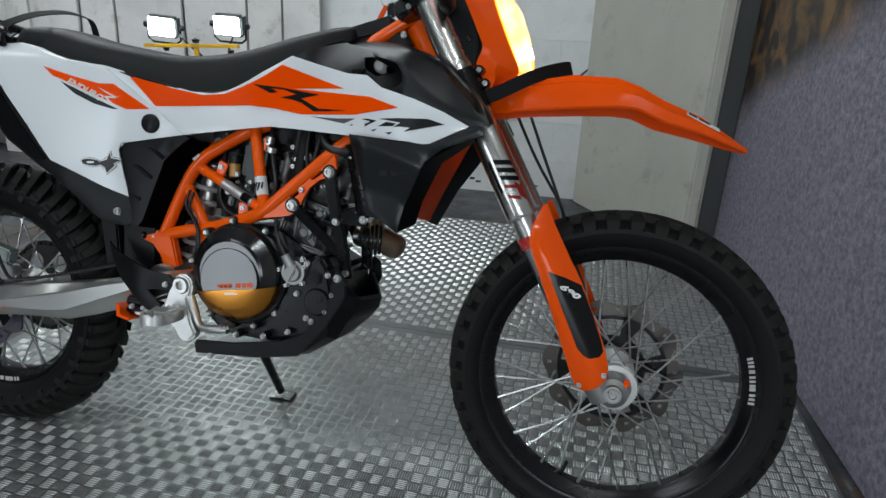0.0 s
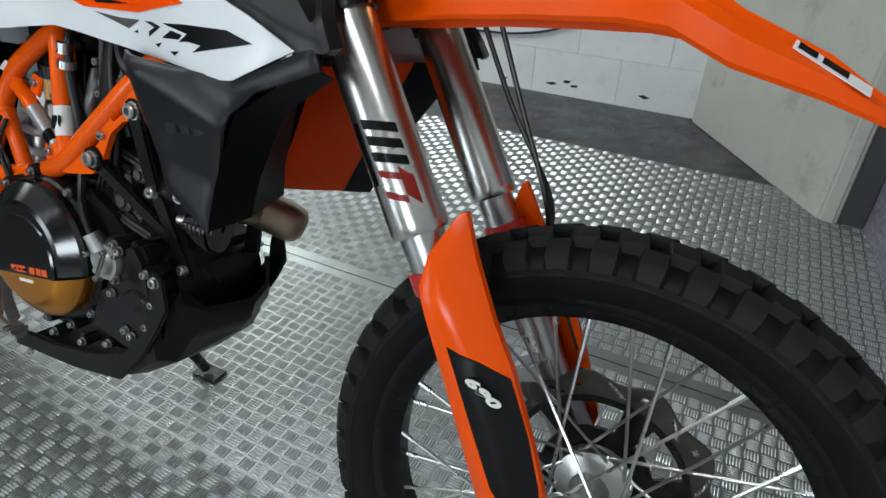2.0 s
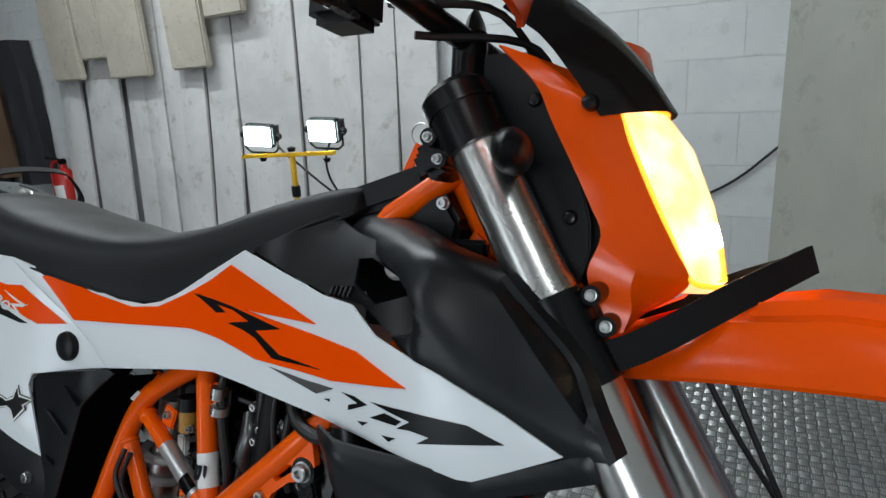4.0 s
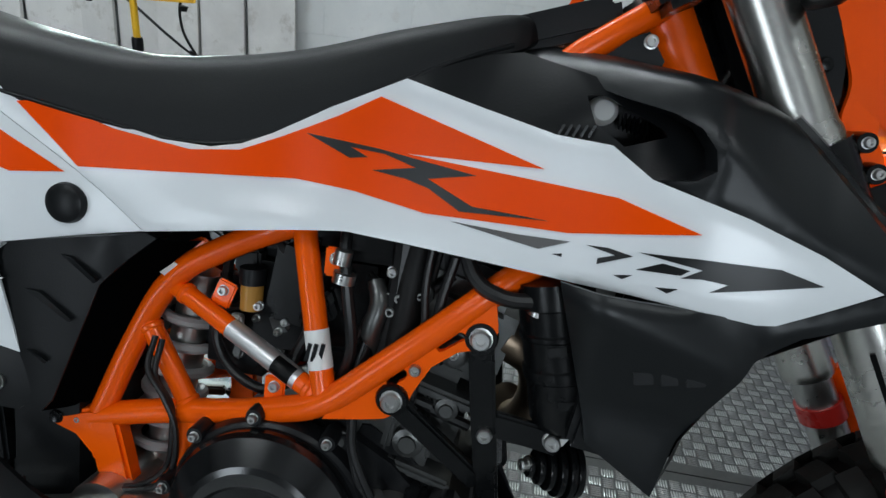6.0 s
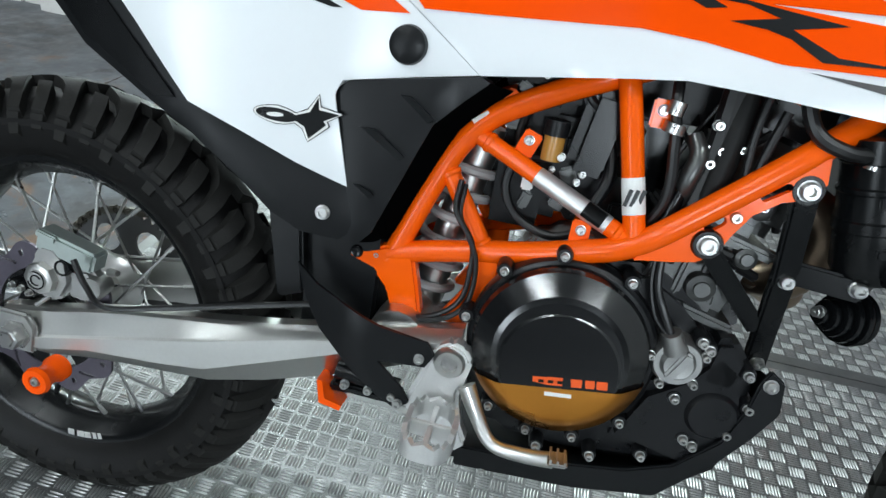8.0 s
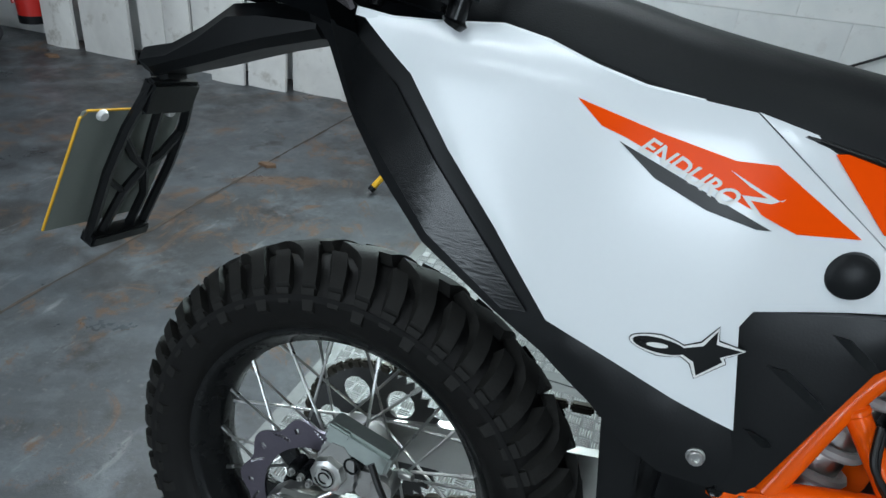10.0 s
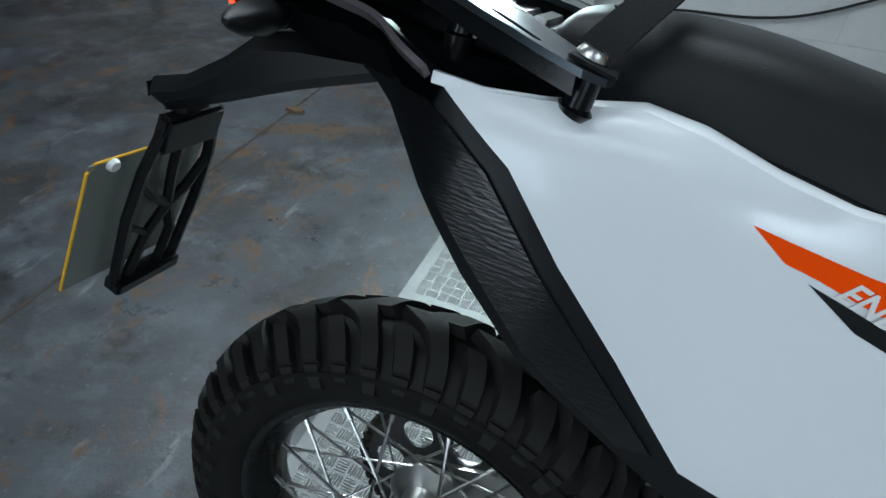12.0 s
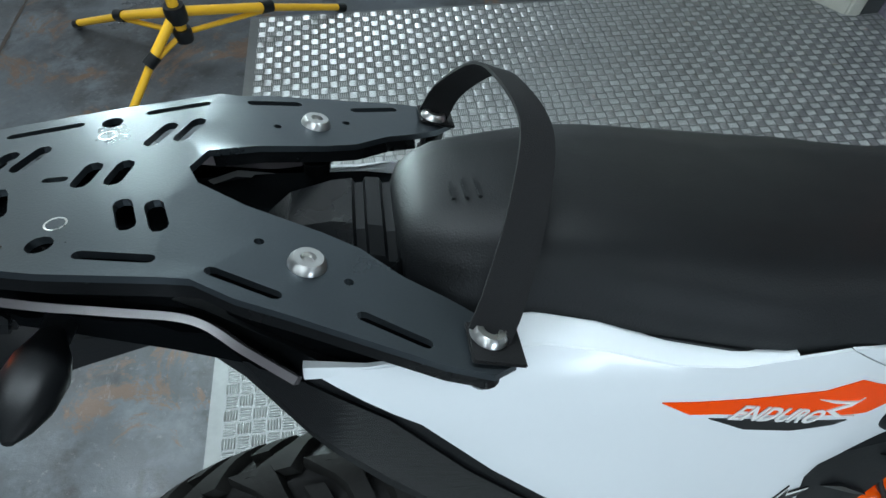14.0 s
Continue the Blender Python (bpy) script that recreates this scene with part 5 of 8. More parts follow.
# fork guards
GUARD = [(1.331, 0.709), (1.337, 0.711), (1.357, 0.672), (1.382, 0.63), (1.418, 0.57), (1.455, 0.495), (1.477, 0.445), (1.486, 0.415), (1.483, 0.393), (1.47, 0.377), (1.447, 0.364), (1.432, 0.366), (1.42, 0.385), (1.402, 0.428), (1.355, 0.54), (1.33, 0.597), (1.313, 0.636), (1.315, 0.668)]
for s in (1, -1):
    def guard_y(x, z):
        # distance from the fork's axis decides how far the guard bulges
        ax = 1.068 + (1.075 - z) * 0.5698
        d = (x - ax) * 0.869
        return -0.137 + 0.55 * max(0.0, abs(d - 0.005) - 0.012) + 0.02 * max(0.0, (z - 0.62) / 0.1)
    g = part("fork_guard", panel(bmesh.new(), GUARD, guard_y, side=s, thick=0.012, edge=0.004, step=0.012), ORANGE, bike, "orange plastic fork guard")
    INLAY = [(1.354, 0.587), (1.385, 0.579), (1.418, 0.566), (1.447, 0.51), (1.468, 0.461), (1.473, 0.445), (1.466, 0.436), (1.449, 0.432), (1.436, 0.437), (1.424, 0.449), (1.389, 0.517)]
    ins = part("guard_inlay", sheet(bmesh.new(), INLAY, guard_y, side=s, lift=0.0012, step=0.012), BLACK_DECAL, g, "black inlay")
    for c in ((1.436, 0.374), (1.478, 0.402)):
        screw(g, (c[0], s * (guard_y(*c) - 0.001), c[1]), 0.0055, 0.004, (0, -s, 0))
    if s == 1:
        m = Matrix.Translation((1.395, guard_y(1.396, 0.552) - 0.0085, 0.5515)) @ pose(0, 0, 0, 90, 0, 0) @ pose(0, 0, 0, 0, 0, -27) @ Matrix.Diagonal((1.6, 0.85, 1, 1))
        part("number_mark", letters(bmesh.new(), "690", m, 0.0165, 0.0008, 0.0005, 0.3), PAPER, ins, "white number")
    # axle clamp at the fork's foot
    b = bmesh.new()
    tube(b, [fork_at(0.46, -0.1 * s), fork_at(0.4, -0.1 * s), fork_at(0.345, -0.1 * s)], [0.027, 0.03, 0.024], 20)
    lathe(b, [(0.0, -0.125 * s), (0.017, -0.125 * s), (0.019, -0.12 * s), (0.029, -0.115 * s), (0.031, -0.075 * s), (0.0, -0.07 * s)], c=(1.5, 0, 0.364), seg=28)
    lug = part("axle_clamp", b, ALU_CAST, bike, "cast aluminium axle clamp")
    part("axle_bolt", lathe(bmesh.new(), [(0, -0.127 * s), (0.006, -0.127 * s), (0.0075, -0.131 * s), (0.012, -0.131 * s), (0.013, -0.124 * s)], c=(1.5, 0, 0.364), seg=18), STEEL, lug)
    b = bmesh.new()
    box(b, (1.523, -0.108 * s, 0.385), (0.012, 0.016, 0.016), pose(0, 0, 0, 0, 25, 0), bevel=0.003)
    part("clamp_tab", b, ORANGE, lug, "orange clamp tab")

# front fender: a shallow trough with a ridge, its nose dropped
FEND = [(1.13, 0.878, 0.868, 0.04, 0.0), (1.2, 0.91, 0.876, 0.058, 0.003), (1.28, 0.94, 0.888, 0.07, 0.006), (1.36, 0.952, 0.896, 0.082, 0.008), (1.44, 0.95, 0.902, 0.094, 0.008), (1.48, 0.938, 0.9, 0.1, 0.007), (1.53, 0.915, 0.88, 0.094, 0.006),
        (1.6, 0.89, 0.866, 0.078, 0.006), (1.66, 0.86, 0.85, 0.052, 0.003), (1.692, 0.845, 0.842, 0.026, 0.001)]
secs = []
for x, zt, zs, hw, rib in FEND:
    top = [(-1.0, zs), (-0.94, zs + 0.55 * (zt - zs)), (-0.8, zs + 0.86 * (zt - zs)), (-0.6, zt - 0.004), (-0.52, zt + rib), (-0.3, zt - 0.002), (0, zt - 0.004), (0.3, zt - 0.002), (0.52, zt + rib), (0.6, zt - 0.004), (0.8, zs + 0.86 * (zt - zs)), (0.94, zs + 0.55 * (zt - zs)), (1.0, zs)]
    ring = [(x, hw * a, z) for a, z in top] + [(x, 0.965 * hw * a, z - 0.004) for a, z in reversed(top)]
    secs.append(ring)
fender = part("front_fender", loft(bmesh.new(), secs), ORANGE, bike, "glossy orange high front fender", smooth=28)
LT = pose(0, 0, 0, 0, 24, 4) @ pose(0, 0, 0, 24, 0, 0)
b = bmesh.new()
box(b, (1.6, -0.0615, 0.8865), (0.066, 0.016, 0.0012), LT)
lbl = part("fender_label", b, PAPER, fender, "white label with dark bars")
for d, w in ((-0.022, 0.016), (0.002, 0.022)):
    b = bmesh.new()
    box(b, Vector((1.6, -0.0615, 0.8865)) + LT.to_3x3() @ Vector((d, 0.001, 0.0008)), (w, 0.011, 0.0008), LT)
    part("label_bar", b, BLACK_DECAL, lbl)

# headlamp mask, lens and screen
MASK_ROWS = [((1.078, -0.084, 1.166), (1.11, -0.076, 1.155), (1.14, -0.055, 1.145)), ((1.114, -0.082, 1.13), (1.15, -0.075, 1.124), (1.181, -0.06, 1.112)),
             ((1.13, -0.08, 1.098), (1.16, -0.074, 1.085), (1.194, -0.058, 1.08)), ((1.15, -0.077, 1.06), (1.18, -0.072, 1.045), (1.217, -0.054, 1.03)),
             ((1.168, -0.074, 1.024), (1.198, -0.067, 1.005), (1.237, -0.043, 0.99)), ((1.179, -0.072, 0.998), (1.21, -0.066, 0.98), (1.25, -0.032, 0.964)),
             ((1.172, -0.084, 0.966), (1.208, -0.078, 0.955), (1.243, -0.026, 0.95)), ((1.184, -0.092, 0.945), (1.212, -0.088, 0.938), (1.228, -0.03, 0.938)), ((1.2, -0.1, 0.919), (1.208, -0.097, 0.92), (1.215, -0.03, 0.93))]
for s in (1, -1):
    b = bmesh.new()
    cols = [smooth_line([r[k] for r in MASK_ROWS], 4) for k in range(3)]
    loft(b, [[Vector((p.x, p.y * s, p.z)) for p in row] for row in zip(*cols)], caps=False, closed=False)
    bmesh.ops.recalc_face_normals(b, faces=b.faces)
    bmesh.ops.solidify(b, geom=b.faces[:], thickness=0.0035)
    part("headlamp_mask", b, ORANGE, bike, "orange headlamp mask", smooth=30)
b = bmesh.new()
loft(b, [[(1.246, y, 0.946) for y in (-0.031, 0.031)], [(1.214, y, 0.929) for y in (-0.031, 0.031)]], caps=False, closed=False)
bmesh.ops.solidify(b, geom=b.faces[:], thickness=0.004)
part("mask_chin", b, ORANGE, bike)
LENS_ROWS = [(1.181, 0.06, 1.112), (1.194, 0.058, 1.08), (1.217, 0.054, 1.03), (1.236, 0.043, 0.99), (1.249, 0.032, 0.962), (1.243, 0.028, 0.95)]
BULGE = (0.036, 0.048, 0.046, 0.038, 0.03, 0.024)
secs = [[(x + d * (1 - q * q), w * q, z) for q in np.linspace(-1, 1, 13)] for (x, w, z), d in zip(LENS_ROWS, BULGE)]
part("headlamp_lens", loft(bmesh.new(), secs, caps=False, closed=False), LAMP_LENS, bike, "lit headlamp lens with a warm glow")
b = loft(bmesh.new(), [[(x - 0.005 + 0.75 * d * (1 - q * q), w * 0.95 * q, z) for q in np.linspace(-1, 1, 13)] for (x, w, z), d in zip(LENS_ROWS, BULGE)], caps=False, closed=False)
part("headlamp_reflector", b, LAMP_GLOW, bike, "headlamp reflector, its mirrored bulb light put in as glow")
b = loft(bmesh.new(), [[(x - 0.02 - 0.05 * (1 - q * q), (w + 0.002) * q, z) for q in np.linspace(-1, 1, 9)] for x, w, z in [(1.172, 0.05, 1.125)] + LENS_ROWS], caps=False, closed=False)
part("headlamp_bucket", b, BLACK, bike)
b = bmesh.new()
bmesh.ops.create_uvsphere(b, u_segments=16, v_segments=10, radius=0.012, matrix=Matrix.Translation((1.258, 0, 1.0)))
part("headlamp_bulb", b, BULB_GLOW, bike, "glaring headlamp bulb")
for s in (1, -1):
    rim_pts = [(x + 0.001, -s * (w - 0.003), z) for x, w, z in LENS_ROWS[:5]] + [(1.268, -s * 0.016, 0.957), (1.276, 0, 0.956)]
    part("lamp_rim", tube(bmesh.new(), rim_pts, 0.0026, 8, 4), RIM_GLOW, bike, "glowing amber lamp rim")
part("lamp_rim", tube(bmesh.new(), [(1.183, -0.056, 1.111), (1.206, -0.03, 1.112), (1.217, 0, 1.112), (1.206, 0.03, 1.112), (1.183, 0.056, 1.111)], 0.0026, 8, 4), RIM_GLOW, bike)
# tinted screen above the lamp
secs = []
for u in np.linspace(0, 1, 7):
    x, z, w = 1.226 - 0.165 * u + 0.02 * math.sin(math.pi * u), 1.113 + 0.16 * u, 0.06 + 0.034 * math.sin(math.pi * (0.05 + 0.75 * u))
    secs.append([(x - 0.055 * q * q, w * q * 1.1, z - 0.012 * q * q) for q in np.linspace(-1, 1, 9)])
b = loft(bmesh.new(), secs, caps=False, closed=False)
bmesh.ops.solidify(b, geom=b.faces[:], thickness=0.003)
scr = part("screen", b, SCREEN_M, bike, "dark tinted flyscreen")
for s in (1, -1):
    part("screen_knob", lathe(bmesh.new(), [(0, -0.006), (0.006, -0.005), (0.0075, 0), (0.0075, 0.006)], c=(1.163, -0.078 * s, 1.112), seg=16), BLACK_SATIN, scr)
    b = slab(bmesh.new(), [(1.06, 1.16), (1.1, 1.16), (1.135, 1.11), (1.155, 1.06), (1.17, 1.01), (1.172, 0.985), (1.16, 0.94), (1.12, 0.92), (1.1, 0.99), (1.06, 1.08)], -0.076 * s, -0.07 * s, 0.002)
    bk = part("lamp_bracket", b, BLACK, bike, "black lamp bracket plate")
    for c in ((1.113, 1.116), (1.152, 1.012)):
        part("bracket_knob", lathe(bmesh.new(), [(0, -0.005 * s), (0.005, -0.004 * s), (0.007, 0)], c=(c[0], -0.076 * s, c[1]), seg=14), BLACK_SATIN, bk)
    b = bmesh.new()
    rows = [(0.0, 0.006), (0.012, 0.008), (0.026, 0.013), (0.046, 0.0185), (0.068, 0.0195), (0.086, 0.016), (0.098, 0.009), (0.103, 0.002)]
    ring = []
    for d, w in rows:
        c = Vector((1.108 + 0.145 * d, -s * (0.074 + 0.98 * d), 1.062 + 0.02 * d))
        ring.append([c + Vector((w * 0.85 * math.cos(a), 0, w * math.sin(a))) for a in [2 * math.pi * k / 16 for k in range(16)]])
    part("front_indicator", loft(b, ring), BLACK, bike, "black teardrop indicator")

# bars, grips, guards, mirror, cables
b = tube(bmesh.new(), [(0.93, -0.40, 1.16), (0.96, -0.3, 1.17), (1.0, -0.2, 1.2), (1.025, -0.1, 1.185), (1.03, 0, 1.18), (1.025, 0.1, 1.185), (1.0, 0.2, 1.2), (0.96, 0.3, 1.17), (0.93, 0.4, 1.16)], 0.012, 14, 5)
bars = part("handlebar", b, BLACK_SATIN, bike, "black handlebar")
for s in (1, -1):
    part("grip", tube(bmesh.new(), [(0.96, -0.28 * s, 1.172), (0.93, -0.4 * s, 1.16)], 0.017, 16), RUBBER, bars)
    part("bar_riser", tube(bmesh.new(), [(1.03, -0.045 * s, 1.12), (1.03, -0.045 * s, 1.19)], 0.018, 14), BLACK_SATIN, bars)
    secs = []
    for u in np.linspace(0, 1, 8):
        x, y = 1.06 + 0.08 * math.sin(math.pi * (0.25 + 0.6 * u)), -s * (0.15 + 0.27 * u)
        h = 0.022 + 0.024 * math.sin(math.pi * (0.2 + 0.6 * u))
        secs.append([(x + 0.012, y, 1.18 + h), (x + 0.022, y, 1.185), (x + 0.01, y, 1.18 - h), (x + 0.004, y, 1.18 - h), (x + 0.015, y, 1.185), (x + 0.006, y, 1.18 + h)])
    hgd = part("hand_guard", loft(bmesh.new(), [[(p[0], p[1], p[2] + 0.014) for p in q] for q in secs]), ORANGE, bike, "orange plastic hand guard")
    b = bmesh.new()
    slot_rows = []
    for u in np.linspace(0.12, 0.74, 8):
        x, y = 1.06 + 0.08 * math.sin(math.pi * (0.25 + 0.6 * u)), -s * (0.15 + 0.27 * u)
        g = 0.008 * math.sin(math.pi * (u - 0.08) / 0.72)
        slot_rows.append([(x + 0.02, y, 1.199 - g - 0.004), (x + 0.0245, y, 1.199), (x + 0.02, y, 1.199 + g + 0.004), (x + 0.014, y, 1.199)])
    loft(b, slot_rows)
    part("guard_inlay", b, BLACK, hgd, "black vent inlay")
    part("lever", tube(bmesh.new(), [(1.0, -0.2 * s, 1.165), (1.02, -0.28 * s, 1.155), (1.0, -0.38 * s, 1.15)], 0.006, 8, 4), BLACK_SATIN, bars)
    b = bmesh.new()
    box(b, (0.985, -0.19 * s, 1.18), (0.05, 0.05, 0.045), bevel=0.008)
    part("switch_block", b, BLACK, bars)
b = bmesh.new()
tube(b, [(0.975, 0.19, 1.17), (0.95, 0.17, 1.2), (0.945, 0.16, 1.22)], 0.005, 8, 4)
arm = part("mirror_arm", b, BLACK_SATIN, bike)
b = bmesh.new()
ring = [[(0.944 + dx, 0.15 + 0.028 * k * math.cos(a), 1.235 + 0.05 * k * math.sin(a)) for a in [2 * math.pi * q / 20 for q in range(20)]] for dx, k in ((-0.006, 0.9), (0.0, 1.0), (0.008, 0.7), (0.011, 0.2))]
part("mirror", loft(b, ring), BLACK, arm)
for k, (y, r) in enumerate(((0.055, 0.0034), (0.075, 0.0034))):
    b = tube(bmesh.new(), [(1.06, y, 1.2), (1.15 - 0.03 * k, y + 0.02, 1.1), (1.24 - 0.034 * k, y + 0.03, 0.95), (1.31 - 0.022 * k, y + 0.04, 0.8), (1.36, y + 0.05, 0.69), (1.38, 0.11, 0.62), (1.44, 0.115, 0.5)], r, 8, 6)
    part("brake_hose", b, HOSE, bike)
for pts in ([(1.0, -0.15, 1.19), (1.07, -0.06, 1.2), (1.1, 0.0, 1.12), (1.06, 0.0, 1.02)], [(0.98, 0.14, 1.18), (1.06, 0.05, 1.19), (1.09, 0.01, 1.1), (1.03, 0.02, 1.0)], [(1.01, -0.12, 1.17), (1.1, -0.04, 1.17), (1.12, -0.03, 1.08), (1.08, -0.03, 0.98)]):
    part("control_cable", tube(bmesh.new(), pts, 0.004, 8, 6), HOSE, bike)
# instrument block behind the lamp
b = bmesh.new()
box(b, (1.09, 0, 1.13), (0.06, 0.09, 0.07), pose(0, 0, 0, 0, 30, 0), bevel=0.012)
box(b, (1.13, 0, 1.02), (0.09, 0.1, 0.16), pose(0, 0, 0, 0, -25, 0), bevel=0.012)
part("lamp_housing", b, BLACK, bike)

# woven tie strap looped round the fender root
def ribbon(pts, widths, up, thick=0.0022, n=6):
    p = smooth_line(pts, n)
    secs = []
    for i, c in enumerate(p):
        t = (p[min(i + 1, len(p) - 1)] - p[max(i - 1, 0)]).normalized()
        u = Vector(up(i / (len(p) - 1))) if callable(up) else Vector(up)
        u = (u - t * u.dot(t)).normalized()
        nrm = t.cross(u)
        w = float(np.interp(i / (len(p) - 1), np.linspace(0, 1, len(widths)), widths))
        secs.append([c + u * w / 2 + nrm * thick / 2, c - u * w / 2 + nrm * thick / 2, c - u * w / 2 - nrm * thick / 2, c + u * w / 2 - nrm * thick / 2])
    return loft(bmesh.new(), secs)


part("tie_strap", ribbon([(1.16, -0.11, 0.885), (1.22, -0.1, 0.91), (1.29, -0.05, 0.955), (1.345, 0.035, 0.985), (1.335, 0.075, 0.975), (1.28, 0.09, 0.95), (1.2, 0.1, 0.9)], [0.027, 0.024], (-0.3, 0.0, 1)), STRAP, bike, "black woven tie strap")

# ---- wheels ----
def tread_blocks(bm, c, R, half, drop, blocks):
    """Rubber blocks on the crown: each a list of (s, phi0, phi1) rows across, and a height."""
    def crown(s):
        a = abs(s)
        g = math.copysign(1, s)
        if a <= 1:
            return half * 0.95 * s, R - drop * a ** 2.2
        return g * half * (0.95 + 0.22 * (a - 1)), R - drop - (a - 1) * 0.085
    for rows, h in blocks:
        top, low = [], []
        for s, p0, p1 in rows:
            y, r = crown(s)
            tx = [(c[0] + q * math.cos(p), c[1] + y, c[2] + q * math.sin(p)) for p, q in ((p0 + 0.12 * (p1 - p0), r), (p1 - 0.12 * (p1 - p0), r))]
            yb = y * (0.97 if abs(s) > 0.9 else 1)
            lx = [(c[0] + (r - h) * math.cos(p), c[1] + yb - (math.copysign(h * 0.8, s) if abs(s) > 1 else 0), c[2] + (r - h) * math.sin(p)) for p in (p0, p1)]
            top.append([bm.verts.new(q) for q in tx])
            low.append([bm.verts.new(q) for q in lx])
        n = len(rows)
        for i in range(n - 1):
            bm.faces.new((top[i][0], top[i][1], top[i + 1][1], top[i + 1][0]))
            bm.faces.new((top[i][0], top[i + 1][0], low[i + 1][0], low[i][0]))
            bm.faces.new((top[i][1], low[i][1], low[i + 1][1], top[i + 1][1]))
        bm.faces.new((top[0][1], top[0][0], low[0][0], low[0][1]))
        bm.faces.new((top[-1][0], top[-1][1], low[-1][1], low[-1][0]))
    return bm


def wave_disc(c, y, r0, r1, waves, thick, carrier=False):
    """A scalloped brake disc with slanting slots on a six-armed carrier."""
    n = waves * 20
    rows = [0.42 * r0, 0.55 * r0, 0.62 * r0, 0.8 * r0, 0.93 * r0, r0] + [r0 + (r1 - r0) * q / 8 for q in range(1, 9)]
    b = bmesh.new()
    grid = []
    for i in range(n):
        a = 2 * math.pi * i / n
        ring = []
        for j, r in enumerate(rows):
            lap = max(0.0, (r - r0) / (r1 - r0)) ** 2
            q = r - 0.0125 * lap * (0.5 - 0.5 * math.cos(waves * a))
            ring.append(b.verts.new((c[0] + q * math.cos(a), y, c[2] + q * math.sin(a))))
        grid.append(ring)
    for i in range(n):
        u, arm = i % 20, (i * 6 / n) % 1.0
        for j in (range(5) if carrier else range(4, len(rows) - 1)):
            if 2 <= j <= 3 and arm > 0.36:
                continue
            k = j - 5
            if 1 <= k <= 6 and 7 + int(0.9 * k) <= u <= 8 + int(0.9 * k):
                continue
            if 3 <= k <= 4 and u in (1, 2):
                continue
            b.faces.new((grid[i][j], grid[i][j + 1], grid[(i + 1) % n][j + 1], grid[(i + 1) % n][j]))
    bmesh.ops.delete(b, geom=[v for v in b.verts if not v.link_faces], context="VERTS")
    bmesh.ops.solidify(b, geom=b.faces[:], thickness=thick)
    return b


def wheel(name, label, c, R, bead, rim_in, half, hub_r, hub_w, drop, blocks, deep=0.0125):
    hub = bmesh.new()
    lathe(hub, [(0.011, -hub_w), (hub_r * 0.8, -hub_w), (hub_r * 0.85, -hub_w * 0.93), (hub_r * 1.35, -hub_w * 0.85), (hub_r * 1.4, -hub_w * 0.74), (hub_r * 0.75, -hub_w * 0.55), (hub_r * 0.6, 0), (hub_r * 0.75, hub_w * 0.55),
                (hub_r * 1.4, hub_w * 0.74), (hub_r * 1.35, hub_w * 0.85), (hub_r * 0.85, hub_w * 0.93), (hub_r * 0.8, hub_w), (0.011, hub_w)], c=c, seg=40)
    w = part(name, hub, ALU, bike, label)
    t = bmesh.new()
    prof = [(bead - 0.004, -half * 0.62), (bead + 0.004, -half * 0.78), (bead + 0.02, -half * 0.93), ((bead + R) / 2, -half * 1.0), (R - drop - 0.02, -half * 0.99), (R - drop - deep * 0.7, -half * 0.9), (R - drop * 0.35 - deep, -half * 0.6), (R - deep, -half * 0.25), (R - deep, 0)]
    prof += [(r, -y) for r, y in prof[-2::-1]]
    lathe(t, prof, c=c, seg=96)
    tyre = part("tyre", t, RUBBER, w, "black block-tread tyre", smooth=50)
    part("tread", tread_blocks(bmesh.new(), c, R, half, drop, blocks), TREAD, tyre, "moulded rubber tread blocks", smooth=40)
    r = bmesh.new()
    lathe(r, [(bead + 0.001, -half * 0.6), (bead + 0.009, -half * 0.63), (bead + 0.009, -half * 0.7), (bead - 0.003, -half * 0.72), (bead - 0.012, -half * 0.6), (rim_in + 0.01, -half * 0.36), (rim_in + 0.001, -half * 0.24), (rim_in, 0), (rim_in + 0.001, half * 0.24),
              (rim_in + 0.01, half * 0.36), (bead - 0.012, half * 0.6), (bead - 0.003, half * 0.72), (bead + 0.009, half * 0.7), (bead + 0.009, half * 0.63), (bead + 0.001, half * 0.6)], c=c, seg=96)
    rim = part("rim", r, BLACK_SATIN, w, "glossy black spoked rim", smooth=50)
    base = []
    for side in (-1, 1):
        for lead in (-1, 1):
            a0 = lead * 0.95
            b = bmesh.new()
            p0 = Vector((c[0] + hub_r * 1.3 * math.cos(a0), c[1] + side * hub_w * 0.79 + lead * 0.003, c[2] + hub_r * 1.3 * math.sin(a0)))
            p1 = Vector((c[0] + (rim_in + 0.002) * math.cos(0.0), c[1] + side * half * 0.16, c[2]))
            tube(b, [p0, p1], 0.0022, 6)
            d = (p0 - p1).normalized()
            tube(b, [p1, p1 + d * 0.02, p1 + d * 0.021], [0.0034, 0.0034, 0.0022], 6)
            me = mesh_object("spoke", b, STEEL)
            base.append(me.data)
            bpy.data.objects.remove(me)
    n = 0
    for k in range(9):
        for q in range(4):
            ob = new("spoke", base[q])
            ob.parent = w
            a = 2 * math.pi * (4 * k + (0, 2, 1, 3)[q]) / 36
            ob.matrix_basis = Matrix.Translation(c) @ Matrix.Rotation(-a, 4, "Y") @ Matrix.Translation([-v for v in c])
    b = tube(bmesh.new(), [(c[0] + q * math.cos(-1.9), c[1], c[2] + q * math.sin(-1.9)) for q in (rim_in, rim_in - 0.03)], 0.0042, 8)
    part("valve_stem", b, BLACK, w)
    return w, rim


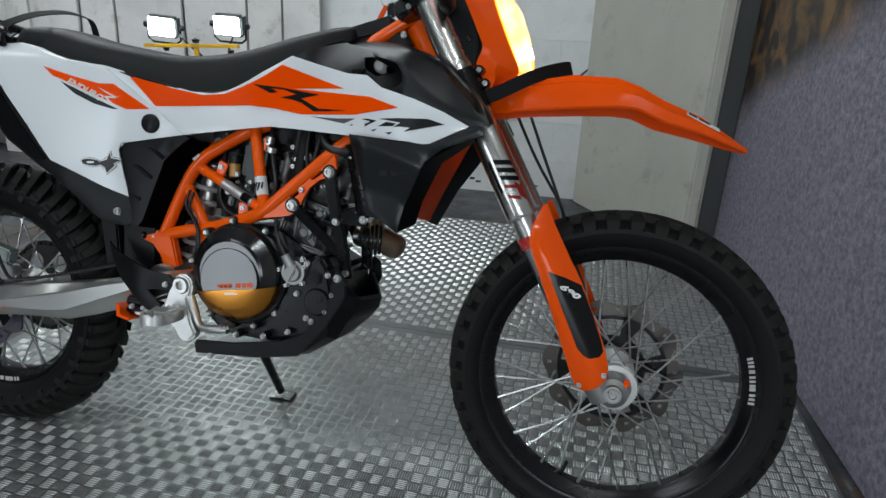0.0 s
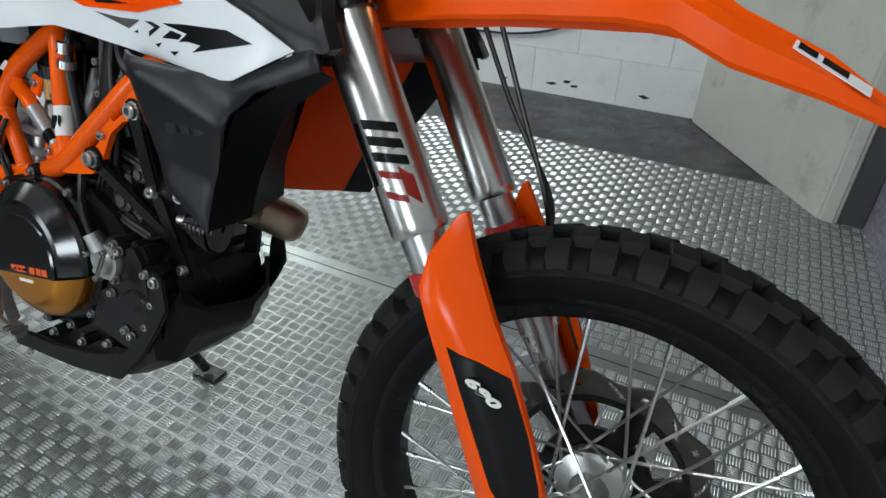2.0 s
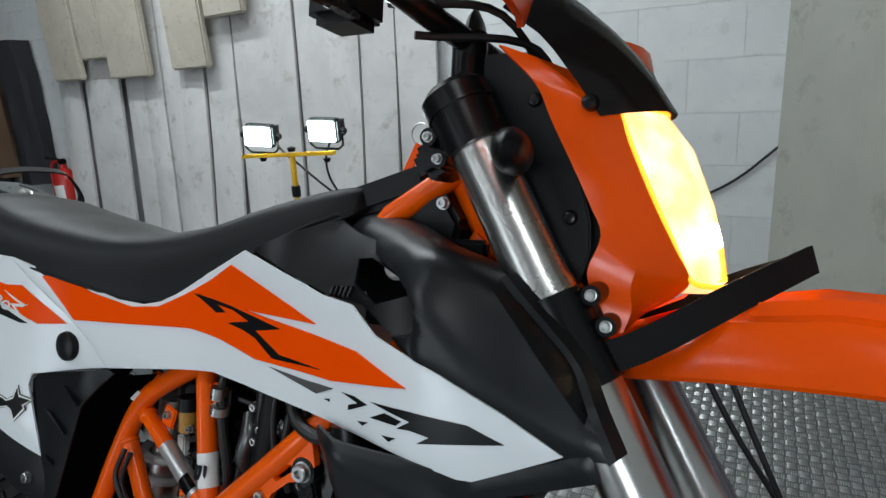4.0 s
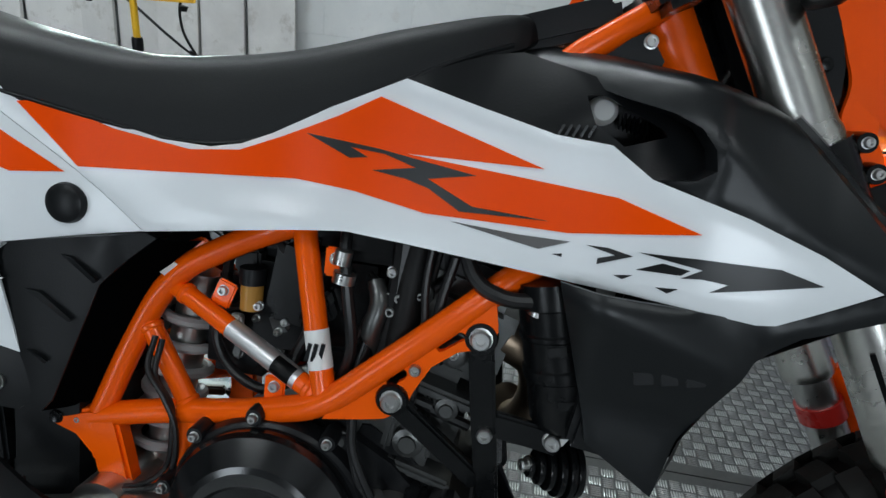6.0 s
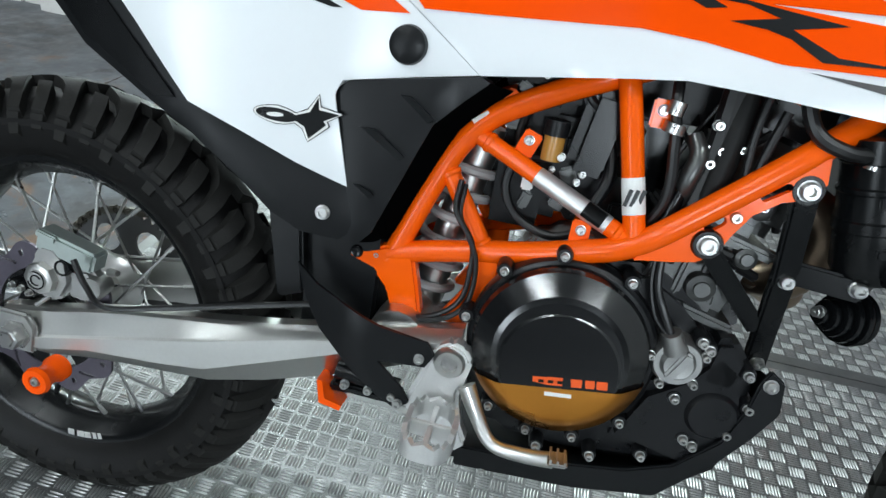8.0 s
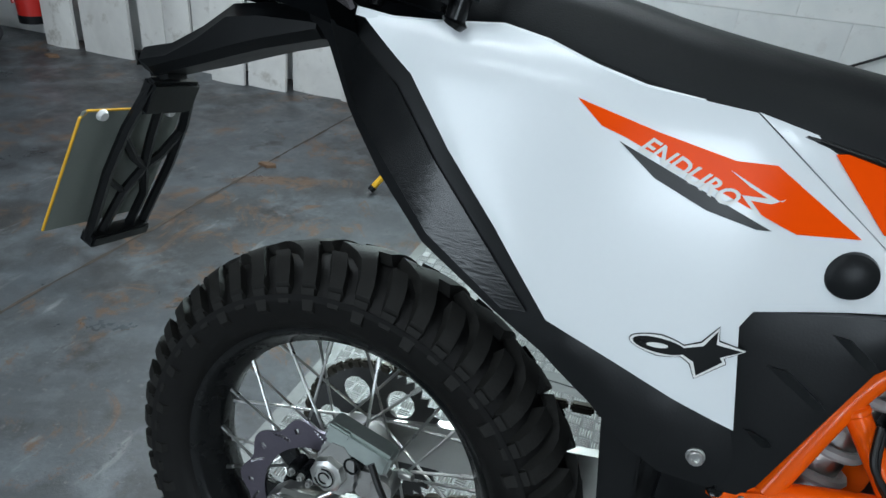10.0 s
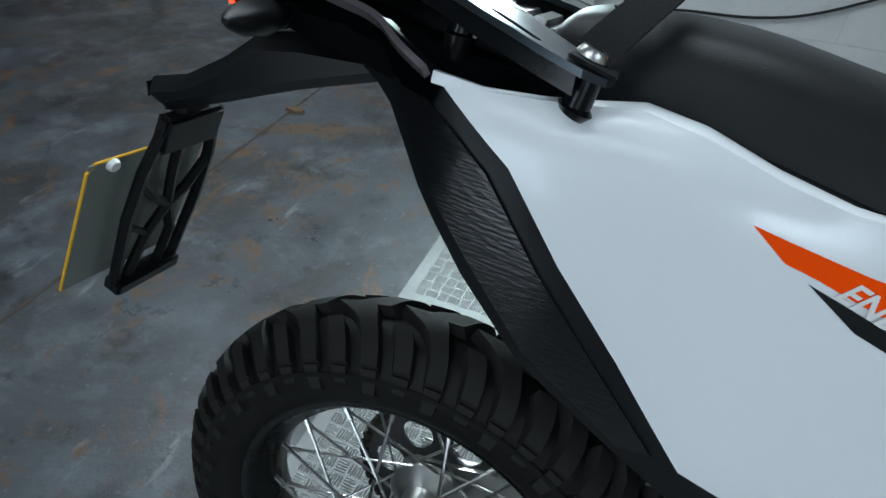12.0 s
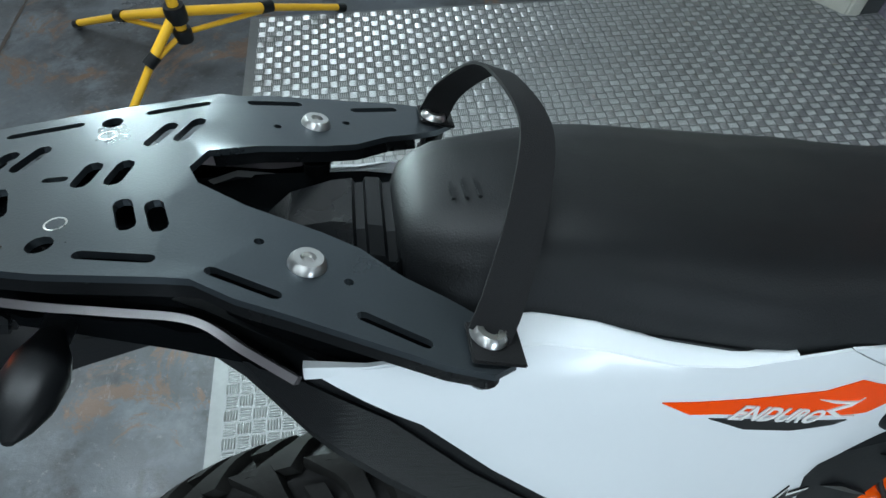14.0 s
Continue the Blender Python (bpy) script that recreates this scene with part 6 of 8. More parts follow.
FRONT, REAR = (1.505, 0.0, 0.361), (-0.01, 0.0, 0.338)
fb = []
N = 44
for k in range(N):
    p, st = 2 * math.pi * k / N, 2 * math.pi / N
    for g in (1, -1):
        o = 0.5 * st if g < 0 else 0
        fb.append(([(g * s, p + o + sk * st, p + o + (sk + w) * st) for s, sk, w in ((0.60, 0.02, 0.66), (0.85, 0.0, 0.7), (1.0, 0.0, 0.7), (1.22, 0.06, 0.6))], 0.0135))
        fb.append(([(g * s, p + o + (0.45 + sk) * st, p + o + (0.45 + sk + 0.72) * st) for s, sk in ((0.06, 0.12), (0.28, 0.04), (0.52, 0.0))], 0.0135))
front_wheel, front_rim = wheel("front_wheel", "black spoked front wheel with a silver hub", FRONT, 0.348, 0.276, 0.246, 0.047, 0.034, 0.055, 0.024, fb)
rb = []
N = 50
jig = random.Random(8)
for k in range(N):
    p, st = 2 * math.pi * k / N, 2 * math.pi / N
    for g in (1, -1):
        o = (0.5 * st if g < 0 else 0) + jig.uniform(-0.02, 0.02) * st
        long = k % 2
        rows = []
        for s in ((-0.06, 0.14, 0.3, 0.45, 0.62, 0.8, 0.97) if long else (0.4, 0.5, 0.64, 0.8, 0.97)):
            cz = p + o + 0.85 * st * max(0.0, 1 - s) ** 1.5
            w = 0.66 if s > 0.4 else 0.66 + 2.1 * (0.4 - max(s, 0.0))
            rows.append((g * s, cz - (w - 0.66) * 0.35 * st, cz + (w - (w - 0.66) * 0.35) * st))
        rb.append((rows if g > 0 else rows, 0.0165))
        # shoulder block cut off by a groove, every other one longer
        rb.append(([(g * s, p + o + q * st, p + o + (0.66 - q) * st) for s, q in ((1.03, 0.0), (1.15, 0.02), (1.36 if long else 1.26, 0.06))], 0.014))
rear_wheel, rear_rim = wheel("rear_wheel", "black spoked rear wheel with a silver hub", REAR, 0.337, 0.231, 0.201, 0.066, 0.04, 0.075, 0.042, rb, deep=0.0155)

fd = part("front_brake_disc", wave_disc(FRONT, 0.062, 0.116, 0.15, 10, 0.0045), FRONT_DISC, front_wheel, "scalloped steel brake disc")
part("disc_carrier", wave_disc(FRONT, 0.06, 0.116, 0.15, 10, 0.006, True), BLACK_SATIN, fd, "black disc carrier")
rd = part("rear_brake_disc", wave_disc(REAR, -0.078, 0.085, 0.118, 10, 0.0045), DISC, rear_wheel, "scalloped dark steel brake disc")
part("disc_carrier", wave_disc(REAR, -0.076, 0.085, 0.118, 10, 0.006, True), BLACK_SATIN, rd, "black disc carrier")
# toothed ring on the front hub
b = bmesh.new()
teeth = []
for k in range(96):
    a = 2 * math.pi * k / 96
    q = 0.047 if k % 2 else 0.0435
    teeth.append((FRONT[0] + q * math.cos(a), FRONT[2] + q * math.sin(a)))
part("sensor_ring", holed(b, teeth, [circle(FRONT[0], FRONT[2], 0.034, 30)], -0.07, -0.066), ALU, front_wheel)
# pale lettering on the rims stands as plain bars
def rim_bars(parent, c, r, y, a0, widths, mat=None):
    a = a0
    for k, w in enumerate(widths):
        b = bmesh.new()
        n = 4
        secs = [[(c[0] + q * math.cos(a + w * i / n), y, c[2] + q * math.sin(a + w * i / n)) for q in (r - 0.006, r + 0.005)] for i in range(n + 1)]
        loft(b, secs, caps=False, closed=False)
        bmesh.ops.solidify(b, geom=b.faces[:], thickness=0.0006)
        part("rim_mark", b, PAPER, parent, "white print on the rim")
        a -= w + 0.012


rim_bars(front_rim, FRONT, 0.262, -0.033, 0.33, [0.018, 0.018, 0.02, 0.0, 0.028, 0.02, 0.02, 0.02, 0.03, 0.02, 0.02, 0.02])
rim_bars(rear_rim, REAR, 0.22, -0.047, -1.35, [0.03, 0.03, 0.012, 0.05, 0.06, 0.05])
# front caliper on the far fork, with its orange-red hanger
b = bmesh.new()
box(b, (1.408, 0.082, 0.452), (0.05, 0.04, 0.09), pose(0, 0, 0, 0, -30, 0), bevel=0.012)
part("front_caliper", b, ALU_CAST, bike, "cast front brake caliper")

# rear caliper in two halves, with a round cap, pins and a bleed screw
b = slab(bmesh.new(), [(0.0, 0.405), (0.004, 0.45), (0.02, 0.475), (0.042, 0.474), (0.06, 0.455), (0.064, 0.425), (0.05, 0.4), (0.025, 0.392)], -0.118, -0.094, 0.006)
cal = part("rear_caliper", b, ALU_CAST, bike, "cast silver rear brake caliper")
part("caliper_half", slab(bmesh.new(), [(0.04, 0.42), (0.05, 0.445), (0.085, 0.45), (0.105, 0.43), (0.098, 0.405), (0.06, 0.398)], -0.112, -0.088, 0.006), ALU_CAST, cal)
b = bmesh.new()
box(b, (0.055, -0.102, 0.47), (0.085, 0.03, 0.03), pose(0, 0, 0, 0, 14, 0), bevel=0.004)
box(b, (0.03, -0.104, 0.486), (0.03, 0.03, 0.01), pose(0, 0, 0, 0, 14, 0), bevel=0.002)
part("caliper_bridge", b, surf("pale_anodised_casting", (0.42, 0.47, 0.45), 0.5, 0.9, var=0.15, bump=0.2), cal)
part("piston_cap", lathe(bmesh.new(), [(0, -0.131), (0.012, -0.131), (0.0135, -0.129), (0.017, -0.129), (0.0215, -0.127), (0.0225, -0.122), (0.0225, -0.11)], c=(0.024, 0, 0.428), seg=8), ALU, cal, "round pale piston cap")
for k in range(2):
    part("cap_ring", tube(bmesh.new(), [(0.024 + (0.007 + 0.005 * k) * math.cos(a), -0.1315, 0.428 + (0.007 + 0.005 * k) * math.sin(a)) for a in np.linspace(0.4 + 3 * k, 5.2 + 3 * k, 18)], 0.0011, 6), BLACK_SATIN, cal)
part("bore_cap", lathe(bmesh.new(), [(0, -0.115), (0.007, -0.113), (0.0085, -0.119), (0.011, -0.119), (0.012, -0.11), (0.012, -0.1)], c=(0.052, 0, 0.447), seg=16), BLACK_SATIN, cal)
part("bore_cap", lathe(bmesh.new(), [(0, -0.112), (0.014, -0.114), (0.016, -0.11), (0.016, -0.09)], c=(0.09, 0, 0.425), seg=18), ALU_CAST, cal)
part("bleed_screw", tube(bmesh.new(), [(0.108, -0.1, 0.448), (0.124, -0.106, 0.452)], [0.006, 0.004], 10), STEEL, cal)
for c in ((-0.03, 0.402), (-0.016, 0.4), (-0.004, 0.396)):
    part("carrier_boss", lathe(bmesh.new(), [(0, -0.112), (0.006, -0.112), (0.0085, -0.108), (0.0085, -0.085)], c=(c[0], 0, c[1]), seg=14), BLACK_SATIN, cal)
    screw(cal, (c[0], -0.112, c[1]), 0.005)
part("pad_pin", tube(bmesh.new(), [(0.03, -0.116, 0.4), (0.012, -0.12, 0.385)], 0.003, 8), STEEL, cal)
part("brake_line", tube(bmesh.new(), [(0.08, -0.13, 0.47), (0.1, -0.135, 0.44), (0.12, -0.125, 0.41), (0.2, -0.115, 0.425), (0.32, -0.11, 0.457), (0.42, -0.11, 0.485)], 0.004, 8, 6), HOSE, bike)

# sprocket and chain on the far side
b = bmesh.new()
outer = []
for k in range(45 * 4):
    a = 2 * math.pi * k / 180
    q = 0.116 + 0.006 * math.cos(45 * a)
    outer.append((REAR[0] + q * math.cos(a), REAR[2] + q * math.sin(a)))
holes = [circle(REAR[0], REAR[2], 0.03, 20)] + [circle(REAR[0] + 0.075 * math.cos(a), REAR[2] + 0.075 * math.sin(a), 0.024, 12) for a in [2 * math.pi * k / 6 for k in range(6)]]
part("sprocket", holed(b, outer, holes, 0.095, 0.1), surf("dark_steel", (0.08, 0.08, 0.08), 0.45, 0.9, bump=0.1), rear_wheel, "dark steel rear sprocket")
b = bmesh.new()
path = [(REAR[0] + 0.119 * math.cos(a), REAR[2] + 0.119 * math.sin(a)) for a in np.linspace(1.45, 4.9, 26)]
path = [(0.62 - 0.035 * k, 0.53 - 0.004 * k) for k in range(17)] + path + [(0.02 + 0.035 * k, 0.225 + 0.0135 * k) for k in range(17)]
for k, ((x, z), (x2, z2)) in enumerate(zip(path, path[1:])):
    L = math.hypot(x2 - x, z2 - z)
    box(b, ((x + x2) / 2, 0.0975, (z + z2) / 2), (L * 0.92, 0.016 if k % 2 else 0.012, 0.013), pose(0, 0, 0, 0, -math.degrees(math.atan2(z2 - z, x2 - x)), 0), bevel=0.003)
part("drive_chain", b, surf("oiled_chain", (0.05, 0.045, 0.035), 0.5, 0.8, var=0.4, bump=0.1), bike, "oily dark drive chain")

# ---- frame, engine, swingarm ----
def bar(bm, p, q, w, thick):
    """A flat bar from p to q, its broad side towards -y."""
    p, q = Vector(p), Vector(q)
    d = (q - p).normalized()
    n = Vector((0, 1, 0)).cross(d).normalized() * w
    t = d.cross(n).normalized() * thick / 2
    b = bmesh.new()
    loft(b, [[e + n + t, e + n - t, e - n - t, e - n + t] for e in (p - d * w * 0.7, q + d * w * 0.7)])
    bmesh.ops.bevel(b, geom=b.edges[:], offset=min(0.003, thick * 0.3), segments=2, affect="EDGES", clamp_overlap=True)
    join(bm, b)
    return bm


for s in (1, -1):
    def at(x, y, z):
        return (x, y * s, z)
    b = bmesh.new()
    tube(b, [at(0.472, -0.063, 0.54), at(0.484, -0.06, 0.572), at(0.502, -0.055, 0.623), at(0.519, -0.05, 0.667), at(0.531, -0.048, 0.692), at(0.547, -0.047, 0.716), at(0.568, -0.048, 0.738), at(0.598, -0.05, 0.757),
             at(0.63, -0.053, 0.775), at(0.66, -0.057, 0.79), at(0.69, -0.058, 0.804), at(0.74, -0.05, 0.826)], 0.0138, 16, 3)
    tube(b, [at(0.47, -0.063, 0.549), at(0.53, -0.064, 0.565), at(0.586, -0.067, 0.578), at(0.64, -0.079, 0.593), at(0.7, -0.094, 0.614), at(0.728, -0.101, 0.625), at(0.746, -0.104, 0.635), at(0.764, -0.106, 0.648), at(0.79, -0.107, 0.672),
             at(0.84, -0.106, 0.718), at(0.889, -0.103, 0.764), at(0.924, -0.095, 0.796), at(0.96, -0.075, 0.825)], 0.0138, 16, 3)
    tube(b, [at(0.524, -0.05, 0.668), at(0.54, -0.053, 0.645), at(0.57, -0.06, 0.603), at(0.586, -0.064, 0.58)], 0.0116, 14, 3)
    tube(b, [at(0.694, -0.06, 0.83), at(0.703, -0.072, 0.803), at(0.72, -0.085, 0.742), at(0.747, -0.102, 0.642)], 0.0122, 14, 3)
    tube(b, [at(0.554, -0.047, 0.712), at(0.744, -0.101, 0.638)], 0.0108, 14)
    frame_ob = part("trellis_frame", b, ORANGE_FRAME, bike, "glossy orange welded tube frame")
    for p, q, r in (((0.554, -0.047, 0.712), (0.744, -0.101, 0.638), 0.0108), ((0.524, -0.05, 0.668), (0.586, -0.064, 0.58), 0.0116)):
        p, q = Vector(at(*p)), Vector(at(*q))
        for u in (0.075, 0.925):
            e = p.lerp(q, u)
            d = (q - p).normalized() * 0.004
            part("weld_bead", tube(bmesh.new(), [e - d, e - d * 0.5, e + d * 0.5, e + d], [r, r + 0.0016, r + 0.0016, r], 16), ORANGE_FRAME, frame_ob)
    for outline in ([(0.419, 0.546), (0.446, 0.553), (0.47, 0.562), (0.5, 0.562), (0.506, 0.547), (0.512, 0.526), (0.525, 0.476), (0.486, 0.468), (0.476, 0.503), (0.454, 0.526), (0.422, 0.536)],
                    [(0.574, 0.572), (0.609, 0.58), (0.612, 0.545), (0.607, 0.514), (0.575, 0.475), (0.544, 0.479), (0.57, 0.522), (0.576, 0.546)]):
        part("frame_plate", slab(bmesh.new(), outline, -0.076 * s, -0.052 * s, 0.004), ORANGE_FRAME, frame_ob)
    # triangular gusset behind the bend, under the bodywork
    part("frame_plate", slab(bmesh.new(), [(0.55, 0.733), (0.56, 0.762), (0.582, 0.772), (0.596, 0.764), (0.585, 0.752)], -0.05 * s, -0.044 * s, 0.002), ORANGE_FRAME, frame_ob)
    b = bmesh.new()
    MOUNT = [(0.75, 0.622), (0.79, 0.629), (0.812, 0.634), (0.83, 0.646), (0.838, 0.668), (0.852, 0.695), (0.875, 0.714), (0.9, 0.722), (0.91, 0.74), (0.905, 0.766), (0.88, 0.752), (0.8, 0.682), (0.765, 0.65)]
    holed(b, MOUNT, [slot(0.815, 0.675, 0.824, 0.683, 0.006), slot(0.858, 0.716, 0.876, 0.73, 0.0045)], -0.113 * s, -0.104 * s)
    mp = part("mount_plate", b, ORANGE_FRAME, frame_ob)
    for x, y, z, r in ((0.818, -0.122, 0.656, 0.0115), (0.895, -0.118, 0.731, 0.0115)):
        b = lathe(bmesh.new(), [(0.0, s * (y + 0.004)), (r + 0.0035, s * (y + 0.004)), (r + 0.005, s * (y + 0.007)), (r + 0.005, s * (y + 0.02))], c=(x, 0, z), seg=20)
        part("mount_bush", b, BLACK_SATIN, frame_ob)
        screw(frame_ob, (x, (y + 0.004) * s, z), r, 0.008, (0, -s, 0))
    screw(frame_ob, (0.837, -0.112 * s, 0.69), 0.007, 0.007, (0, -s, 0))
    part("lug_hole", lathe(bmesh.new(), [(0, -0.0775 * s), (0.0045, -0.0775 * s), (0.007, -0.0785 * s), (0.0085, -0.076 * s)], c=(0.432, 0, 0.546), seg=16), BLACK_SATIN, frame_ob)
    screw(frame_ob, (0.457, -0.074 * s, 0.546), 0.004, 0.003, (0, -s, 0))
    for x, y, z, a in ((0.612, -0.052, 0.714, 20), (0.69, -0.088, 0.632, 0), (0.742, -0.085, 0.776, 0)):
        b = bmesh.new()
        box(b, (x, y * s, z), (0.022, 0.005, 0.03), pose(0, 0, 0, 0, a, 0), bevel=0.002)
        tab = part("frame_tab", b, ORANGE_FRAME, frame_ob)
        screw(tab, (x, (y - 0.002) * s, z + 0.004), 0.0065, 0.006, (0, -s, 0))
    if s == 1:
        a, c = Vector((0.554, -0.047, 0.712)), Vector((0.744, -0.101, 0.638))
        st = part("silver_sticker", tube(bmesh.new(), [a.lerp(c, 0.4), a.lerp(c, 0.86)], 0.0113, 18, caps=False), LABEL_FOIL, frame_ob, "silver sticker with a dark print")
        # printed panel on the outer half of the tube only
        d = (c - a).normalized()
        up = Vector((0, -1, 0)).cross(d).normalized()
        out = d.cross(up).normalized()
        if out.y > 0:
            out = -out
        rows = []
        for k in range(9):
            ang = radians(-35 + 110 * k / 8)
            off = (out * math.cos(ang) + up * math.sin(ang)) * 0.0116
            rows.append([a.lerp(c, 0.71) + off, a.lerp(c, 0.83) + off])
        bp2 = loft(bmesh.new(), rows, caps=False, closed=False)
        bmesh.ops.solidify(bp2, geom=bp2.faces[:], thickness=0.0003)
        part("sticker_print", bp2, BLACK_DECAL, st)
        a, c = Vector((0.72, -0.085, 0.742)), Vector((0.747, -0.102, 0.642))
        st = part("white_sticker", tube(bmesh.new(), [a.lerp(c, 0.36), a.lerp(c, 0.74)], 0.0126, 18, caps=False), PAPER, frame_ob, "white sticker with dark marks")
        for k in range(3):
            b = bmesh.new()
            q = a.lerp(c, 0.56)
            box(b, (q.x - 0.0072 + 0.0068 * k, q.y - (0.0116, 0.0128, 0.0116)[k], q.z + 0.001 * k), (0.0042, 0.0012, 0.019), pose(0, 0, 0, 0, 10, 0))
            part("sticker_mark", b, BLACK_DECAL, st)
        b = bmesh.new()
        box(b, (0.5535, -0.0598, 0.7335), (0.021, 0.0012, 0.009), pose(0, 0, 0, 0, -40, 0) @ pose(0, 0, 0, 35, 0, 0))
        part("white_sticker", b, PAPER, frame_ob, "small white type sticker")

# black struts ahead of the engine
for s in (1, -1):
    for p, q, w in (((0.819, -0.11, 0.653), (0.906, -0.075, 0.566), 0.0105), ((0.895, -0.108, 0.73), (0.91, -0.096, 0.632), 0.0125), ((0.91, -0.094, 0.634), (0.927, -0.062, 0.515), 0.0125)):
        part("engine_strut", bar(bmesh.new(), (p[0], p[1] * s, p[2]), (q[0], q[1] * s, q[2]), w, 0.014), BLACK_SATIN, bike)
    screw(bike, (0.911, -0.102 * s, 0.631), 0.009, 0.008, (0, -s, 0))
    screw(bike, (0.927, -0.071 * s, 0.518), 0.0085, 0.008, (0, -s, 0))

CASE = [(0.595, 0.43), (0.6, 0.5), (0.622, 0.565), (0.66, 0.597), (0.74, 0.606), (0.78, 0.612), (0.83, 0.585), (0.868, 0.55), (0.918, 0.525), (0.932, 0.47), (0.93, 0.405), (0.88, 0.362), (0.75, 0.345), (0.645, 0.35), (0.605, 0.385)]
engine = part("engine", slab(bmesh.new(), CASE, -0.092, 0.095, 0.014), ENGINE_BLACK, bike, "black and grey single-cylinder engine")
CC = (0.697, 0, 0.498)
part("clutch_flange", lathe(bmesh.new(), [(0.0, -0.11), (0.106, -0.11), (0.11, -0.107), (0.112, -0.1), (0.112, -0.085)], c=(0.699, 0, 0.494), seg=72), ENGINE_BLACK, engine)
COVER_M = surf("polished_black_casting", (0.006, 0.0064, 0.007), 0.16, var=0.2, fine=300, bump=0.03, spec=0.85, rvar=0.04)
COVER_PROF = [(0.0, -0.1455), (0.07, -0.1455), (0.0765, -0.1435), (0.0985, -0.127), (0.1015, -0.12), (0.1015, -0.1)]
cover = part("clutch_cover", lathe(bmesh.new(), COVER_PROF, c=CC, seg=80), COVER_M, engine, "round black clutch cover", smooth=15)
b = lathe(bmesh.new(), [(0, -0.1485), (0.0655, -0.1485), (0.0685, -0.1465), (0.0685, -0.14)], c=(0.6985, 0, 0.488), seg=64)
bmesh.ops.bisect_plane(b, geom=b.verts[:] + b.edges[:] + b.faces[:], plane_co=(0.697, 0, 0.4665), plane_no=Vector((-0.17, 0, 1)).normalized(), clear_inner=True)
bmesh.ops.transform(b, matrix=Matrix.Translation((0.6985, -0.15, 0.488)) @ pose(0, 0, 0, -3, 0, 0) @ Matrix.Translation((-0.6985, 0.1485, -0.488)), verts=b.verts)
part("cover_disc", b, COVER_M, cover, "black inner disc", smooth=15)
# gold lower segment
b = lathe(bmesh.new(), [(r + (0.0012 if r else 0), y - 0.0042) for r, y in COVER_PROF], c=CC, seg=80)
bmesh.ops.bisect_plane(b, geom=b.verts[:] + b.edges[:] + b.faces[:], plane_co=(0.697, 0, 0.4655), plane_no=Vector((-0.17, 0, 1)).normalized(), clear_outer=True)
part("gold_segment", b, GOLD, cover, "gold anodised lower segment")
ORM = surf("orange_print", (0.8, 0.1, 0.01), 0.4, bump=0.0)
for x, z, w in ((0.69, 0.4735, 0.034), (0.7215, 0.4785, 0.0125), (0.736, 0.481, 0.0105), (0.749, 0.483, 0.012)):
    b = bmesh.new()
    box(b, (x, -0.1504, z), (w, 0.0012, 0.0105), pose(0, 0, 0, 0, -10, 0), bevel=0.0005)
    part("orange_mark", b, ORM, cover, "orange printed mark")
for k in range(3):
    b = bmesh.new()
    box(b, (0.683 + 0.0105 * k, -0.1512, 0.4722 + 0.0018 * k), (0.006, 0.0012, 0.0035), pose(0, 0, 0, 0, -10, 0))
    part("dark_mark", b, BLACK_DECAL, cover)
b = bmesh.new()
box(b, (0.705, -0.1502, 0.459), (0.03, 0.0012, 0.0045), pose(0, 0, 0, 0, -8, 0))
part("white_mark", b, PAPER, cover, "small white print")
for a in (100, 135, 60, 172, 205, 235, 262, 290, 320, 15):
    c = (0.699 + 0.1165 * math.cos(radians(a)), 0, 0.494 + 0.1165 * math.sin(radians(a)))
    b = lathe(bmesh.new(), [(0, -0.112), (0.0085, -0.112), (0.0095, -0.108), (0.0095, -0.085)], c=c, seg=14)
    part("cover_boss", b, ENGINE_BLACK, engine)
    screw(engine, (c[0], -0.112, c[2]), 0.0055, 0.006)
# right case bulge, water pump, starter cover, filter cap
part("case_bulge", slab(bmesh.new(), [(0.77, 0.395), (0.8, 0.47), (0.84, 0.5), (0.87, 0.545), (0.912, 0.52), (0.925, 0.45), (0.92, 0.41), (0.87, 0.375)], -0.112, -0.08, 0.012), ENGINE_BLACK, engine)
pump = part("water_pump", lathe(bmesh.new(), [(0, -0.122), (0.016, -0.124), (0.02, -0.118), (0.026, -0.118), (0.029, -0.112), (0.03, -0.09)], c=(0.828, 0, 0.515), seg=32), ALU_CAST, engine, "cast silver water pump cover")
for k in range(5):
    a = radians(30 + 72 * k)
    screw(pump, (0.828 + 0.031 * math.cos(a), -0.116, 0.515 + 0.031 * math.sin(a)), 0.0055, 0.008)
b = bmesh.new()
box(b, (0.828, -0.122, 0.515), (0.012, 0.012, 0.04), pose(0, 0, 0, 0, 25, 0), bevel=0.003)
part("pump_rib", b, ALU_CAST, pump)
part("pump_neck", tube(bmesh.new(), [(0.822, -0.115, 0.53), (0.81, -0.12, 0.552)], [0.014, 0.011], 16), ALU_CAST, pump)
part("coolant_pipe", tube(bmesh.new(), [(0.81, -0.12, 0.55), (0.795, -0.118, 0.575), (0.783, -0.112, 0.6), (0.779, -0.105, 0.64)], 0.0045, 10, 5), HOSE, engine)
part("oil_filter_cap", lathe(bmesh.new(), [(0, -0.118), (0.026, -0.118), (0.03, -0.113), (0.033, -0.1)], c=(0.884, 0, 0.458), seg=32), ENGINE_BLACK, engine)
part("starter_cover", slab(bmesh.new(), [(0.855, 0.49), (0.86, 0.55), (0.885, 0.556), (0.905, 0.53), (0.9, 0.49)], -0.112, -0.07, 0.008), ENGINE_BLACK, engine)
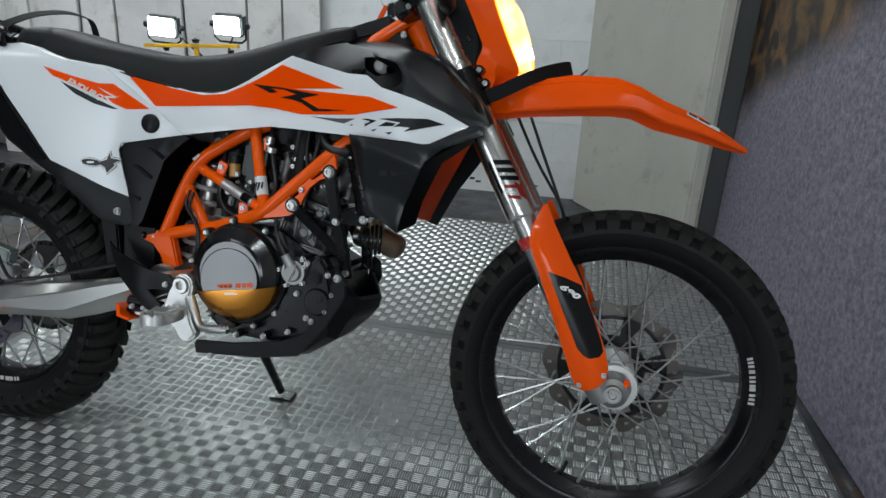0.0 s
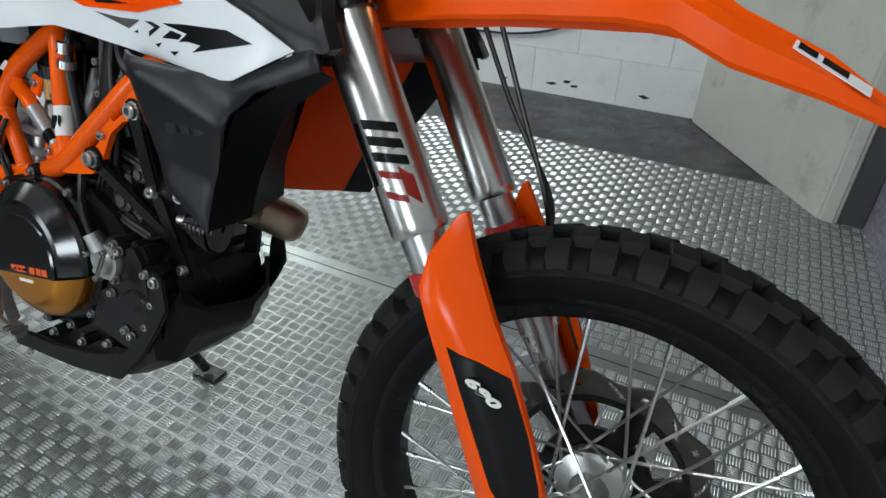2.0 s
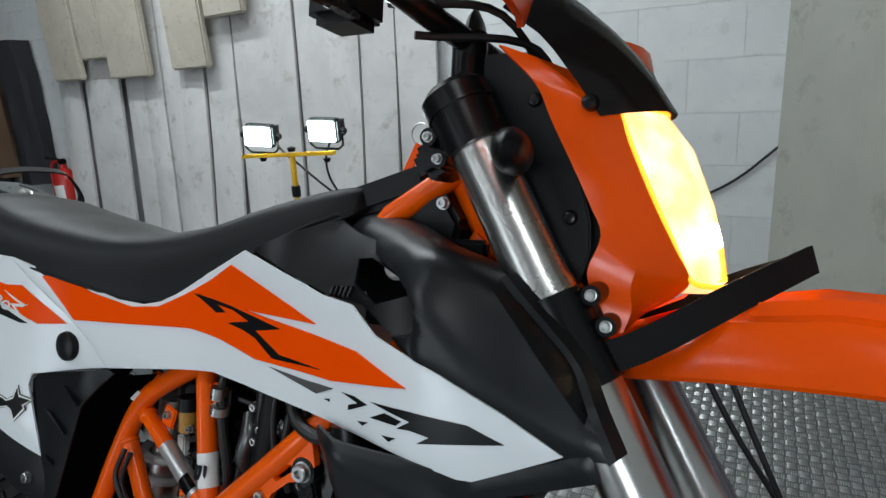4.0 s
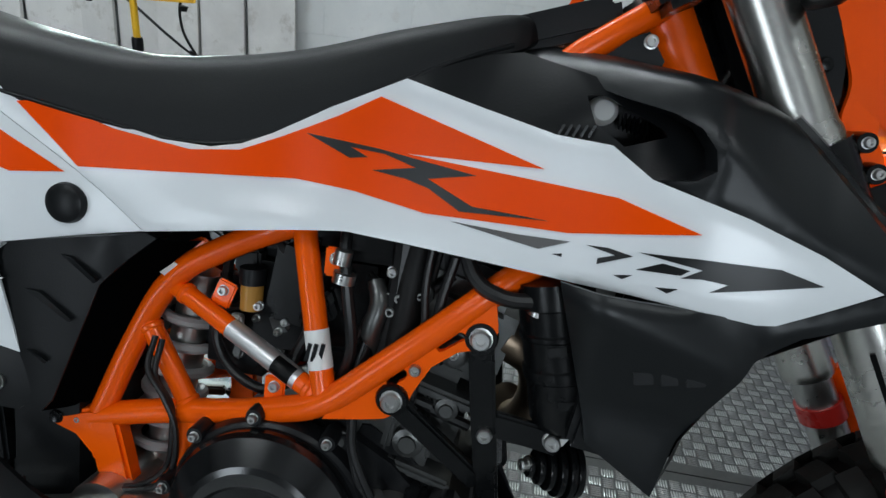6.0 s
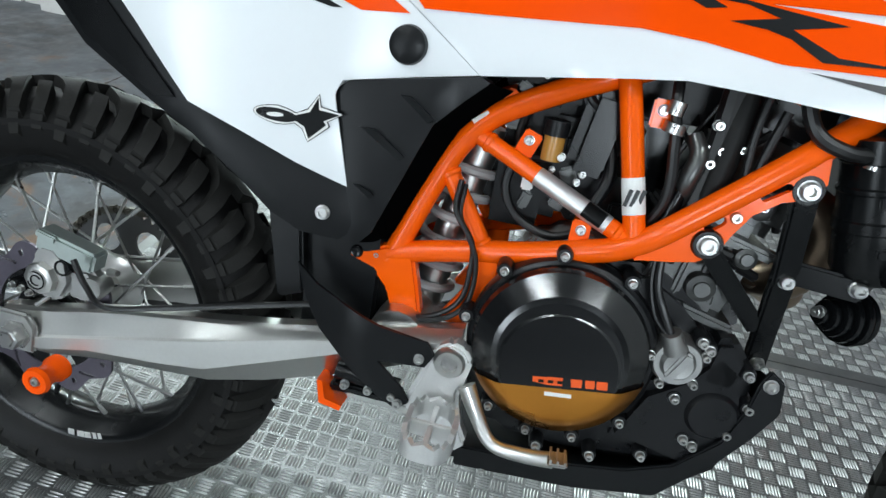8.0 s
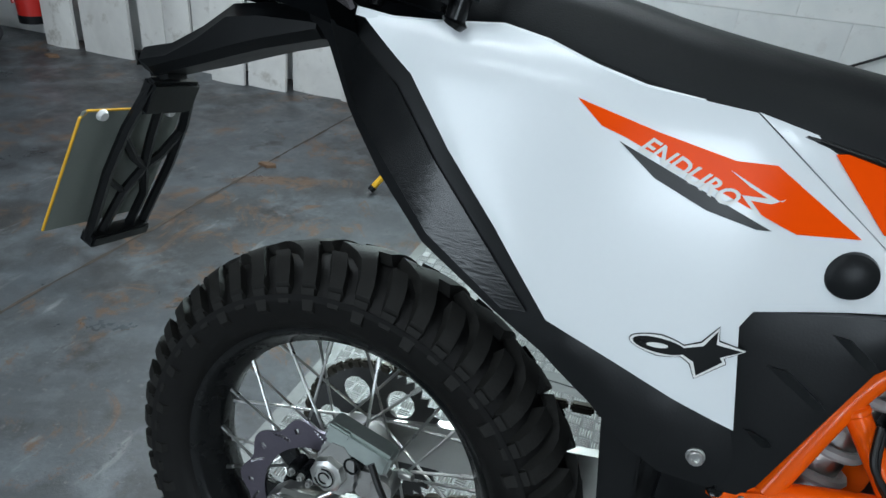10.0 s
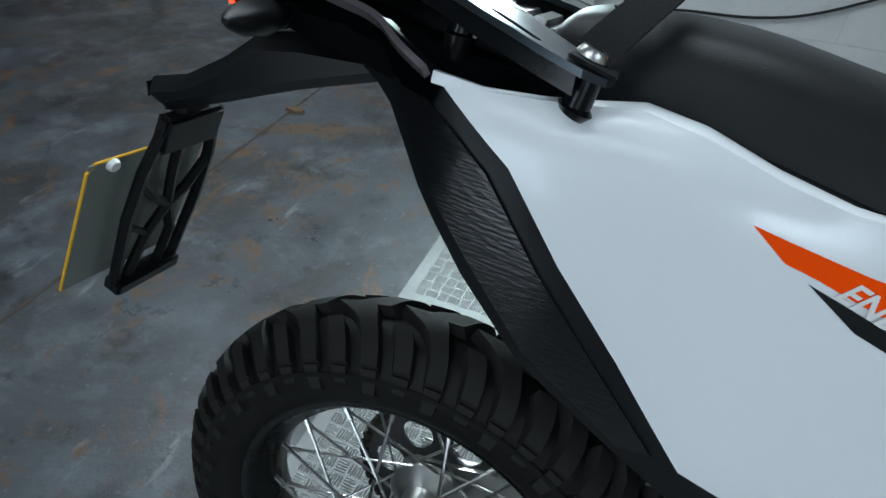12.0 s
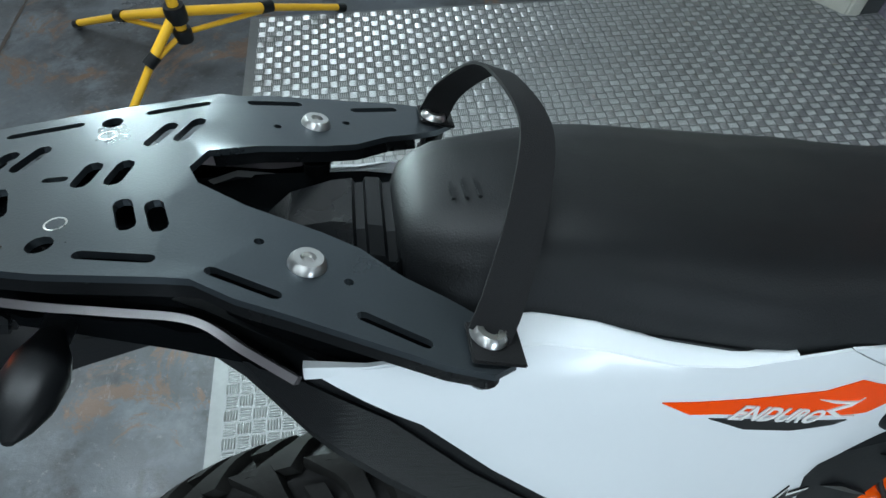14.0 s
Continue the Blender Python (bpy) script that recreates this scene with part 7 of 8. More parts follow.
for x, z in ((0.848, 0.545), (0.858, 0.538), (0.862, 0.42), (0.874, 0.414), (0.906, 0.518), (0.918, 0.478), (0.822, 0.384), (0.765, 0.366), (0.7, 0.36), (0.838, 0.47), (0.905, 0.44)):
    b = lathe(bmesh.new(), [(0, -0.114), (0.008, -0.114), (0.009, -0.11), (0.009, -0.08)], c=(x, 0, z), seg=12)
    part("case_boss", b, ENGINE_BLACK, engine)
    screw(engine, (x, -0.114, z), 0.0062, 0.007)
# cylinder, head and cam cover: castings with flanges, bosses and webs
TILT = pose(0, 0, 0, 0, 14, 0)
b = bmesh.new()
box(b, (0.825, 0, 0.618), (0.12, 0.15, 0.13), TILT, bevel=0.02)
cyl = part("cylinder", b, GUN, engine, "grey cast cylinder")
for z, w in ((0.572, 0.15), (0.662, 0.14)):
    b = bmesh.new()
    box(b, (0.81 + 0.25 * (z - 0.57), 0, z), (w, 0.175, 0.012), TILT, bevel=0.004)
    part("cylinder_flange", b, GUN, cyl)
for x, z, a in ((0.78, 0.61, 20), (0.815, 0.62, 8), (0.85, 0.615, -6)):
    b = bmesh.new()
    box(b, (x, -0.078, z), (0.01, 0.012, 0.075), pose(0, 0, 0, 0, a, 0), bevel=0.004)
    part("cast_web", b, GUN, cyl)
for x, z, r in ((0.79, 0.64, 0.013), (0.835, 0.598, 0.016), (0.87, 0.642, 0.012), (0.765, 0.588, 0.01)):
    part("cast_boss", lathe(bmesh.new(), [(0, -0.093), (r * 0.55, -0.093), (r * 0.6, -0.09), (r, -0.088), (r * 1.1, -0.07)], c=(x, 0, z), seg=18), GUN, cyl)
b = bmesh.new()
box(b, (0.86, 0, 0.72), (0.13, 0.14, 0.1), TILT, bevel=0.018)
head = part("cylinder_head", b, GUN, engine, "grey cast cylinder head")
for x, z, r in ((0.815, 0.7, 0.014), (0.83, 0.755, 0.012), (0.87, 0.7, 0.015)):
    part("cast_boss", lathe(bmesh.new(), [(0, -0.084), (r * 0.6, -0.085), (r, -0.082), (r * 1.1, -0.06)], c=(x, 0, z), seg=18), GUN, head)
    screw(head, (x, -0.085, z), 0.005, 0.006)
b = bmesh.new()
box(b, (0.87, 0, 0.785), (0.12, 0.13, 0.05), TILT, bevel=0.016)
part("cam_cover", b, ENGINE_BLACK, engine)
b = bmesh.new()
box(b, (0.72, 0.005, 0.805), (0.3, 0.09, 0.08), bevel=0.015)
part("air_filter_box", b, BLACK, bike, "black filter box above the engine")
b = bmesh.new()
box(b, (0.74, 0.02, 0.7), (0.1, 0.07, 0.16), bevel=0.02)
part("throttle_body", b, BLACK_SATIN, bike)
part("frame_hose", tube(bmesh.new(), [(0.775, -0.1, 0.645), (0.778, -0.104, 0.6), (0.79, -0.112, 0.565), (0.806, -0.118, 0.548)], 0.0032, 8, 5), HOSE, bike)
part("intake_hose", tube(bmesh.new(), [(0.822, -0.07, 0.82), (0.818, -0.078, 0.76), (0.812, -0.08, 0.7), (0.802, -0.075, 0.66)], [0.017, 0.0165, 0.016, 0.015], 16, 5), RUBBER, bike, "thick black ribbed hose")
part("injector", tube(bmesh.new(), [(0.785, -0.085, 0.72), (0.782, -0.086, 0.7), (0.778, -0.086, 0.68), (0.775, -0.084, 0.66)], [0.006, 0.0075, 0.0095, 0.008], 12), BLACK_SATIN, bike)
part("injector_plug", tube(bmesh.new(), [(0.787, -0.086, 0.735), (0.785, -0.086, 0.716)], 0.006, 10), PAPER, bike)
part("water_elbow", tube(bmesh.new(), [(0.782, -0.075, 0.76), (0.79, -0.085, 0.74), (0.785, -0.088, 0.71), (0.79, -0.07, 0.68)], [0.009, 0.0105, 0.01, 0.009], 16, 4), GUN, engine, "silver water elbow")
for p in ((0.8, 0.775), (0.81, 0.75), (0.802, 0.735)):
    screw(engine, (p[0], -0.085, p[1]), 0.0062, 0.008)
# throttle body, air hose and dark parts inside the frame
b = bmesh.new()
box(b, (0.42, 0.0, 0.5), (0.12, 0.15, 0.2), bevel=0.02)
part("linkage_cover", b, BLACK, bike)
b = bmesh.new()
box(b, (0.66, 0.01, 0.7), (0.11, 0.07, 0.14), bevel=0.02)
box(b, (0.61, 0.01, 0.66), (0.1, 0.06, 0.12), bevel=0.02)
part("air_box", b, BLACK, bike)
b = bmesh.new()
box(b, (0.69, -0.035, 0.74), (0.055, 0.05, 0.1), pose(0, 0, 0, 0, 8, 0), bevel=0.012)
part("battery_case", b, BLACK_SATIN, bike)
res = part("fluid_reservoir", lathe(bmesh.new(), [(0, -0.015), (0.012, -0.015), (0.0125, 0.015), (0, 0.015)], c=(0.64, -0.045, 0.714), seg=24, m=pose(0, 0, 0, 90, 0, 0)), AMBER, bike, "translucent reservoir with amber fluid")
part("reservoir_cap", lathe(bmesh.new(), [(0, -0.009), (0.0145, -0.009), (0.0145, 0.009), (0, 0.009)], c=(0.64, -0.045, 0.737), seg=24, m=pose(0, 0, 0, 90, 0, 0)), BLACK, res)
for pts, r, mt in (([(0.81, -0.075, 0.82), (0.808, -0.078, 0.74), (0.8, -0.078, 0.67), (0.79, -0.07, 0.62)], 0.0135, HOSE), ([(0.75, -0.08, 0.82), (0.752, -0.092, 0.79), (0.76, -0.098, 0.75), (0.768, -0.095, 0.69), (0.75, -0.08, 0.64)], 0.006, HOSE),
                   ([(0.86, -0.1, 0.84), (0.88, -0.112, 0.79), (0.91, -0.118, 0.775), (0.945, -0.112, 0.775)], 0.0075, HOSE), ([(0.65, -0.045, 0.8), (0.61, -0.03, 0.765), (0.6, -0.02, 0.71), (0.625, -0.03, 0.66)], 0.006, HOSE),
                   ([(0.68, -0.04, 0.79), (0.69, -0.04, 0.77), (0.71, -0.05, 0.7), (0.7, -0.06, 0.66)], 0.007, HOSE), ([(0.64, -0.035, 0.7), (0.605, -0.03, 0.69), (0.595, -0.03, 0.655), (0.615, -0.035, 0.622), (0.66, -0.05, 0.61), (0.7, -0.06, 0.63)], 0.0055, HOSE),
                   ([(0.84, -0.09, 0.83), (0.835, -0.095, 0.77), (0.84, -0.095, 0.7), (0.83, -0.095, 0.62)], 0.004, HOSE), ([(0.86, -0.09, 0.8), (0.85, -0.092, 0.74), (0.856, -0.09, 0.69)], 0.005, HOSE),
                   ([(0.545, -0.07, 0.66), (0.546, -0.084, 0.628), (0.567, -0.088, 0.6), (0.582, -0.088, 0.565), (0.579, -0.088, 0.515), (0.549, -0.088, 0.486), (0.478, -0.085, 0.472)], 0.0034, HOSE), ([(0.55, -0.065, 0.655), (0.552, -0.08, 0.62), (0.572, -0.082, 0.59), (0.576, -0.084, 0.56), (0.571, -0.084, 0.517), (0.54, -0.084, 0.487), (0.478, -0.08, 0.468)], 0.0034, HOSE)):
    part("hose", tube(bmesh.new(), pts, r, 10, 6), mt, bike)
for c, h, r in (((0.752, -0.098, 0.785), 0.014, 0.009), ((0.755, -0.098, 0.765), 0.01, 0.0115), ((0.943, -0.113, 0.772), 0.02, 0.0085)):
    part("hose_clip", lathe(bmesh.new(), [(0, -h / 2), (r, -h / 2), (r, h / 2), (0, h / 2)], c=c, seg=12, m=pose(0, 0, 0, 90, 8, 0)), STEEL, bike)
rng = random.Random(8)
for k in range(34):
    x, z = rng.uniform(0.6, 0.86), rng.uniform(0.63, 0.8)
    b = bmesh.new()
    y = rng.uniform(-0.045, -0.01) if x < 0.74 else rng.uniform(-0.085, -0.055)
    if k % 3 == 0:
        tube(b, [(x, y, z), (x + rng.uniform(-0.05, 0.05), y + rng.uniform(-0.01, 0.02), z + rng.uniform(-0.05, 0.05)), (x + rng.uniform(-0.08, 0.08), y + 0.02, z + rng.uniform(-0.08, 0.08))], rng.uniform(0.003, 0.006), 8, 5)
        part("wire", b, HOSE, bike)
    elif k % 3 == 1:
        box(b, (x, y, z), (rng.uniform(0.012, 0.03), 0.02, rng.uniform(0.012, 0.03)), pose(0, 0, 0, 0, rng.uniform(-30, 30), 0), bevel=0.003)
        part("connector", b, rng.choice([BLACK, BLACK_SATIN, GUN]), bike)
    else:
        screw(bike, (x, y - 0.01, z), rng.uniform(0.004, 0.006), 0.006)
b = bmesh.new()
box(b, (0.62, -0.035, 0.672), (0.014, 0.012, 0.03), bevel=0.002)
part("connector", b, PAPER, bike, "white plug connector")

# canister, horn, exhaust
b = lathe(bmesh.new(), [(0, -0.075), (0.028, -0.075), (0.033, -0.068), (0.036, -0.06), (0.036, -0.02), (0.038, -0.018), (0.038, -0.008), (0.036, -0.006), (0.036, 0.02), (0.0378, 0.022), (0.0378, 0.026), (0.036, 0.028), (0.036, 0.05), (0.038, 0.052), (0.037, 0.075), (0, 0.078)], seg=32, m=pose(0, 0, 0, 90, 0, 0))
bmesh.ops.transform(b, matrix=Matrix.Translation((0.972, -0.09, 0.722)) @ pose(0, 0, 0, 0, -14, 0), verts=b.verts)
can = part("charcoal_canister", b, BLACK_SATIN, bike, "black ribbed canister")
for k in range(3):
    b = bmesh.new()
    box(b, (0.965 + 0.008 * k, -0.123, 0.735 - 0.025 * k), (0.02, 0.008, 0.012), pose(0, 0, 0, 0, -14, 0), bevel=0.002)
    part("canister_rib", b, BLACK_SATIN, can)
b = bmesh.new()
for k, q in enumerate((0.012, 0.02, 0.027, 0.034, 0.038, 0.036)):
    lathe(b, [(0.006, -0.032 + 0.0105 * k), (q, -0.032 + 0.0105 * k), (q + 0.001, -0.028 + 0.0105 * k), (q, -0.0245 + 0.0105 * k), (0.006, -0.0245 + 0.0105 * k)], seg=32)
bmesh.ops.transform(b, matrix=Matrix.Translation((0.983, -0.085, 0.6)) @ pose(0, 0, 0, 0, 10, -72) @ Matrix.Scale(0.84, 4), verts=b.verts)
horn = part("horn", b, BLACK_SATIN, bike, "round black ribbed horn")
screw(horn, (0.957, -0.096, 0.604), 0.007, 0.008, (-0.85, -0.5, 0))
part("horn_tab", bar(bmesh.new(), (0.984, -0.108, 0.64), (1.0, -0.1, 0.66), 0.004, 0.003), STEEL, horn)
b = bmesh.new()
box(b, (0.942, -0.1, 0.64), (0.085, 0.012, 0.026), pose(0, 0, 0, 0, 0, -14), bevel=0.003)
hb = part("horn_bracket", b, BLACK_SATIN, bike)
screw(hb, (0.975, -0.114, 0.642), 0.0095, 0.008)
part("exhaust_header", tube(bmesh.new(), [(0.92, -0.03, 0.71), (0.955, -0.03, 0.69), (0.965, -0.02, 0.65), (0.955, 0.0, 0.605), (0.94, 0.05, 0.585), (0.9, 0.08, 0.58)], 0.0245, 20, 6), EXHAUST, bike, "heat-stained exhaust pipe")
part("exhaust_end", tube(bmesh.new(), [(0.93, 0.03, 0.605), (0.955, 0.055, 0.585), (0.985, 0.08, 0.567), (0.995, 0.088, 0.561), (1.0, 0.092, 0.558)], [0.027, 0.03, 0.03, 0.026, 0.016], 24, 4), EXHAUST, bike)

# skid plate wrapped under the engine
secs = []
for x, zb, zt, hw in [(0.598, 0.298, 0.325, 0.115), (0.7, 0.304, 0.335, 0.118), (0.8, 0.317, 0.345, 0.118), (0.86, 0.332, 0.365, 0.116), (0.925, 0.372, 0.395, 0.11), (0.965, 0.412, 0.43, 0.102), (0.985, 0.44, 0.452, 0.094), (0.99, 0.462, 0.466, 0.088)]:
    t = 0.006
    back, mid, rise = (0.05, 0.026, 0.03) if x > 0.95 else (0.016, 0.006, 0.03) if x > 0.9 else (0, 0, 0)
    secs.append([(x - back, -hw, zt + rise), (x - back, -hw * 0.96, zb + 0.012), (x - mid, -hw * 0.7, zb), (x, 0, zb - 0.002), (x - mid, hw * 0.7, zb), (x - back, hw * 0.96, zb + 0.012), (x - back, hw, zt + rise),
                 (x - back - t, hw - t, zt + 0.001 + rise), (x - mid - t, hw * 0.7, zb + t), (x - t, 0, zb + t), (x - mid - t, -hw * 0.7, zb + t), (x - back - t, -hw + t, zt + 0.001 + rise)])
skid = part("skid_plate", loft(bmesh.new(), secs), BLACK, bike, "black moulded engine skid plate", smooth=28)
for s in (1, -1):
    b = slab(bmesh.new(), [(0.604, 0.335), (0.7, 0.342), (0.808, 0.362), (0.86, 0.385), (0.9, 0.43), (0.915, 0.48), (0.918, 0.515), (0.925, 0.533), (0.943, 0.521), (0.95, 0.482), (0.932, 0.445), (0.902, 0.396), (0.85, 0.335), (0.749, 0.316), (0.604, 0.305)], -0.12 * s, -0.113 * s, 0.002)
    part("skid_side", b, BLACK, skid)
    screw(skid, (0.929, -0.12 * s, 0.515), 0.0085, 0.006, (0, -s, 0))
    screw(skid, (0.642, -0.12 * s, 0.305), 0.006, 0.004, (0, -s, 0))

# swingarm: a cast beam with a flat face
for s in (1, -1):
    def arm(outline, ya, yb, bev):
        return slab(bmesh.new(), outline, ya * s, yb * s, bev)
    secs = []
    for x, top, upper, lower, low in ((-0.062, 0.352, 0.34, 0.328, 0.32), (-0.045, 0.366, 0.336, 0.318, 0.306), (0.02, 0.376, 0.343, 0.321, 0.306), (0.09, 0.392, 0.359, 0.337, 0.317), (0.14, 0.402, 0.371, 0.341, 0.322), (0.2, 0.411, 0.385, 0.346, 0.326),
                                      (0.26, 0.42, 0.4, 0.354, 0.33), (0.34, 0.434, 0.423, 0.386, 0.352), (0.4, 0.447, 0.439, 0.41, 0.374), (0.45, 0.459, 0.45, 0.43, 0.393), (0.52, 0.476, 0.468, 0.45, 0.425), (0.585, 0.49, 0.482, 0.468, 0.455)):
        secs.append([(x, -0.088 * s, top), (x, -0.106 * s, top), (x, -0.112 * s, top - 0.003), (x, -0.1235 * s, upper), (x, -0.127 * s, upper - 0.003), (x, -0.1275 * s, lower + 0.002), (x, -0.125 * s, lower - 0.002), (x, -0.113 * s, low + 0.002), (x, -0.108 * s, low), (x, -0.088 * s, low)])
    sw = part("swingarm", loft(bmesh.new(), secs), ALU, bike, "brushed aluminium swingarm with a bright flat flank", smooth=18)
    part("axle_block", arm([(-0.05, 0.372), (0.005, 0.372), (0.018, 0.352), (0.012, 0.312), (-0.045, 0.312)], -0.131, -0.121, 0.004), ALU_CAST, sw, "cast axle block")
    b = lathe(bmesh.new(), [(0, -0.15 * s), (0.011, -0.15 * s), (0.012, -0.147 * s), (0.017, -0.147 * s), (0.017, -0.133 * s), (0.022, -0.133 * s), (0.022, -0.128 * s)], c=(-0.012, 0, 0.339), seg=6)
    part("axle_nut", b, STEEL, sw)
    b = lathe(bmesh.new(), [(0, -0.168 * s), (0.008, -0.168 * s), (0.009, -0.172 * s), (0.0175, -0.172 * s), (0.0195, -0.166 * s), (0.0145, -0.155 * s), (0.0145, -0.145 * s), (0.019, -0.138 * s), (0.019, -0.128 * s)], c=(0.05, 0, 0.303), seg=28)
    sp = part("stand_bobbin", b, ORANGE, sw, "orange paddock stand bobbin")
    screw(sp, (0.05, -0.168 * s, 0.303), 0.0075, 0.005, (0, -s, 0))
part("swingarm_bridge", tube(bmesh.new(), [(0.5, -0.1, 0.455), (0.5, 0.1, 0.455)], 0.035, 16), ALU, bike)
part("pivot_bolt", lathe(bmesh.new(), [(0, -0.138), (0.009, -0.138), (0.01, -0.143), (0.0165, -0.143), (0.02, -0.137), (0.022, -0.11)], c=(0.577, 0, 0.458), seg=28), ALU, bike, "silver pivot bolt")
# shock with a white spring
sh = part("shock_body", tube(bmesh.new(), [(0.56, 0, 0.72), (0.51, 0, 0.44)], 0.022, 16), ALU, bike)
pts = []
for k in range(140):
    u = k / 139
    a = 2 * math.pi * 7 * u
    c = Vector((0.552 - 0.045 * u, 0.005, 0.69 - 0.23 * u))
    pts.append(c + Vector((0.034 * math.cos(a), 0.034 * math.sin(a), 0)))
part("spring", tube(bmesh.new(), pts, 0.0065, 8), SPRING, sh, "white coil spring")

# mudguard behind the engine, heel plate, foot peg, brake pedal
part("inner_mudguard", slab(bmesh.new(), [(0.36, 0.585), (0.39, 0.57), (0.42, 0.56), (0.425, 0.5), (0.4, 0.49), (0.37, 0.5)], -0.05, 0.07, 0.006), BLACK, bike)
part("chain_guide", slab(bmesh.new(), [(0.33, 0.455), (0.366, 0.47), (0.352, 0.6), (0.33, 0.62), (0.305, 0.6)], -0.072, 0.07, 0.004), BLACK, bike)
HEEL = [(0.371, 0.53), (0.4, 0.511), (0.488, 0.484), (0.548, 0.477), (0.558, 0.463), (0.549, 0.445), (0.507, 0.441), (0.491, 0.438), (0.527, 0.408), (0.537, 0.392), (0.522, 0.379), (0.495, 0.392), (0.455, 0.421), (0.41, 0.455), (0.388, 0.487)]
hg = part("heel_plate", panel(bmesh.new(), HEEL, lambda x, z: -0.14 + 0.3 * max(0.0, 0.46 - x), thick=0.006, edge=0.002), BLACK, bike, "black heel guard plate")
screw(hg, (0.541, -0.142, 0.456), 0.0065, 0.005)
screw(hg, (0.524, -0.142, 0.389), 0.0065, 0.005)
PEG = [(0.576, 0.485), (0.594, 0.48), (0.604, 0.464), (0.6, 0.44), (0.594, 0.42), (0.602, 0.38), (0.616, 0.352), (0.6, 0.334), (0.577, 0.334), (0.556, 0.366), (0.53, 0.384), (0.533, 0.402), (0.546, 0.44), (0.557, 0.472)]
pb = part("peg_bracket", slab(bmesh.new(), PEG, -0.138, -0.112, 0.005), PEG_M, bike, "cast silver foot peg bracket")
# an oval toothed peg on the bracket
ring = []
for k in range(28):
    a = 2 * math.pi * k / 28
    ca, sa = math.cos(a), math.sin(a)
    ring.append(Vector((0.574 + 0.027 * math.copysign(abs(ca) ** 0.6, ca), -0.192 + 0.044 * math.copysign(abs(sa) ** 0.6, sa), 0.404)))
b = bmesh.new()
secs = []
for k, p in enumerate(ring):
    d = Vector((p.x - 0.574, p.y + 0.192, 0)).normalized() * 0.0035
    h = 0.012 if k % 2 else 0.006
    secs.append([p + d + Vector((0, 0, -0.012)), p + d + Vector((0, 0, h)), p - d + Vector((0, 0, h)), p - d + Vector((0, 0, -0.012))])
loft(b, secs + [secs[0]], caps=False)
box(b, (0.574, -0.19, 0.4), (0.046, 0.006, 0.018), bevel=0.001)
box(b, (0.574, -0.192, 0.4), (0.006, 0.08, 0.016), bevel=0.001)
tube(b, [(0.574, -0.15, 0.398), (0.574, -0.118, 0.392)], [0.012, 0.014], 14)
part("foot_peg", b, PEG_M, pb, "toothed metal foot peg", smooth=20)
ped = part("brake_pedal", tube(bmesh.new(), [(0.602, -0.14, 0.436), (0.622, -0.15, 0.405), (0.645, -0.162, 0.382), (0.68, -0.17, 0.383), (0.716, -0.172, 0.388)], [0.011, 0.009, 0.008, 0.0085, 0.009], 12, 5), ALU, bike, "silver brake pedal")
b = bmesh.new()
box(b, (0.719, -0.18, 0.396), (0.022, 0.026, 0.005), pose(0, 0, 0, 0, -8, 0), bevel=0.002)
for k in range(3):
    box(b, (0.711 + 0.008 * k, -0.18, 0.4), (0.0025, 0.024, 0.006), pose(0, 0, 0, 0, -8, 0))
part("pedal_tip", b, ALU_CAST, ped)
# brake cylinder with an orange guard
b = bmesh.new()
tube(b, [(0.44, -0.125, 0.405), (0.52, -0.125, 0.4)], 0.012, 14)
box(b, (0.48, -0.125, 0.385), (0.09, 0.02, 0.012), bevel=0.003)
mc = part("brake_cylinder", b, BLACK_SATIN, bike)
b = bmesh.new()
loft(b, [[(0.42, -0.11, 0.395), (0.423, -0.15, 0.4), (0.43, -0.155, 0.372), (0.455, -0.15, 0.364), (0.455, -0.11, 0.362), (0.43, -0.11, 0.366)], [(0.426, -0.112, 0.394), (0.429, -0.147, 0.398), (0.435, -0.15, 0.376), (0.457, -0.147, 0.369), (0.457, -0.112, 0.367), (0.434, -0.112, 0.37)]])
part("cylinder_guard", b, ORANGE, mc, "orange guard")
b = bmesh.new()
box(b, (0.505, -0.125, 0.378), (0.1, 0.016, 0.014), pose(0, 0, 0, 0, 3, 0), bevel=0.003)
part("cylinder_link", b, ALU, mc)
for k in range(3):
    screw(mc, (0.455 + 0.03 * k, -0.138, 0.395), 0.006, 0.006)
# side stand on the far side
b = tube(bmesh.new(), [(0.6, 0.1, 0.33), (0.615, 0.18, 0.2), (0.63, 0.25, 0.085)], [0.014, 0.012, 0.011], 12)
st = part("side_stand", b, BLACK_SATIN, bike, "black side stand resting on the floor")
b = bmesh.new()
box(b, (0.632, 0.258, 0.0685), (0.07, 0.045, 0.008), pose(0, 0, 0, 13, 0, 0), bevel=0.003)
part("stand_foot", b, BLACK_SATIN, st)
# far-side engine cover and muffler shape close the machine
b = lathe(bmesh.new(), [(0, 0.13), (0.075, 0.13), (0.085, 0.12), (0.088, 0.09)], c=(0.71, 0, 0.48), seg=40)
part("ignition_cover_plate", b, ENGINE_BLACK, engine)

# ---- tail, rack, plate holder ----
def rack_z(x):
    return 1.02 if x < -0.06 else 1.02 - 0.3 * (x + 0.06)


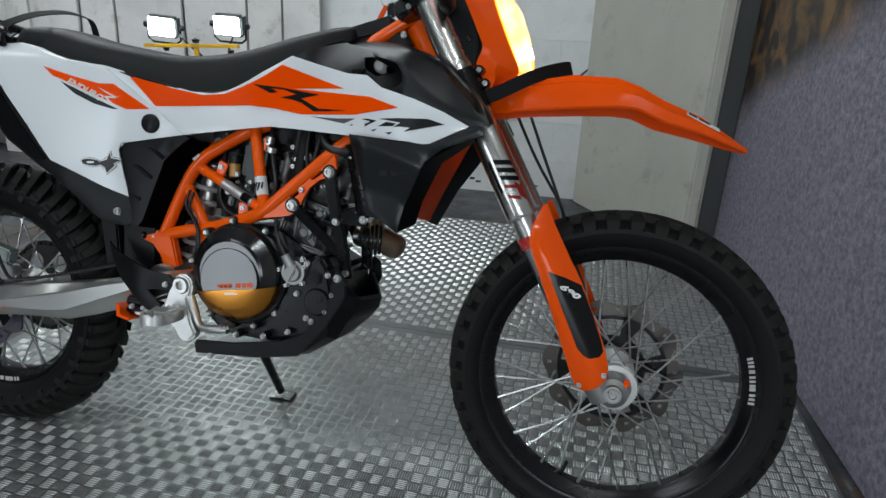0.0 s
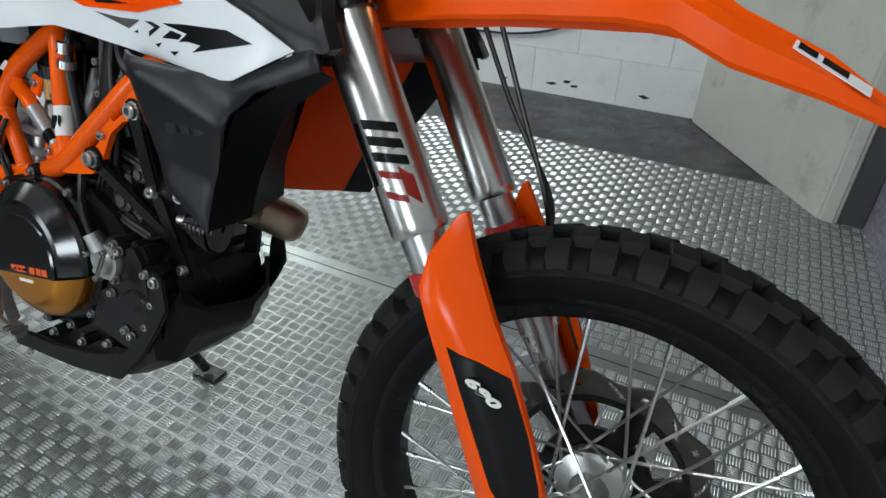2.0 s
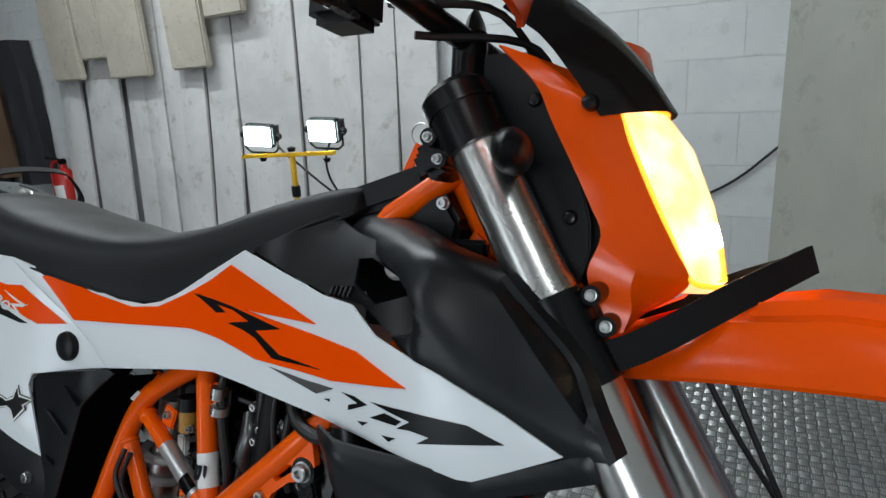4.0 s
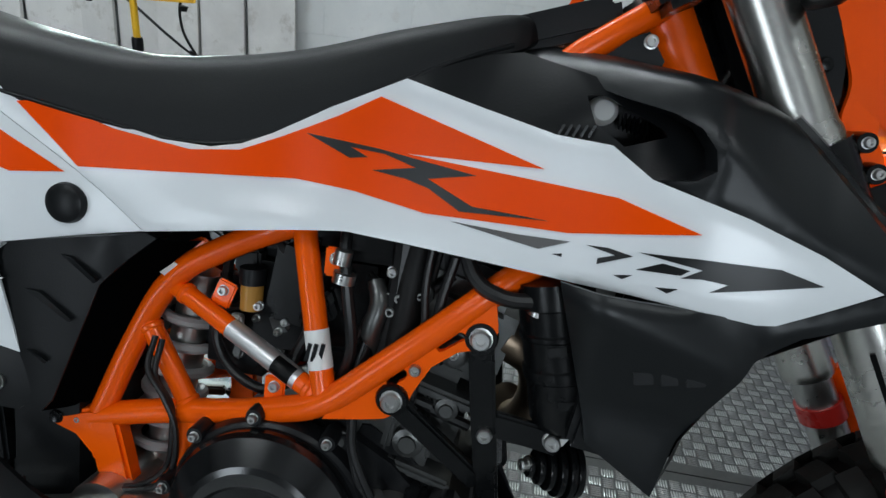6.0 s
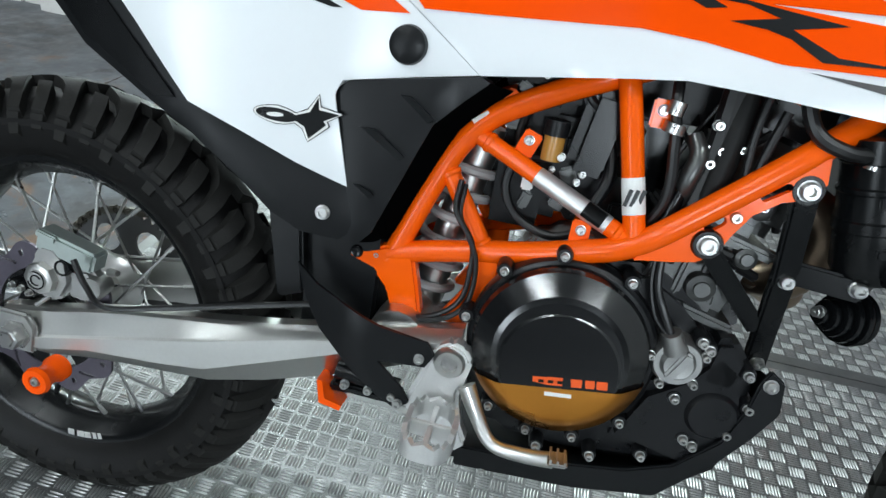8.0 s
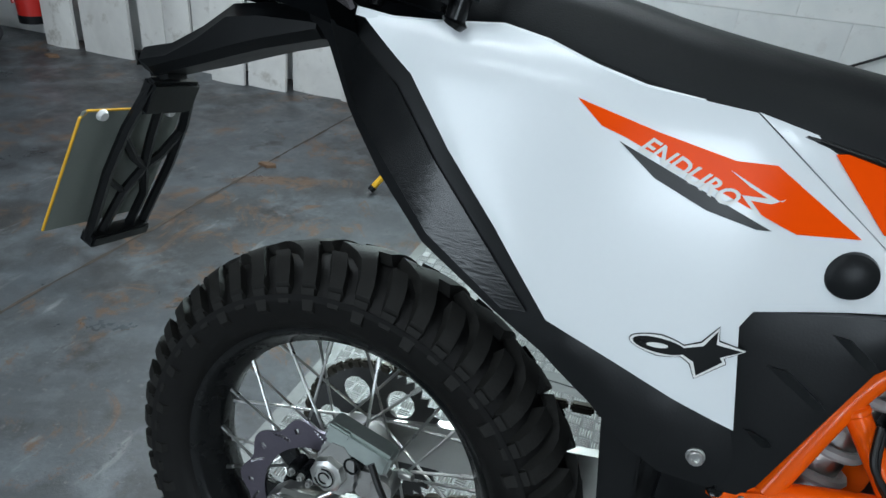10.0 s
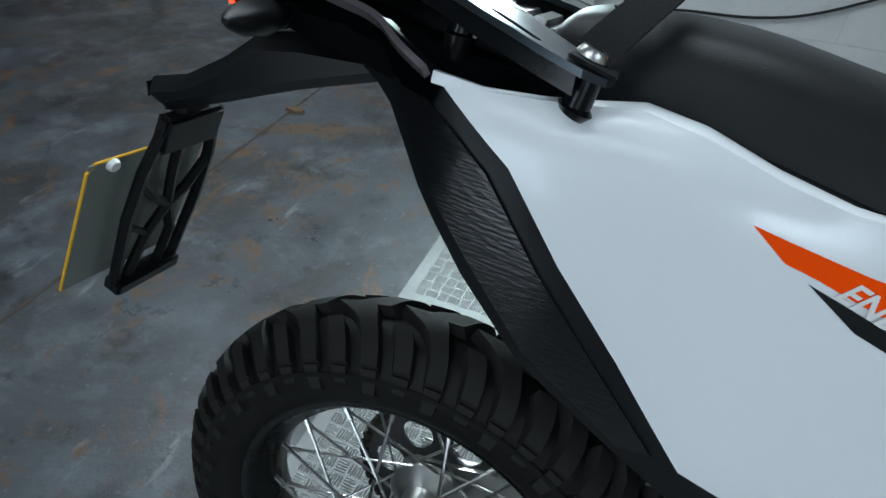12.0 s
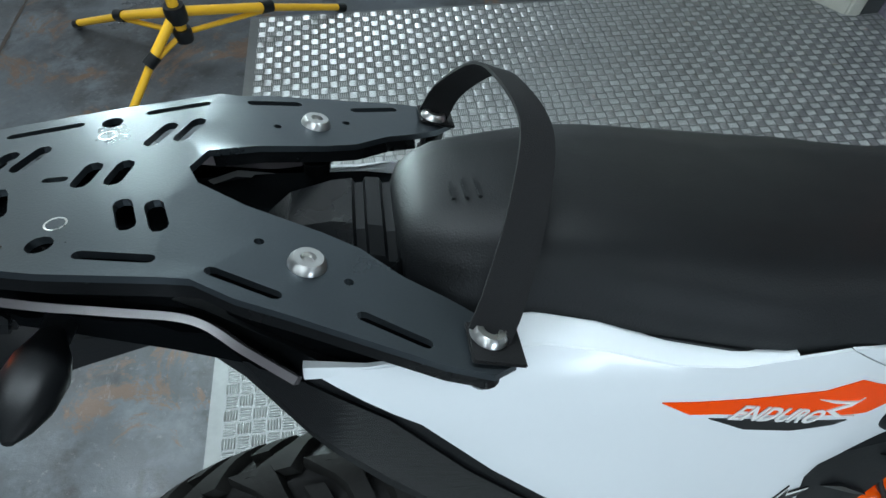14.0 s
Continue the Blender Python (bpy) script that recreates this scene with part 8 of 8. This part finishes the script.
HALF = [(-0.284, 0.0), (-0.27, -0.03), (-0.236, -0.066), (-0.2, -0.077), (-0.13, -0.096), (-0.064, -0.108), (-0.05, -0.108), (-0.028, -0.119), (0.0, -0.127), (0.04, -0.14), (0.078, -0.152), (0.104, -0.156), (0.118, -0.147), (0.121, -0.132), (0.106, -0.114), (0.086, -0.1), (0.062, -0.086), (0.037, -0.064), (0.014, -0.053), (-0.03, -0.037), (-0.06, -0.02), (-0.069, 0.0)]
outer = [(x, y) for x, y in HALF] + [(x, -y) for x, y in HALF[-2:0:-1]]
holes = []
for s in (1, -1):
    for x, y in ((-0.195, -0.021), (-0.176, -0.026), (-0.097, -0.048), (-0.078, -0.052)):
        holes.append(slot(x - 0.004, s * (y + 0.011), x + 0.004, s * (y - 0.011), 0.0055))
    for a in ((-0.201, -0.06, -0.159, -0.071), (-0.112, -0.083, -0.073, -0.092), (-0.041, -0.1, -0.008, -0.113), (0.037, -0.122, 0.07, -0.138)):
        holes.append(slot(a[0], s * a[1], a[2], s * a[3], 0.0035))
    holes.append(circle(-0.218, s * -0.048, 0.0075, 12))
    holes.append(circle(-0.136, s * -0.071, 0.0075, 12))
    holes.append(circle(-0.02, s * -0.07, 0.003, 8))
    holes.append(circle(0.03, s * -0.096, 0.003, 8))
    holes.append(slot(-0.262, s * -0.012, -0.25, s * -0.03, 0.0045))
holes.append(slot(-0.134, -0.009, -0.131, 0.009, 0.006))
holes.append(slot(-0.114, -0.009, -0.111, 0.009, 0.006))
holes.append(slot(-0.156, -0.003, -0.146, -0.003, 0.003))
b = bmesh.new()
holed(b, outer, holes, 0, 0.005, place=lambda v: Vector((v.x, v.z, v.y + rack_z(v.x))))
RACK_M = surf("black_powder_coat", (0.06, 0.071, 0.08), 0.3, 0.75, var=0.15, fine=600, bump=0.12)
rack = part("luggage_rack", b, RACK_M, bike, "black slotted metal luggage rack plate")
for s in (1, -1):
    # folded edge under each arm
    lip = [(-0.2, -0.073), (-0.13, -0.092), (-0.064, -0.104), (-0.05, -0.104), (-0.028, -0.115), (0.0, -0.123), (0.04, -0.136), (0.078, -0.148), (0.1, -0.151)]
    secs = [[(x, s * y, rack_z(x) - 0.001), (x, s * y, rack_z(x) - 0.013), (x, s * (y + 0.003), rack_z(x) - 0.013), (x, s * (y + 0.003), rack_z(x) - 0.001)] for x, y in lip]
    part("folded_edge", loft(bmesh.new(), secs), BLACK_SATIN, rack)
    lip = [(-0.06, -0.026), (-0.03, -0.042), (0.014, -0.058), (0.037, -0.069), (0.062, -0.091), (0.086, -0.105)]
    secs = [[(x, s * y, rack_z(x) - 0.001), (x, s * y, rack_z(x) - 0.012), (x, s * (y - 0.003), rack_z(x) - 0.012), (x, s * (y - 0.003), rack_z(x) - 0.001)] for x, y in lip]
    part("folded_edge", loft(bmesh.new(), secs), BLACK_SATIN, rack)
    for x, y, r in ((0.007, -0.085, 0.0116), (0.105, -0.131, 0.0114)):
        y *= s
        z = rack_z(x) + (0.0095 if x > 0.05 else 0.005)
        n = Vector((0.29, 0, 0.957))
        b = lathe(bmesh.new(), [(0, -0.002), (0.0042, -0.002), (0.0046, -0.0055), (0.0088, -0.0055), (r - 0.0008, -0.003), (r, 0.0)], seg=28)
        q = Vector((0, -1, 0)).rotation_difference(n).to_matrix().to_4x4()
        bmesh.ops.transform(b, matrix=Matrix.Translation((x, y, z)) @ q, verts=b.verts)
        part("rack_bolt", b, STEEL, rack, "silver countersunk bolt")
        low = 0.036 if x > 0.05 else 0.05
        part("spacer", tube(bmesh.new(), [(x, y, z - 0.011), (x - 0.004, y, z - 0.03), (x - 0.004, y, z - 0.032), (x - 0.006, y, z - low)], [0.0098, 0.0098, 0.0125, 0.0095], 18), BLACK_SATIN, rack)
    for x, y in ((-0.215, -0.04), (-0.134, -0.052)):
        b = lathe(bmesh.new(), [(0, 0.0018), (0.003, 0.0018), (0.0034, 0.0004), (0.0064, -0.0002), (0.0074, 0.001)], seg=20, m=pose(0, 0, 0, -90, 0, 0), c=(x, s * y, 1.025))
        part("flush_screw", b, STEEL, rack)
        part("spacer", tube(bmesh.new(), [(x, s * y, 1.018), (x, s * y, 0.982)], 0.0125, 18), BLACK_SATIN, rack)

# loop strap between the front rack bolts
part("loop_strap", ribbon([(0.105, -0.133, 0.981), (0.117, -0.117, 0.998), (0.138, -0.075, 1.024), (0.156, -0.016, 1.043), (0.152, 0.045, 1.048), (0.141, 0.085, 1.042), (0.119, 0.125, 1.008), (0.105, 0.133, 0.981)], [0.026, 0.024, 0.022, 0.026], (1, -0.15, -0.35), 0.0025, 7), STRAP, bike, "black woven loop strap")
for s in (1, -1):
    b = bmesh.new()
    box(b, (0.108, -0.136 * s, rack_z(0.108) + 0.0075), (0.032, 0.03, 0.0025), pose(0, 0, 0, 0, 17, 0), bevel=0.001)
    part("strap_tab", b, STRAP, bike)

# tail body under the rack, whose shade is put into the near-black material
secs = []
for x, zt, zb, hw in [(-0.225, 0.986, 0.955, 0.045), (-0.16, 0.984, 0.95, 0.062), (-0.085, 0.976, 0.94, 0.08), (-0.03, 0.968, 0.928, 0.092), (0.04, 0.962, 0.92, 0.095), (0.09, 0.955, 0.915, 0.09), (0.2, 0.936, 0.905, 0.09)]:
    secs.append([(x, -hw, zb), (x, -hw * 1.02, (zt + zb) / 2), (x, -hw * 0.9, zt - 0.004), (x, -hw * 0.4, zt), (x, hw * 0.4, zt), (x, hw * 0.9, zt - 0.004), (x, hw * 1.02, (zt + zb) / 2), (x, hw, zb)])
part("tail_body", loft(bmesh.new(), secs), MATT, bike, "black tail body, the rack's shade in its colour")
# glossy black edge; its pinkish-grey base colour carries the reflected sheen
GRAB = surf("tail_edge_pink_sheen", (0.09, 0.08, 0.085), 0.2, var=0.1, bump=0.0, spec=0.6, rvar=0.04)
for s in (1, -1):
    b = ribbon([(-0.2, -0.072 * s, 0.996), (-0.175, -0.08 * s, 0.997), (-0.14, -0.085 * s, 0.991), (-0.105, -0.087 * s, 0.984), (-0.063, -0.09 * s, 0.974), (-0.035, -0.105 * s, 0.96), (-0.005, -0.124 * s, 0.95)], [0.006, 0.0105, 0.0105, 0.009], (0, -0.7 * s, 0.7), 0.005, 6)
    part("grab_edge", b, GRAB, bike, "glossy black tail edge, pinkish sheen in its colour")
for s in (1, -1):
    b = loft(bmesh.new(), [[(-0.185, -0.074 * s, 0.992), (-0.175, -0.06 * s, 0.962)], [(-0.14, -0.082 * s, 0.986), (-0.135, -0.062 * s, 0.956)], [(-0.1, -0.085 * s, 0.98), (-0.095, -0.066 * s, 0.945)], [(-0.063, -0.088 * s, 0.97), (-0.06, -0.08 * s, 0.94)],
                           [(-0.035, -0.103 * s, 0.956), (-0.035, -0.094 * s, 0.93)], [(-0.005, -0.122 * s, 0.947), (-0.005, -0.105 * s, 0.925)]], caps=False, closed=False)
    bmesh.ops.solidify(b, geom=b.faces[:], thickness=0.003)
    part("tail_side", b, MATT, bike, "black tail side, shade put into its colour")
# humped cover between the rack arms
secs = []
for x, zt, hw in [(-0.045, 0.958, 0.03), (-0.028, 0.972, 0.036), (-0.012, 0.985, 0.036), (0.018, 0.99, 0.042), (0.032, 0.989, 0.046), (0.034, 0.984, 0.047), (0.04, 0.984, 0.048), (0.042, 0.988, 0.049), (0.052, 0.986, 0.05), (0.054, 0.981, 0.05), (0.06, 0.981, 0.051), (0.062, 0.983, 0.052), (0.1, 0.975, 0.05), (0.13, 0.965, 0.05)]:
    secs.append([(x, -hw, 0.945), (x, -hw * 0.95, zt - 0.012), (x, -hw * 0.6, zt), (x, hw * 0.6, zt), (x, hw * 0.95, zt - 0.012), (x, hw, 0.945)])
part("tail_hump", loft(bmesh.new(), secs), BLACK_SATIN, bike, "black ribbed hump between the rack arms", smooth=25)

# tail lamp: a red lens round the end of a black housing
LAMP_SIDE = [(-0.246, 1.0), (-0.234, 1.0), (-0.226, 0.977), (-0.212, 0.955), (-0.22, 0.95), (-0.239, 0.968)]
tl = part("tail_lamp", slab(bmesh.new(), LAMP_SIDE, -0.051, 0.051, 0.003), TAIL_RED, bike, "red tail lamp, lit along its edge")
part("lamp_housing", slab(bmesh.new(), [(-0.232, 0.998), (-0.196, 0.994), (-0.176, 0.968), (-0.186, 0.942), (-0.208, 0.943), (-0.214, 0.957), (-0.227, 0.977)], -0.048, 0.048, 0.003), BLACK_SATIN, tl, "black lamp housing")
for s in (1, -1):
    part("lamp_strip", slab(bmesh.new(), [(-0.232, 0.992), (-0.223, 0.991), (-0.2265, 0.977), (-0.2305, 0.974)], -0.0545 * s, -0.05 * s, 0.001), TAIL_ORANGE, tl, "glowing orange lamp segment")
    part("lamp_strip", tube(bmesh.new(), [(-0.2295, -0.0525 * s, 0.973), (-0.224, -0.053 * s, 0.963), (-0.215, -0.053 * s, 0.953)], [0.0024, 0.0022, 0.0018], 8, 3), TAIL_GLOW, tl, "glowing red lamp edge")
    part("lamp_frame", slab(bmesh.new(), [(-0.219, 0.988), (-0.196, 0.985), (-0.18, 0.962), (-0.188, 0.945), (-0.206, 0.947), (-0.212, 0.958)], -0.06 * s, -0.046 * s, 0.004), BLACK_SATIN, tl)
    # rear indicator on a short stalk
    b = bmesh.new()
    tube(b, [(-0.152, -0.05 * s, 0.962), (-0.151, -0.085 * s, 0.96)], [0.011, 0.009], 12)
    stalk = part("indicator_stalk", b, BLACK, bike)
    ring = []
    for d, w in ((0.0, 0.008), (0.008, 0.011), (0.02, 0.0165), (0.036, 0.0195), (0.054, 0.0165), (0.068, 0.0095), (0.076, 0.003)):
        c = Vector((-0.151 + 0.05 * d, -s * (0.078 + d), 0.965 - 0.03 * d))
        ring.append([c + Vector((w * math.cos(a), 0, 0.8 * w * math.sin(a) * (1.0 if math.sin(a) < 0 else 0.8))) for a in [2 * math.pi * k / 16 for k in range(16)]])
    part("rear_indicator", loft(bmesh.new(), ring), BLACK, stalk, "black teardrop indicator", smooth=50)
    b = lathe(bmesh.new(), [(0, -0.002 * s), (0.007, -0.002 * s), (0.0075, -0.005 * s), (0.0135, -0.005 * s), (0.014, 0.0)], c=(-0.12, -0.056 * s, 0.961), seg=22)
    part("tail_bolt", b, STEEL, bike, "silver bolt with a pale ring")

# plate holder arm
secs = []
for x, zt, zb, hw in [(-0.085, 0.946, 0.914, 0.05), (-0.16, 0.944, 0.893, 0.05), (-0.205, 0.937, 0.878, 0.049), (-0.25, 0.906, 0.862, 0.046), (-0.3, 0.88, 0.846, 0.04), (-0.33, 0.873, 0.836, 0.036), (-0.35, 0.868, 0.842, 0.032), (-0.362, 0.86, 0.85, 0.022)]:
    secs.append([(x, -hw, zb + 0.01), (x, -hw, zt - 0.016), (x, -hw * 0.9, zt - 0.012), (x, -hw * 0.7, zt), (x, hw * 0.7, zt), (x, hw * 0.9, zt - 0.012), (x, hw, zt - 0.016), (x, hw, zb + 0.01), (x, hw * 0.7, zb), (x, -hw * 0.7, zb)])
holder = part("plate_holder", loft(bmesh.new(), secs), BLACK, bike, "black number plate holder arm", smooth=25)
b = bmesh.new()
box(b, (-0.328, 0.0, 0.842), (0.036, 0.05, 0.024), pose(0, 0, 0, 0, -20, 0), bevel=0.008)
part("plate_lamp", b, BLACK, holder)
# the openwork bracket, in the plate's own plane
PM = Matrix.Translation((-0.333, 0.01, 0.805)) @ pose(0, 0, 0, 0, 24, 0)


def plate_pt(v):
    return PM @ Vector((v.y, v.x, v.z))


b = bmesh.new()
box(b, (-0.007, 0, 0.0), (0.02, 0.09, 0.05), bevel=0.005)
bmesh.ops.transform(b, matrix=PM, verts=b.verts)
bracket = part("bracket", b, BLACK, holder, "black openwork plate bracket")
for run, w in (([(-0.036, 0.02), (-0.052, -0.05), (-0.056, -0.12), (-0.05, -0.2), (-0.048, -0.24)], 0.013), ([(0.036, 0.02), (0.052, -0.05), (0.056, -0.12), (0.05, -0.2), (0.048, -0.24)], 0.013), ([(-0.01, 0.01), (-0.004, -0.06), (0.006, -0.12)], 0.012),
               ([(-0.054, -0.06), (-0.02, -0.1), (0.006, -0.12)], 0.012), ([(0.053, -0.06), (0.03, -0.1), (0.006, -0.12)], 0.012), ([(0.006, -0.12), (-0.016, -0.16), (-0.03, -0.24)], 0.012), ([(0.006, -0.12), (0.026, -0.17), (0.02, -0.24)], 0.012),
               ([(-0.055, -0.13), (-0.016, -0.16)], 0.009)):
    b = tube(bmesh.new(), [PM @ Vector((-0.007, y, z)) for y, z in run], w * 0.55, 6)
    part("bracket_bar", b, BLACK, bracket)
b = bmesh.new()
box(b, (-0.006, 0.0, -0.238), (0.026, 0.104, 0.02), bevel=0.003)
bmesh.ops.transform(b, matrix=PM, verts=b.verts)
part("bracket_foot", b, BLACK, holder)
b = bmesh.new()
box(b, (-0.022, -0.028, -0.125), (0.003, 0.169, 0.19), bevel=0.001)
bmesh.ops.transform(b, matrix=PM, verts=b.verts)
plate = part("number_plate", b, PLATE_BACK, holder, "grey-green back of a number plate edged in yellow")
b = tube(bmesh.new(), [PM @ Vector(p) for p in ((-0.022, -0.113, -0.218), (-0.022, -0.113, -0.04), (-0.022, -0.105, -0.03), (-0.022, 0.055, -0.03))], 0.0018, 8)
part("yellow_edge", b, YELLOW, plate, "yellow plate edge")
for y in (-0.085, 0.03):
    b = lathe(bmesh.new(), [(0, -0.006), (0.006, -0.006), (0.008, -0.002), (0.008, 0.0)], seg=12)
    bmesh.ops.transform(b, matrix=PM @ Matrix.Translation((-0.02, y, -0.035)) @ pose(0, 0, 0, 0, 0, 90), verts=b.verts)
    part("plate_screw", b, PAPER, plate)

# ---- blocks of the white wall, pieces on shared meshes ----
def random_tint(m, amount):
    """Each piece a little lighter or darker than the next."""
    nt = m.node_tree
    b = nt.nodes["Principled BSDF"]
    link = b.inputs["Base Color"].links[0]
    src = link.from_socket
    info = nt.nodes.new("ShaderNodeObjectInfo")
    mr = nt.nodes.new("ShaderNodeMapRange")
    mr.inputs["To Min"].default_value, mr.inputs["To Max"].default_value = 1 - amount, 1 + amount
    nt.links.new(info.outputs["Random"], mr.inputs["Value"])
    mul = nt.nodes.new("ShaderNodeVectorMath")
    mul.operation = "SCALE"
    nt.links.new(src, mul.inputs[0])
    nt.links.new(mr.outputs[0], mul.inputs["Scale"])
    nt.links.new(mul.outputs[0], b.inputs["Base Color"])


BLOCK_M = concrete("white_painted_block_face", (0.7, 0.72, 0.72), (0.78, 0.79, 0.78), (0.66, 0.66, 0.65), 0.55, 2.2)
random_tint(BLOCK_M, 0.025)
COURSE, LENGTH = 0.2375, 0.452
meshes = {}
for w in (LENGTH, LENGTH / 2):
    b = bmesh.new()
    box(b, (0, 0, 0), (w - 0.001, 0.03, COURSE - 0.001), bevel=0.0016)
    ob = mesh_object("block", b, BLOCK_M)
    meshes[w] = ob.data
    bpy.data.objects.remove(ob)
for row in range(13):
    z = -0.015 + COURSE * (row + 0.5)
    if z > CEILING - 0.1:
        continue
    x = -6.72 + (LENGTH / 2 if row % 2 else 0.0)
    while x < 1.45:
        cx = x + LENGTH / 2
        if -4.9 < cx < -3.2 or -0.65 < cx < 1.5:
            ob = new("block", meshes[LENGTH])
            ob.parent = wall_north
            ob.matrix_basis = Matrix.Translation((cx, WALL_Y + 0.011, z))
        x += LENGTH
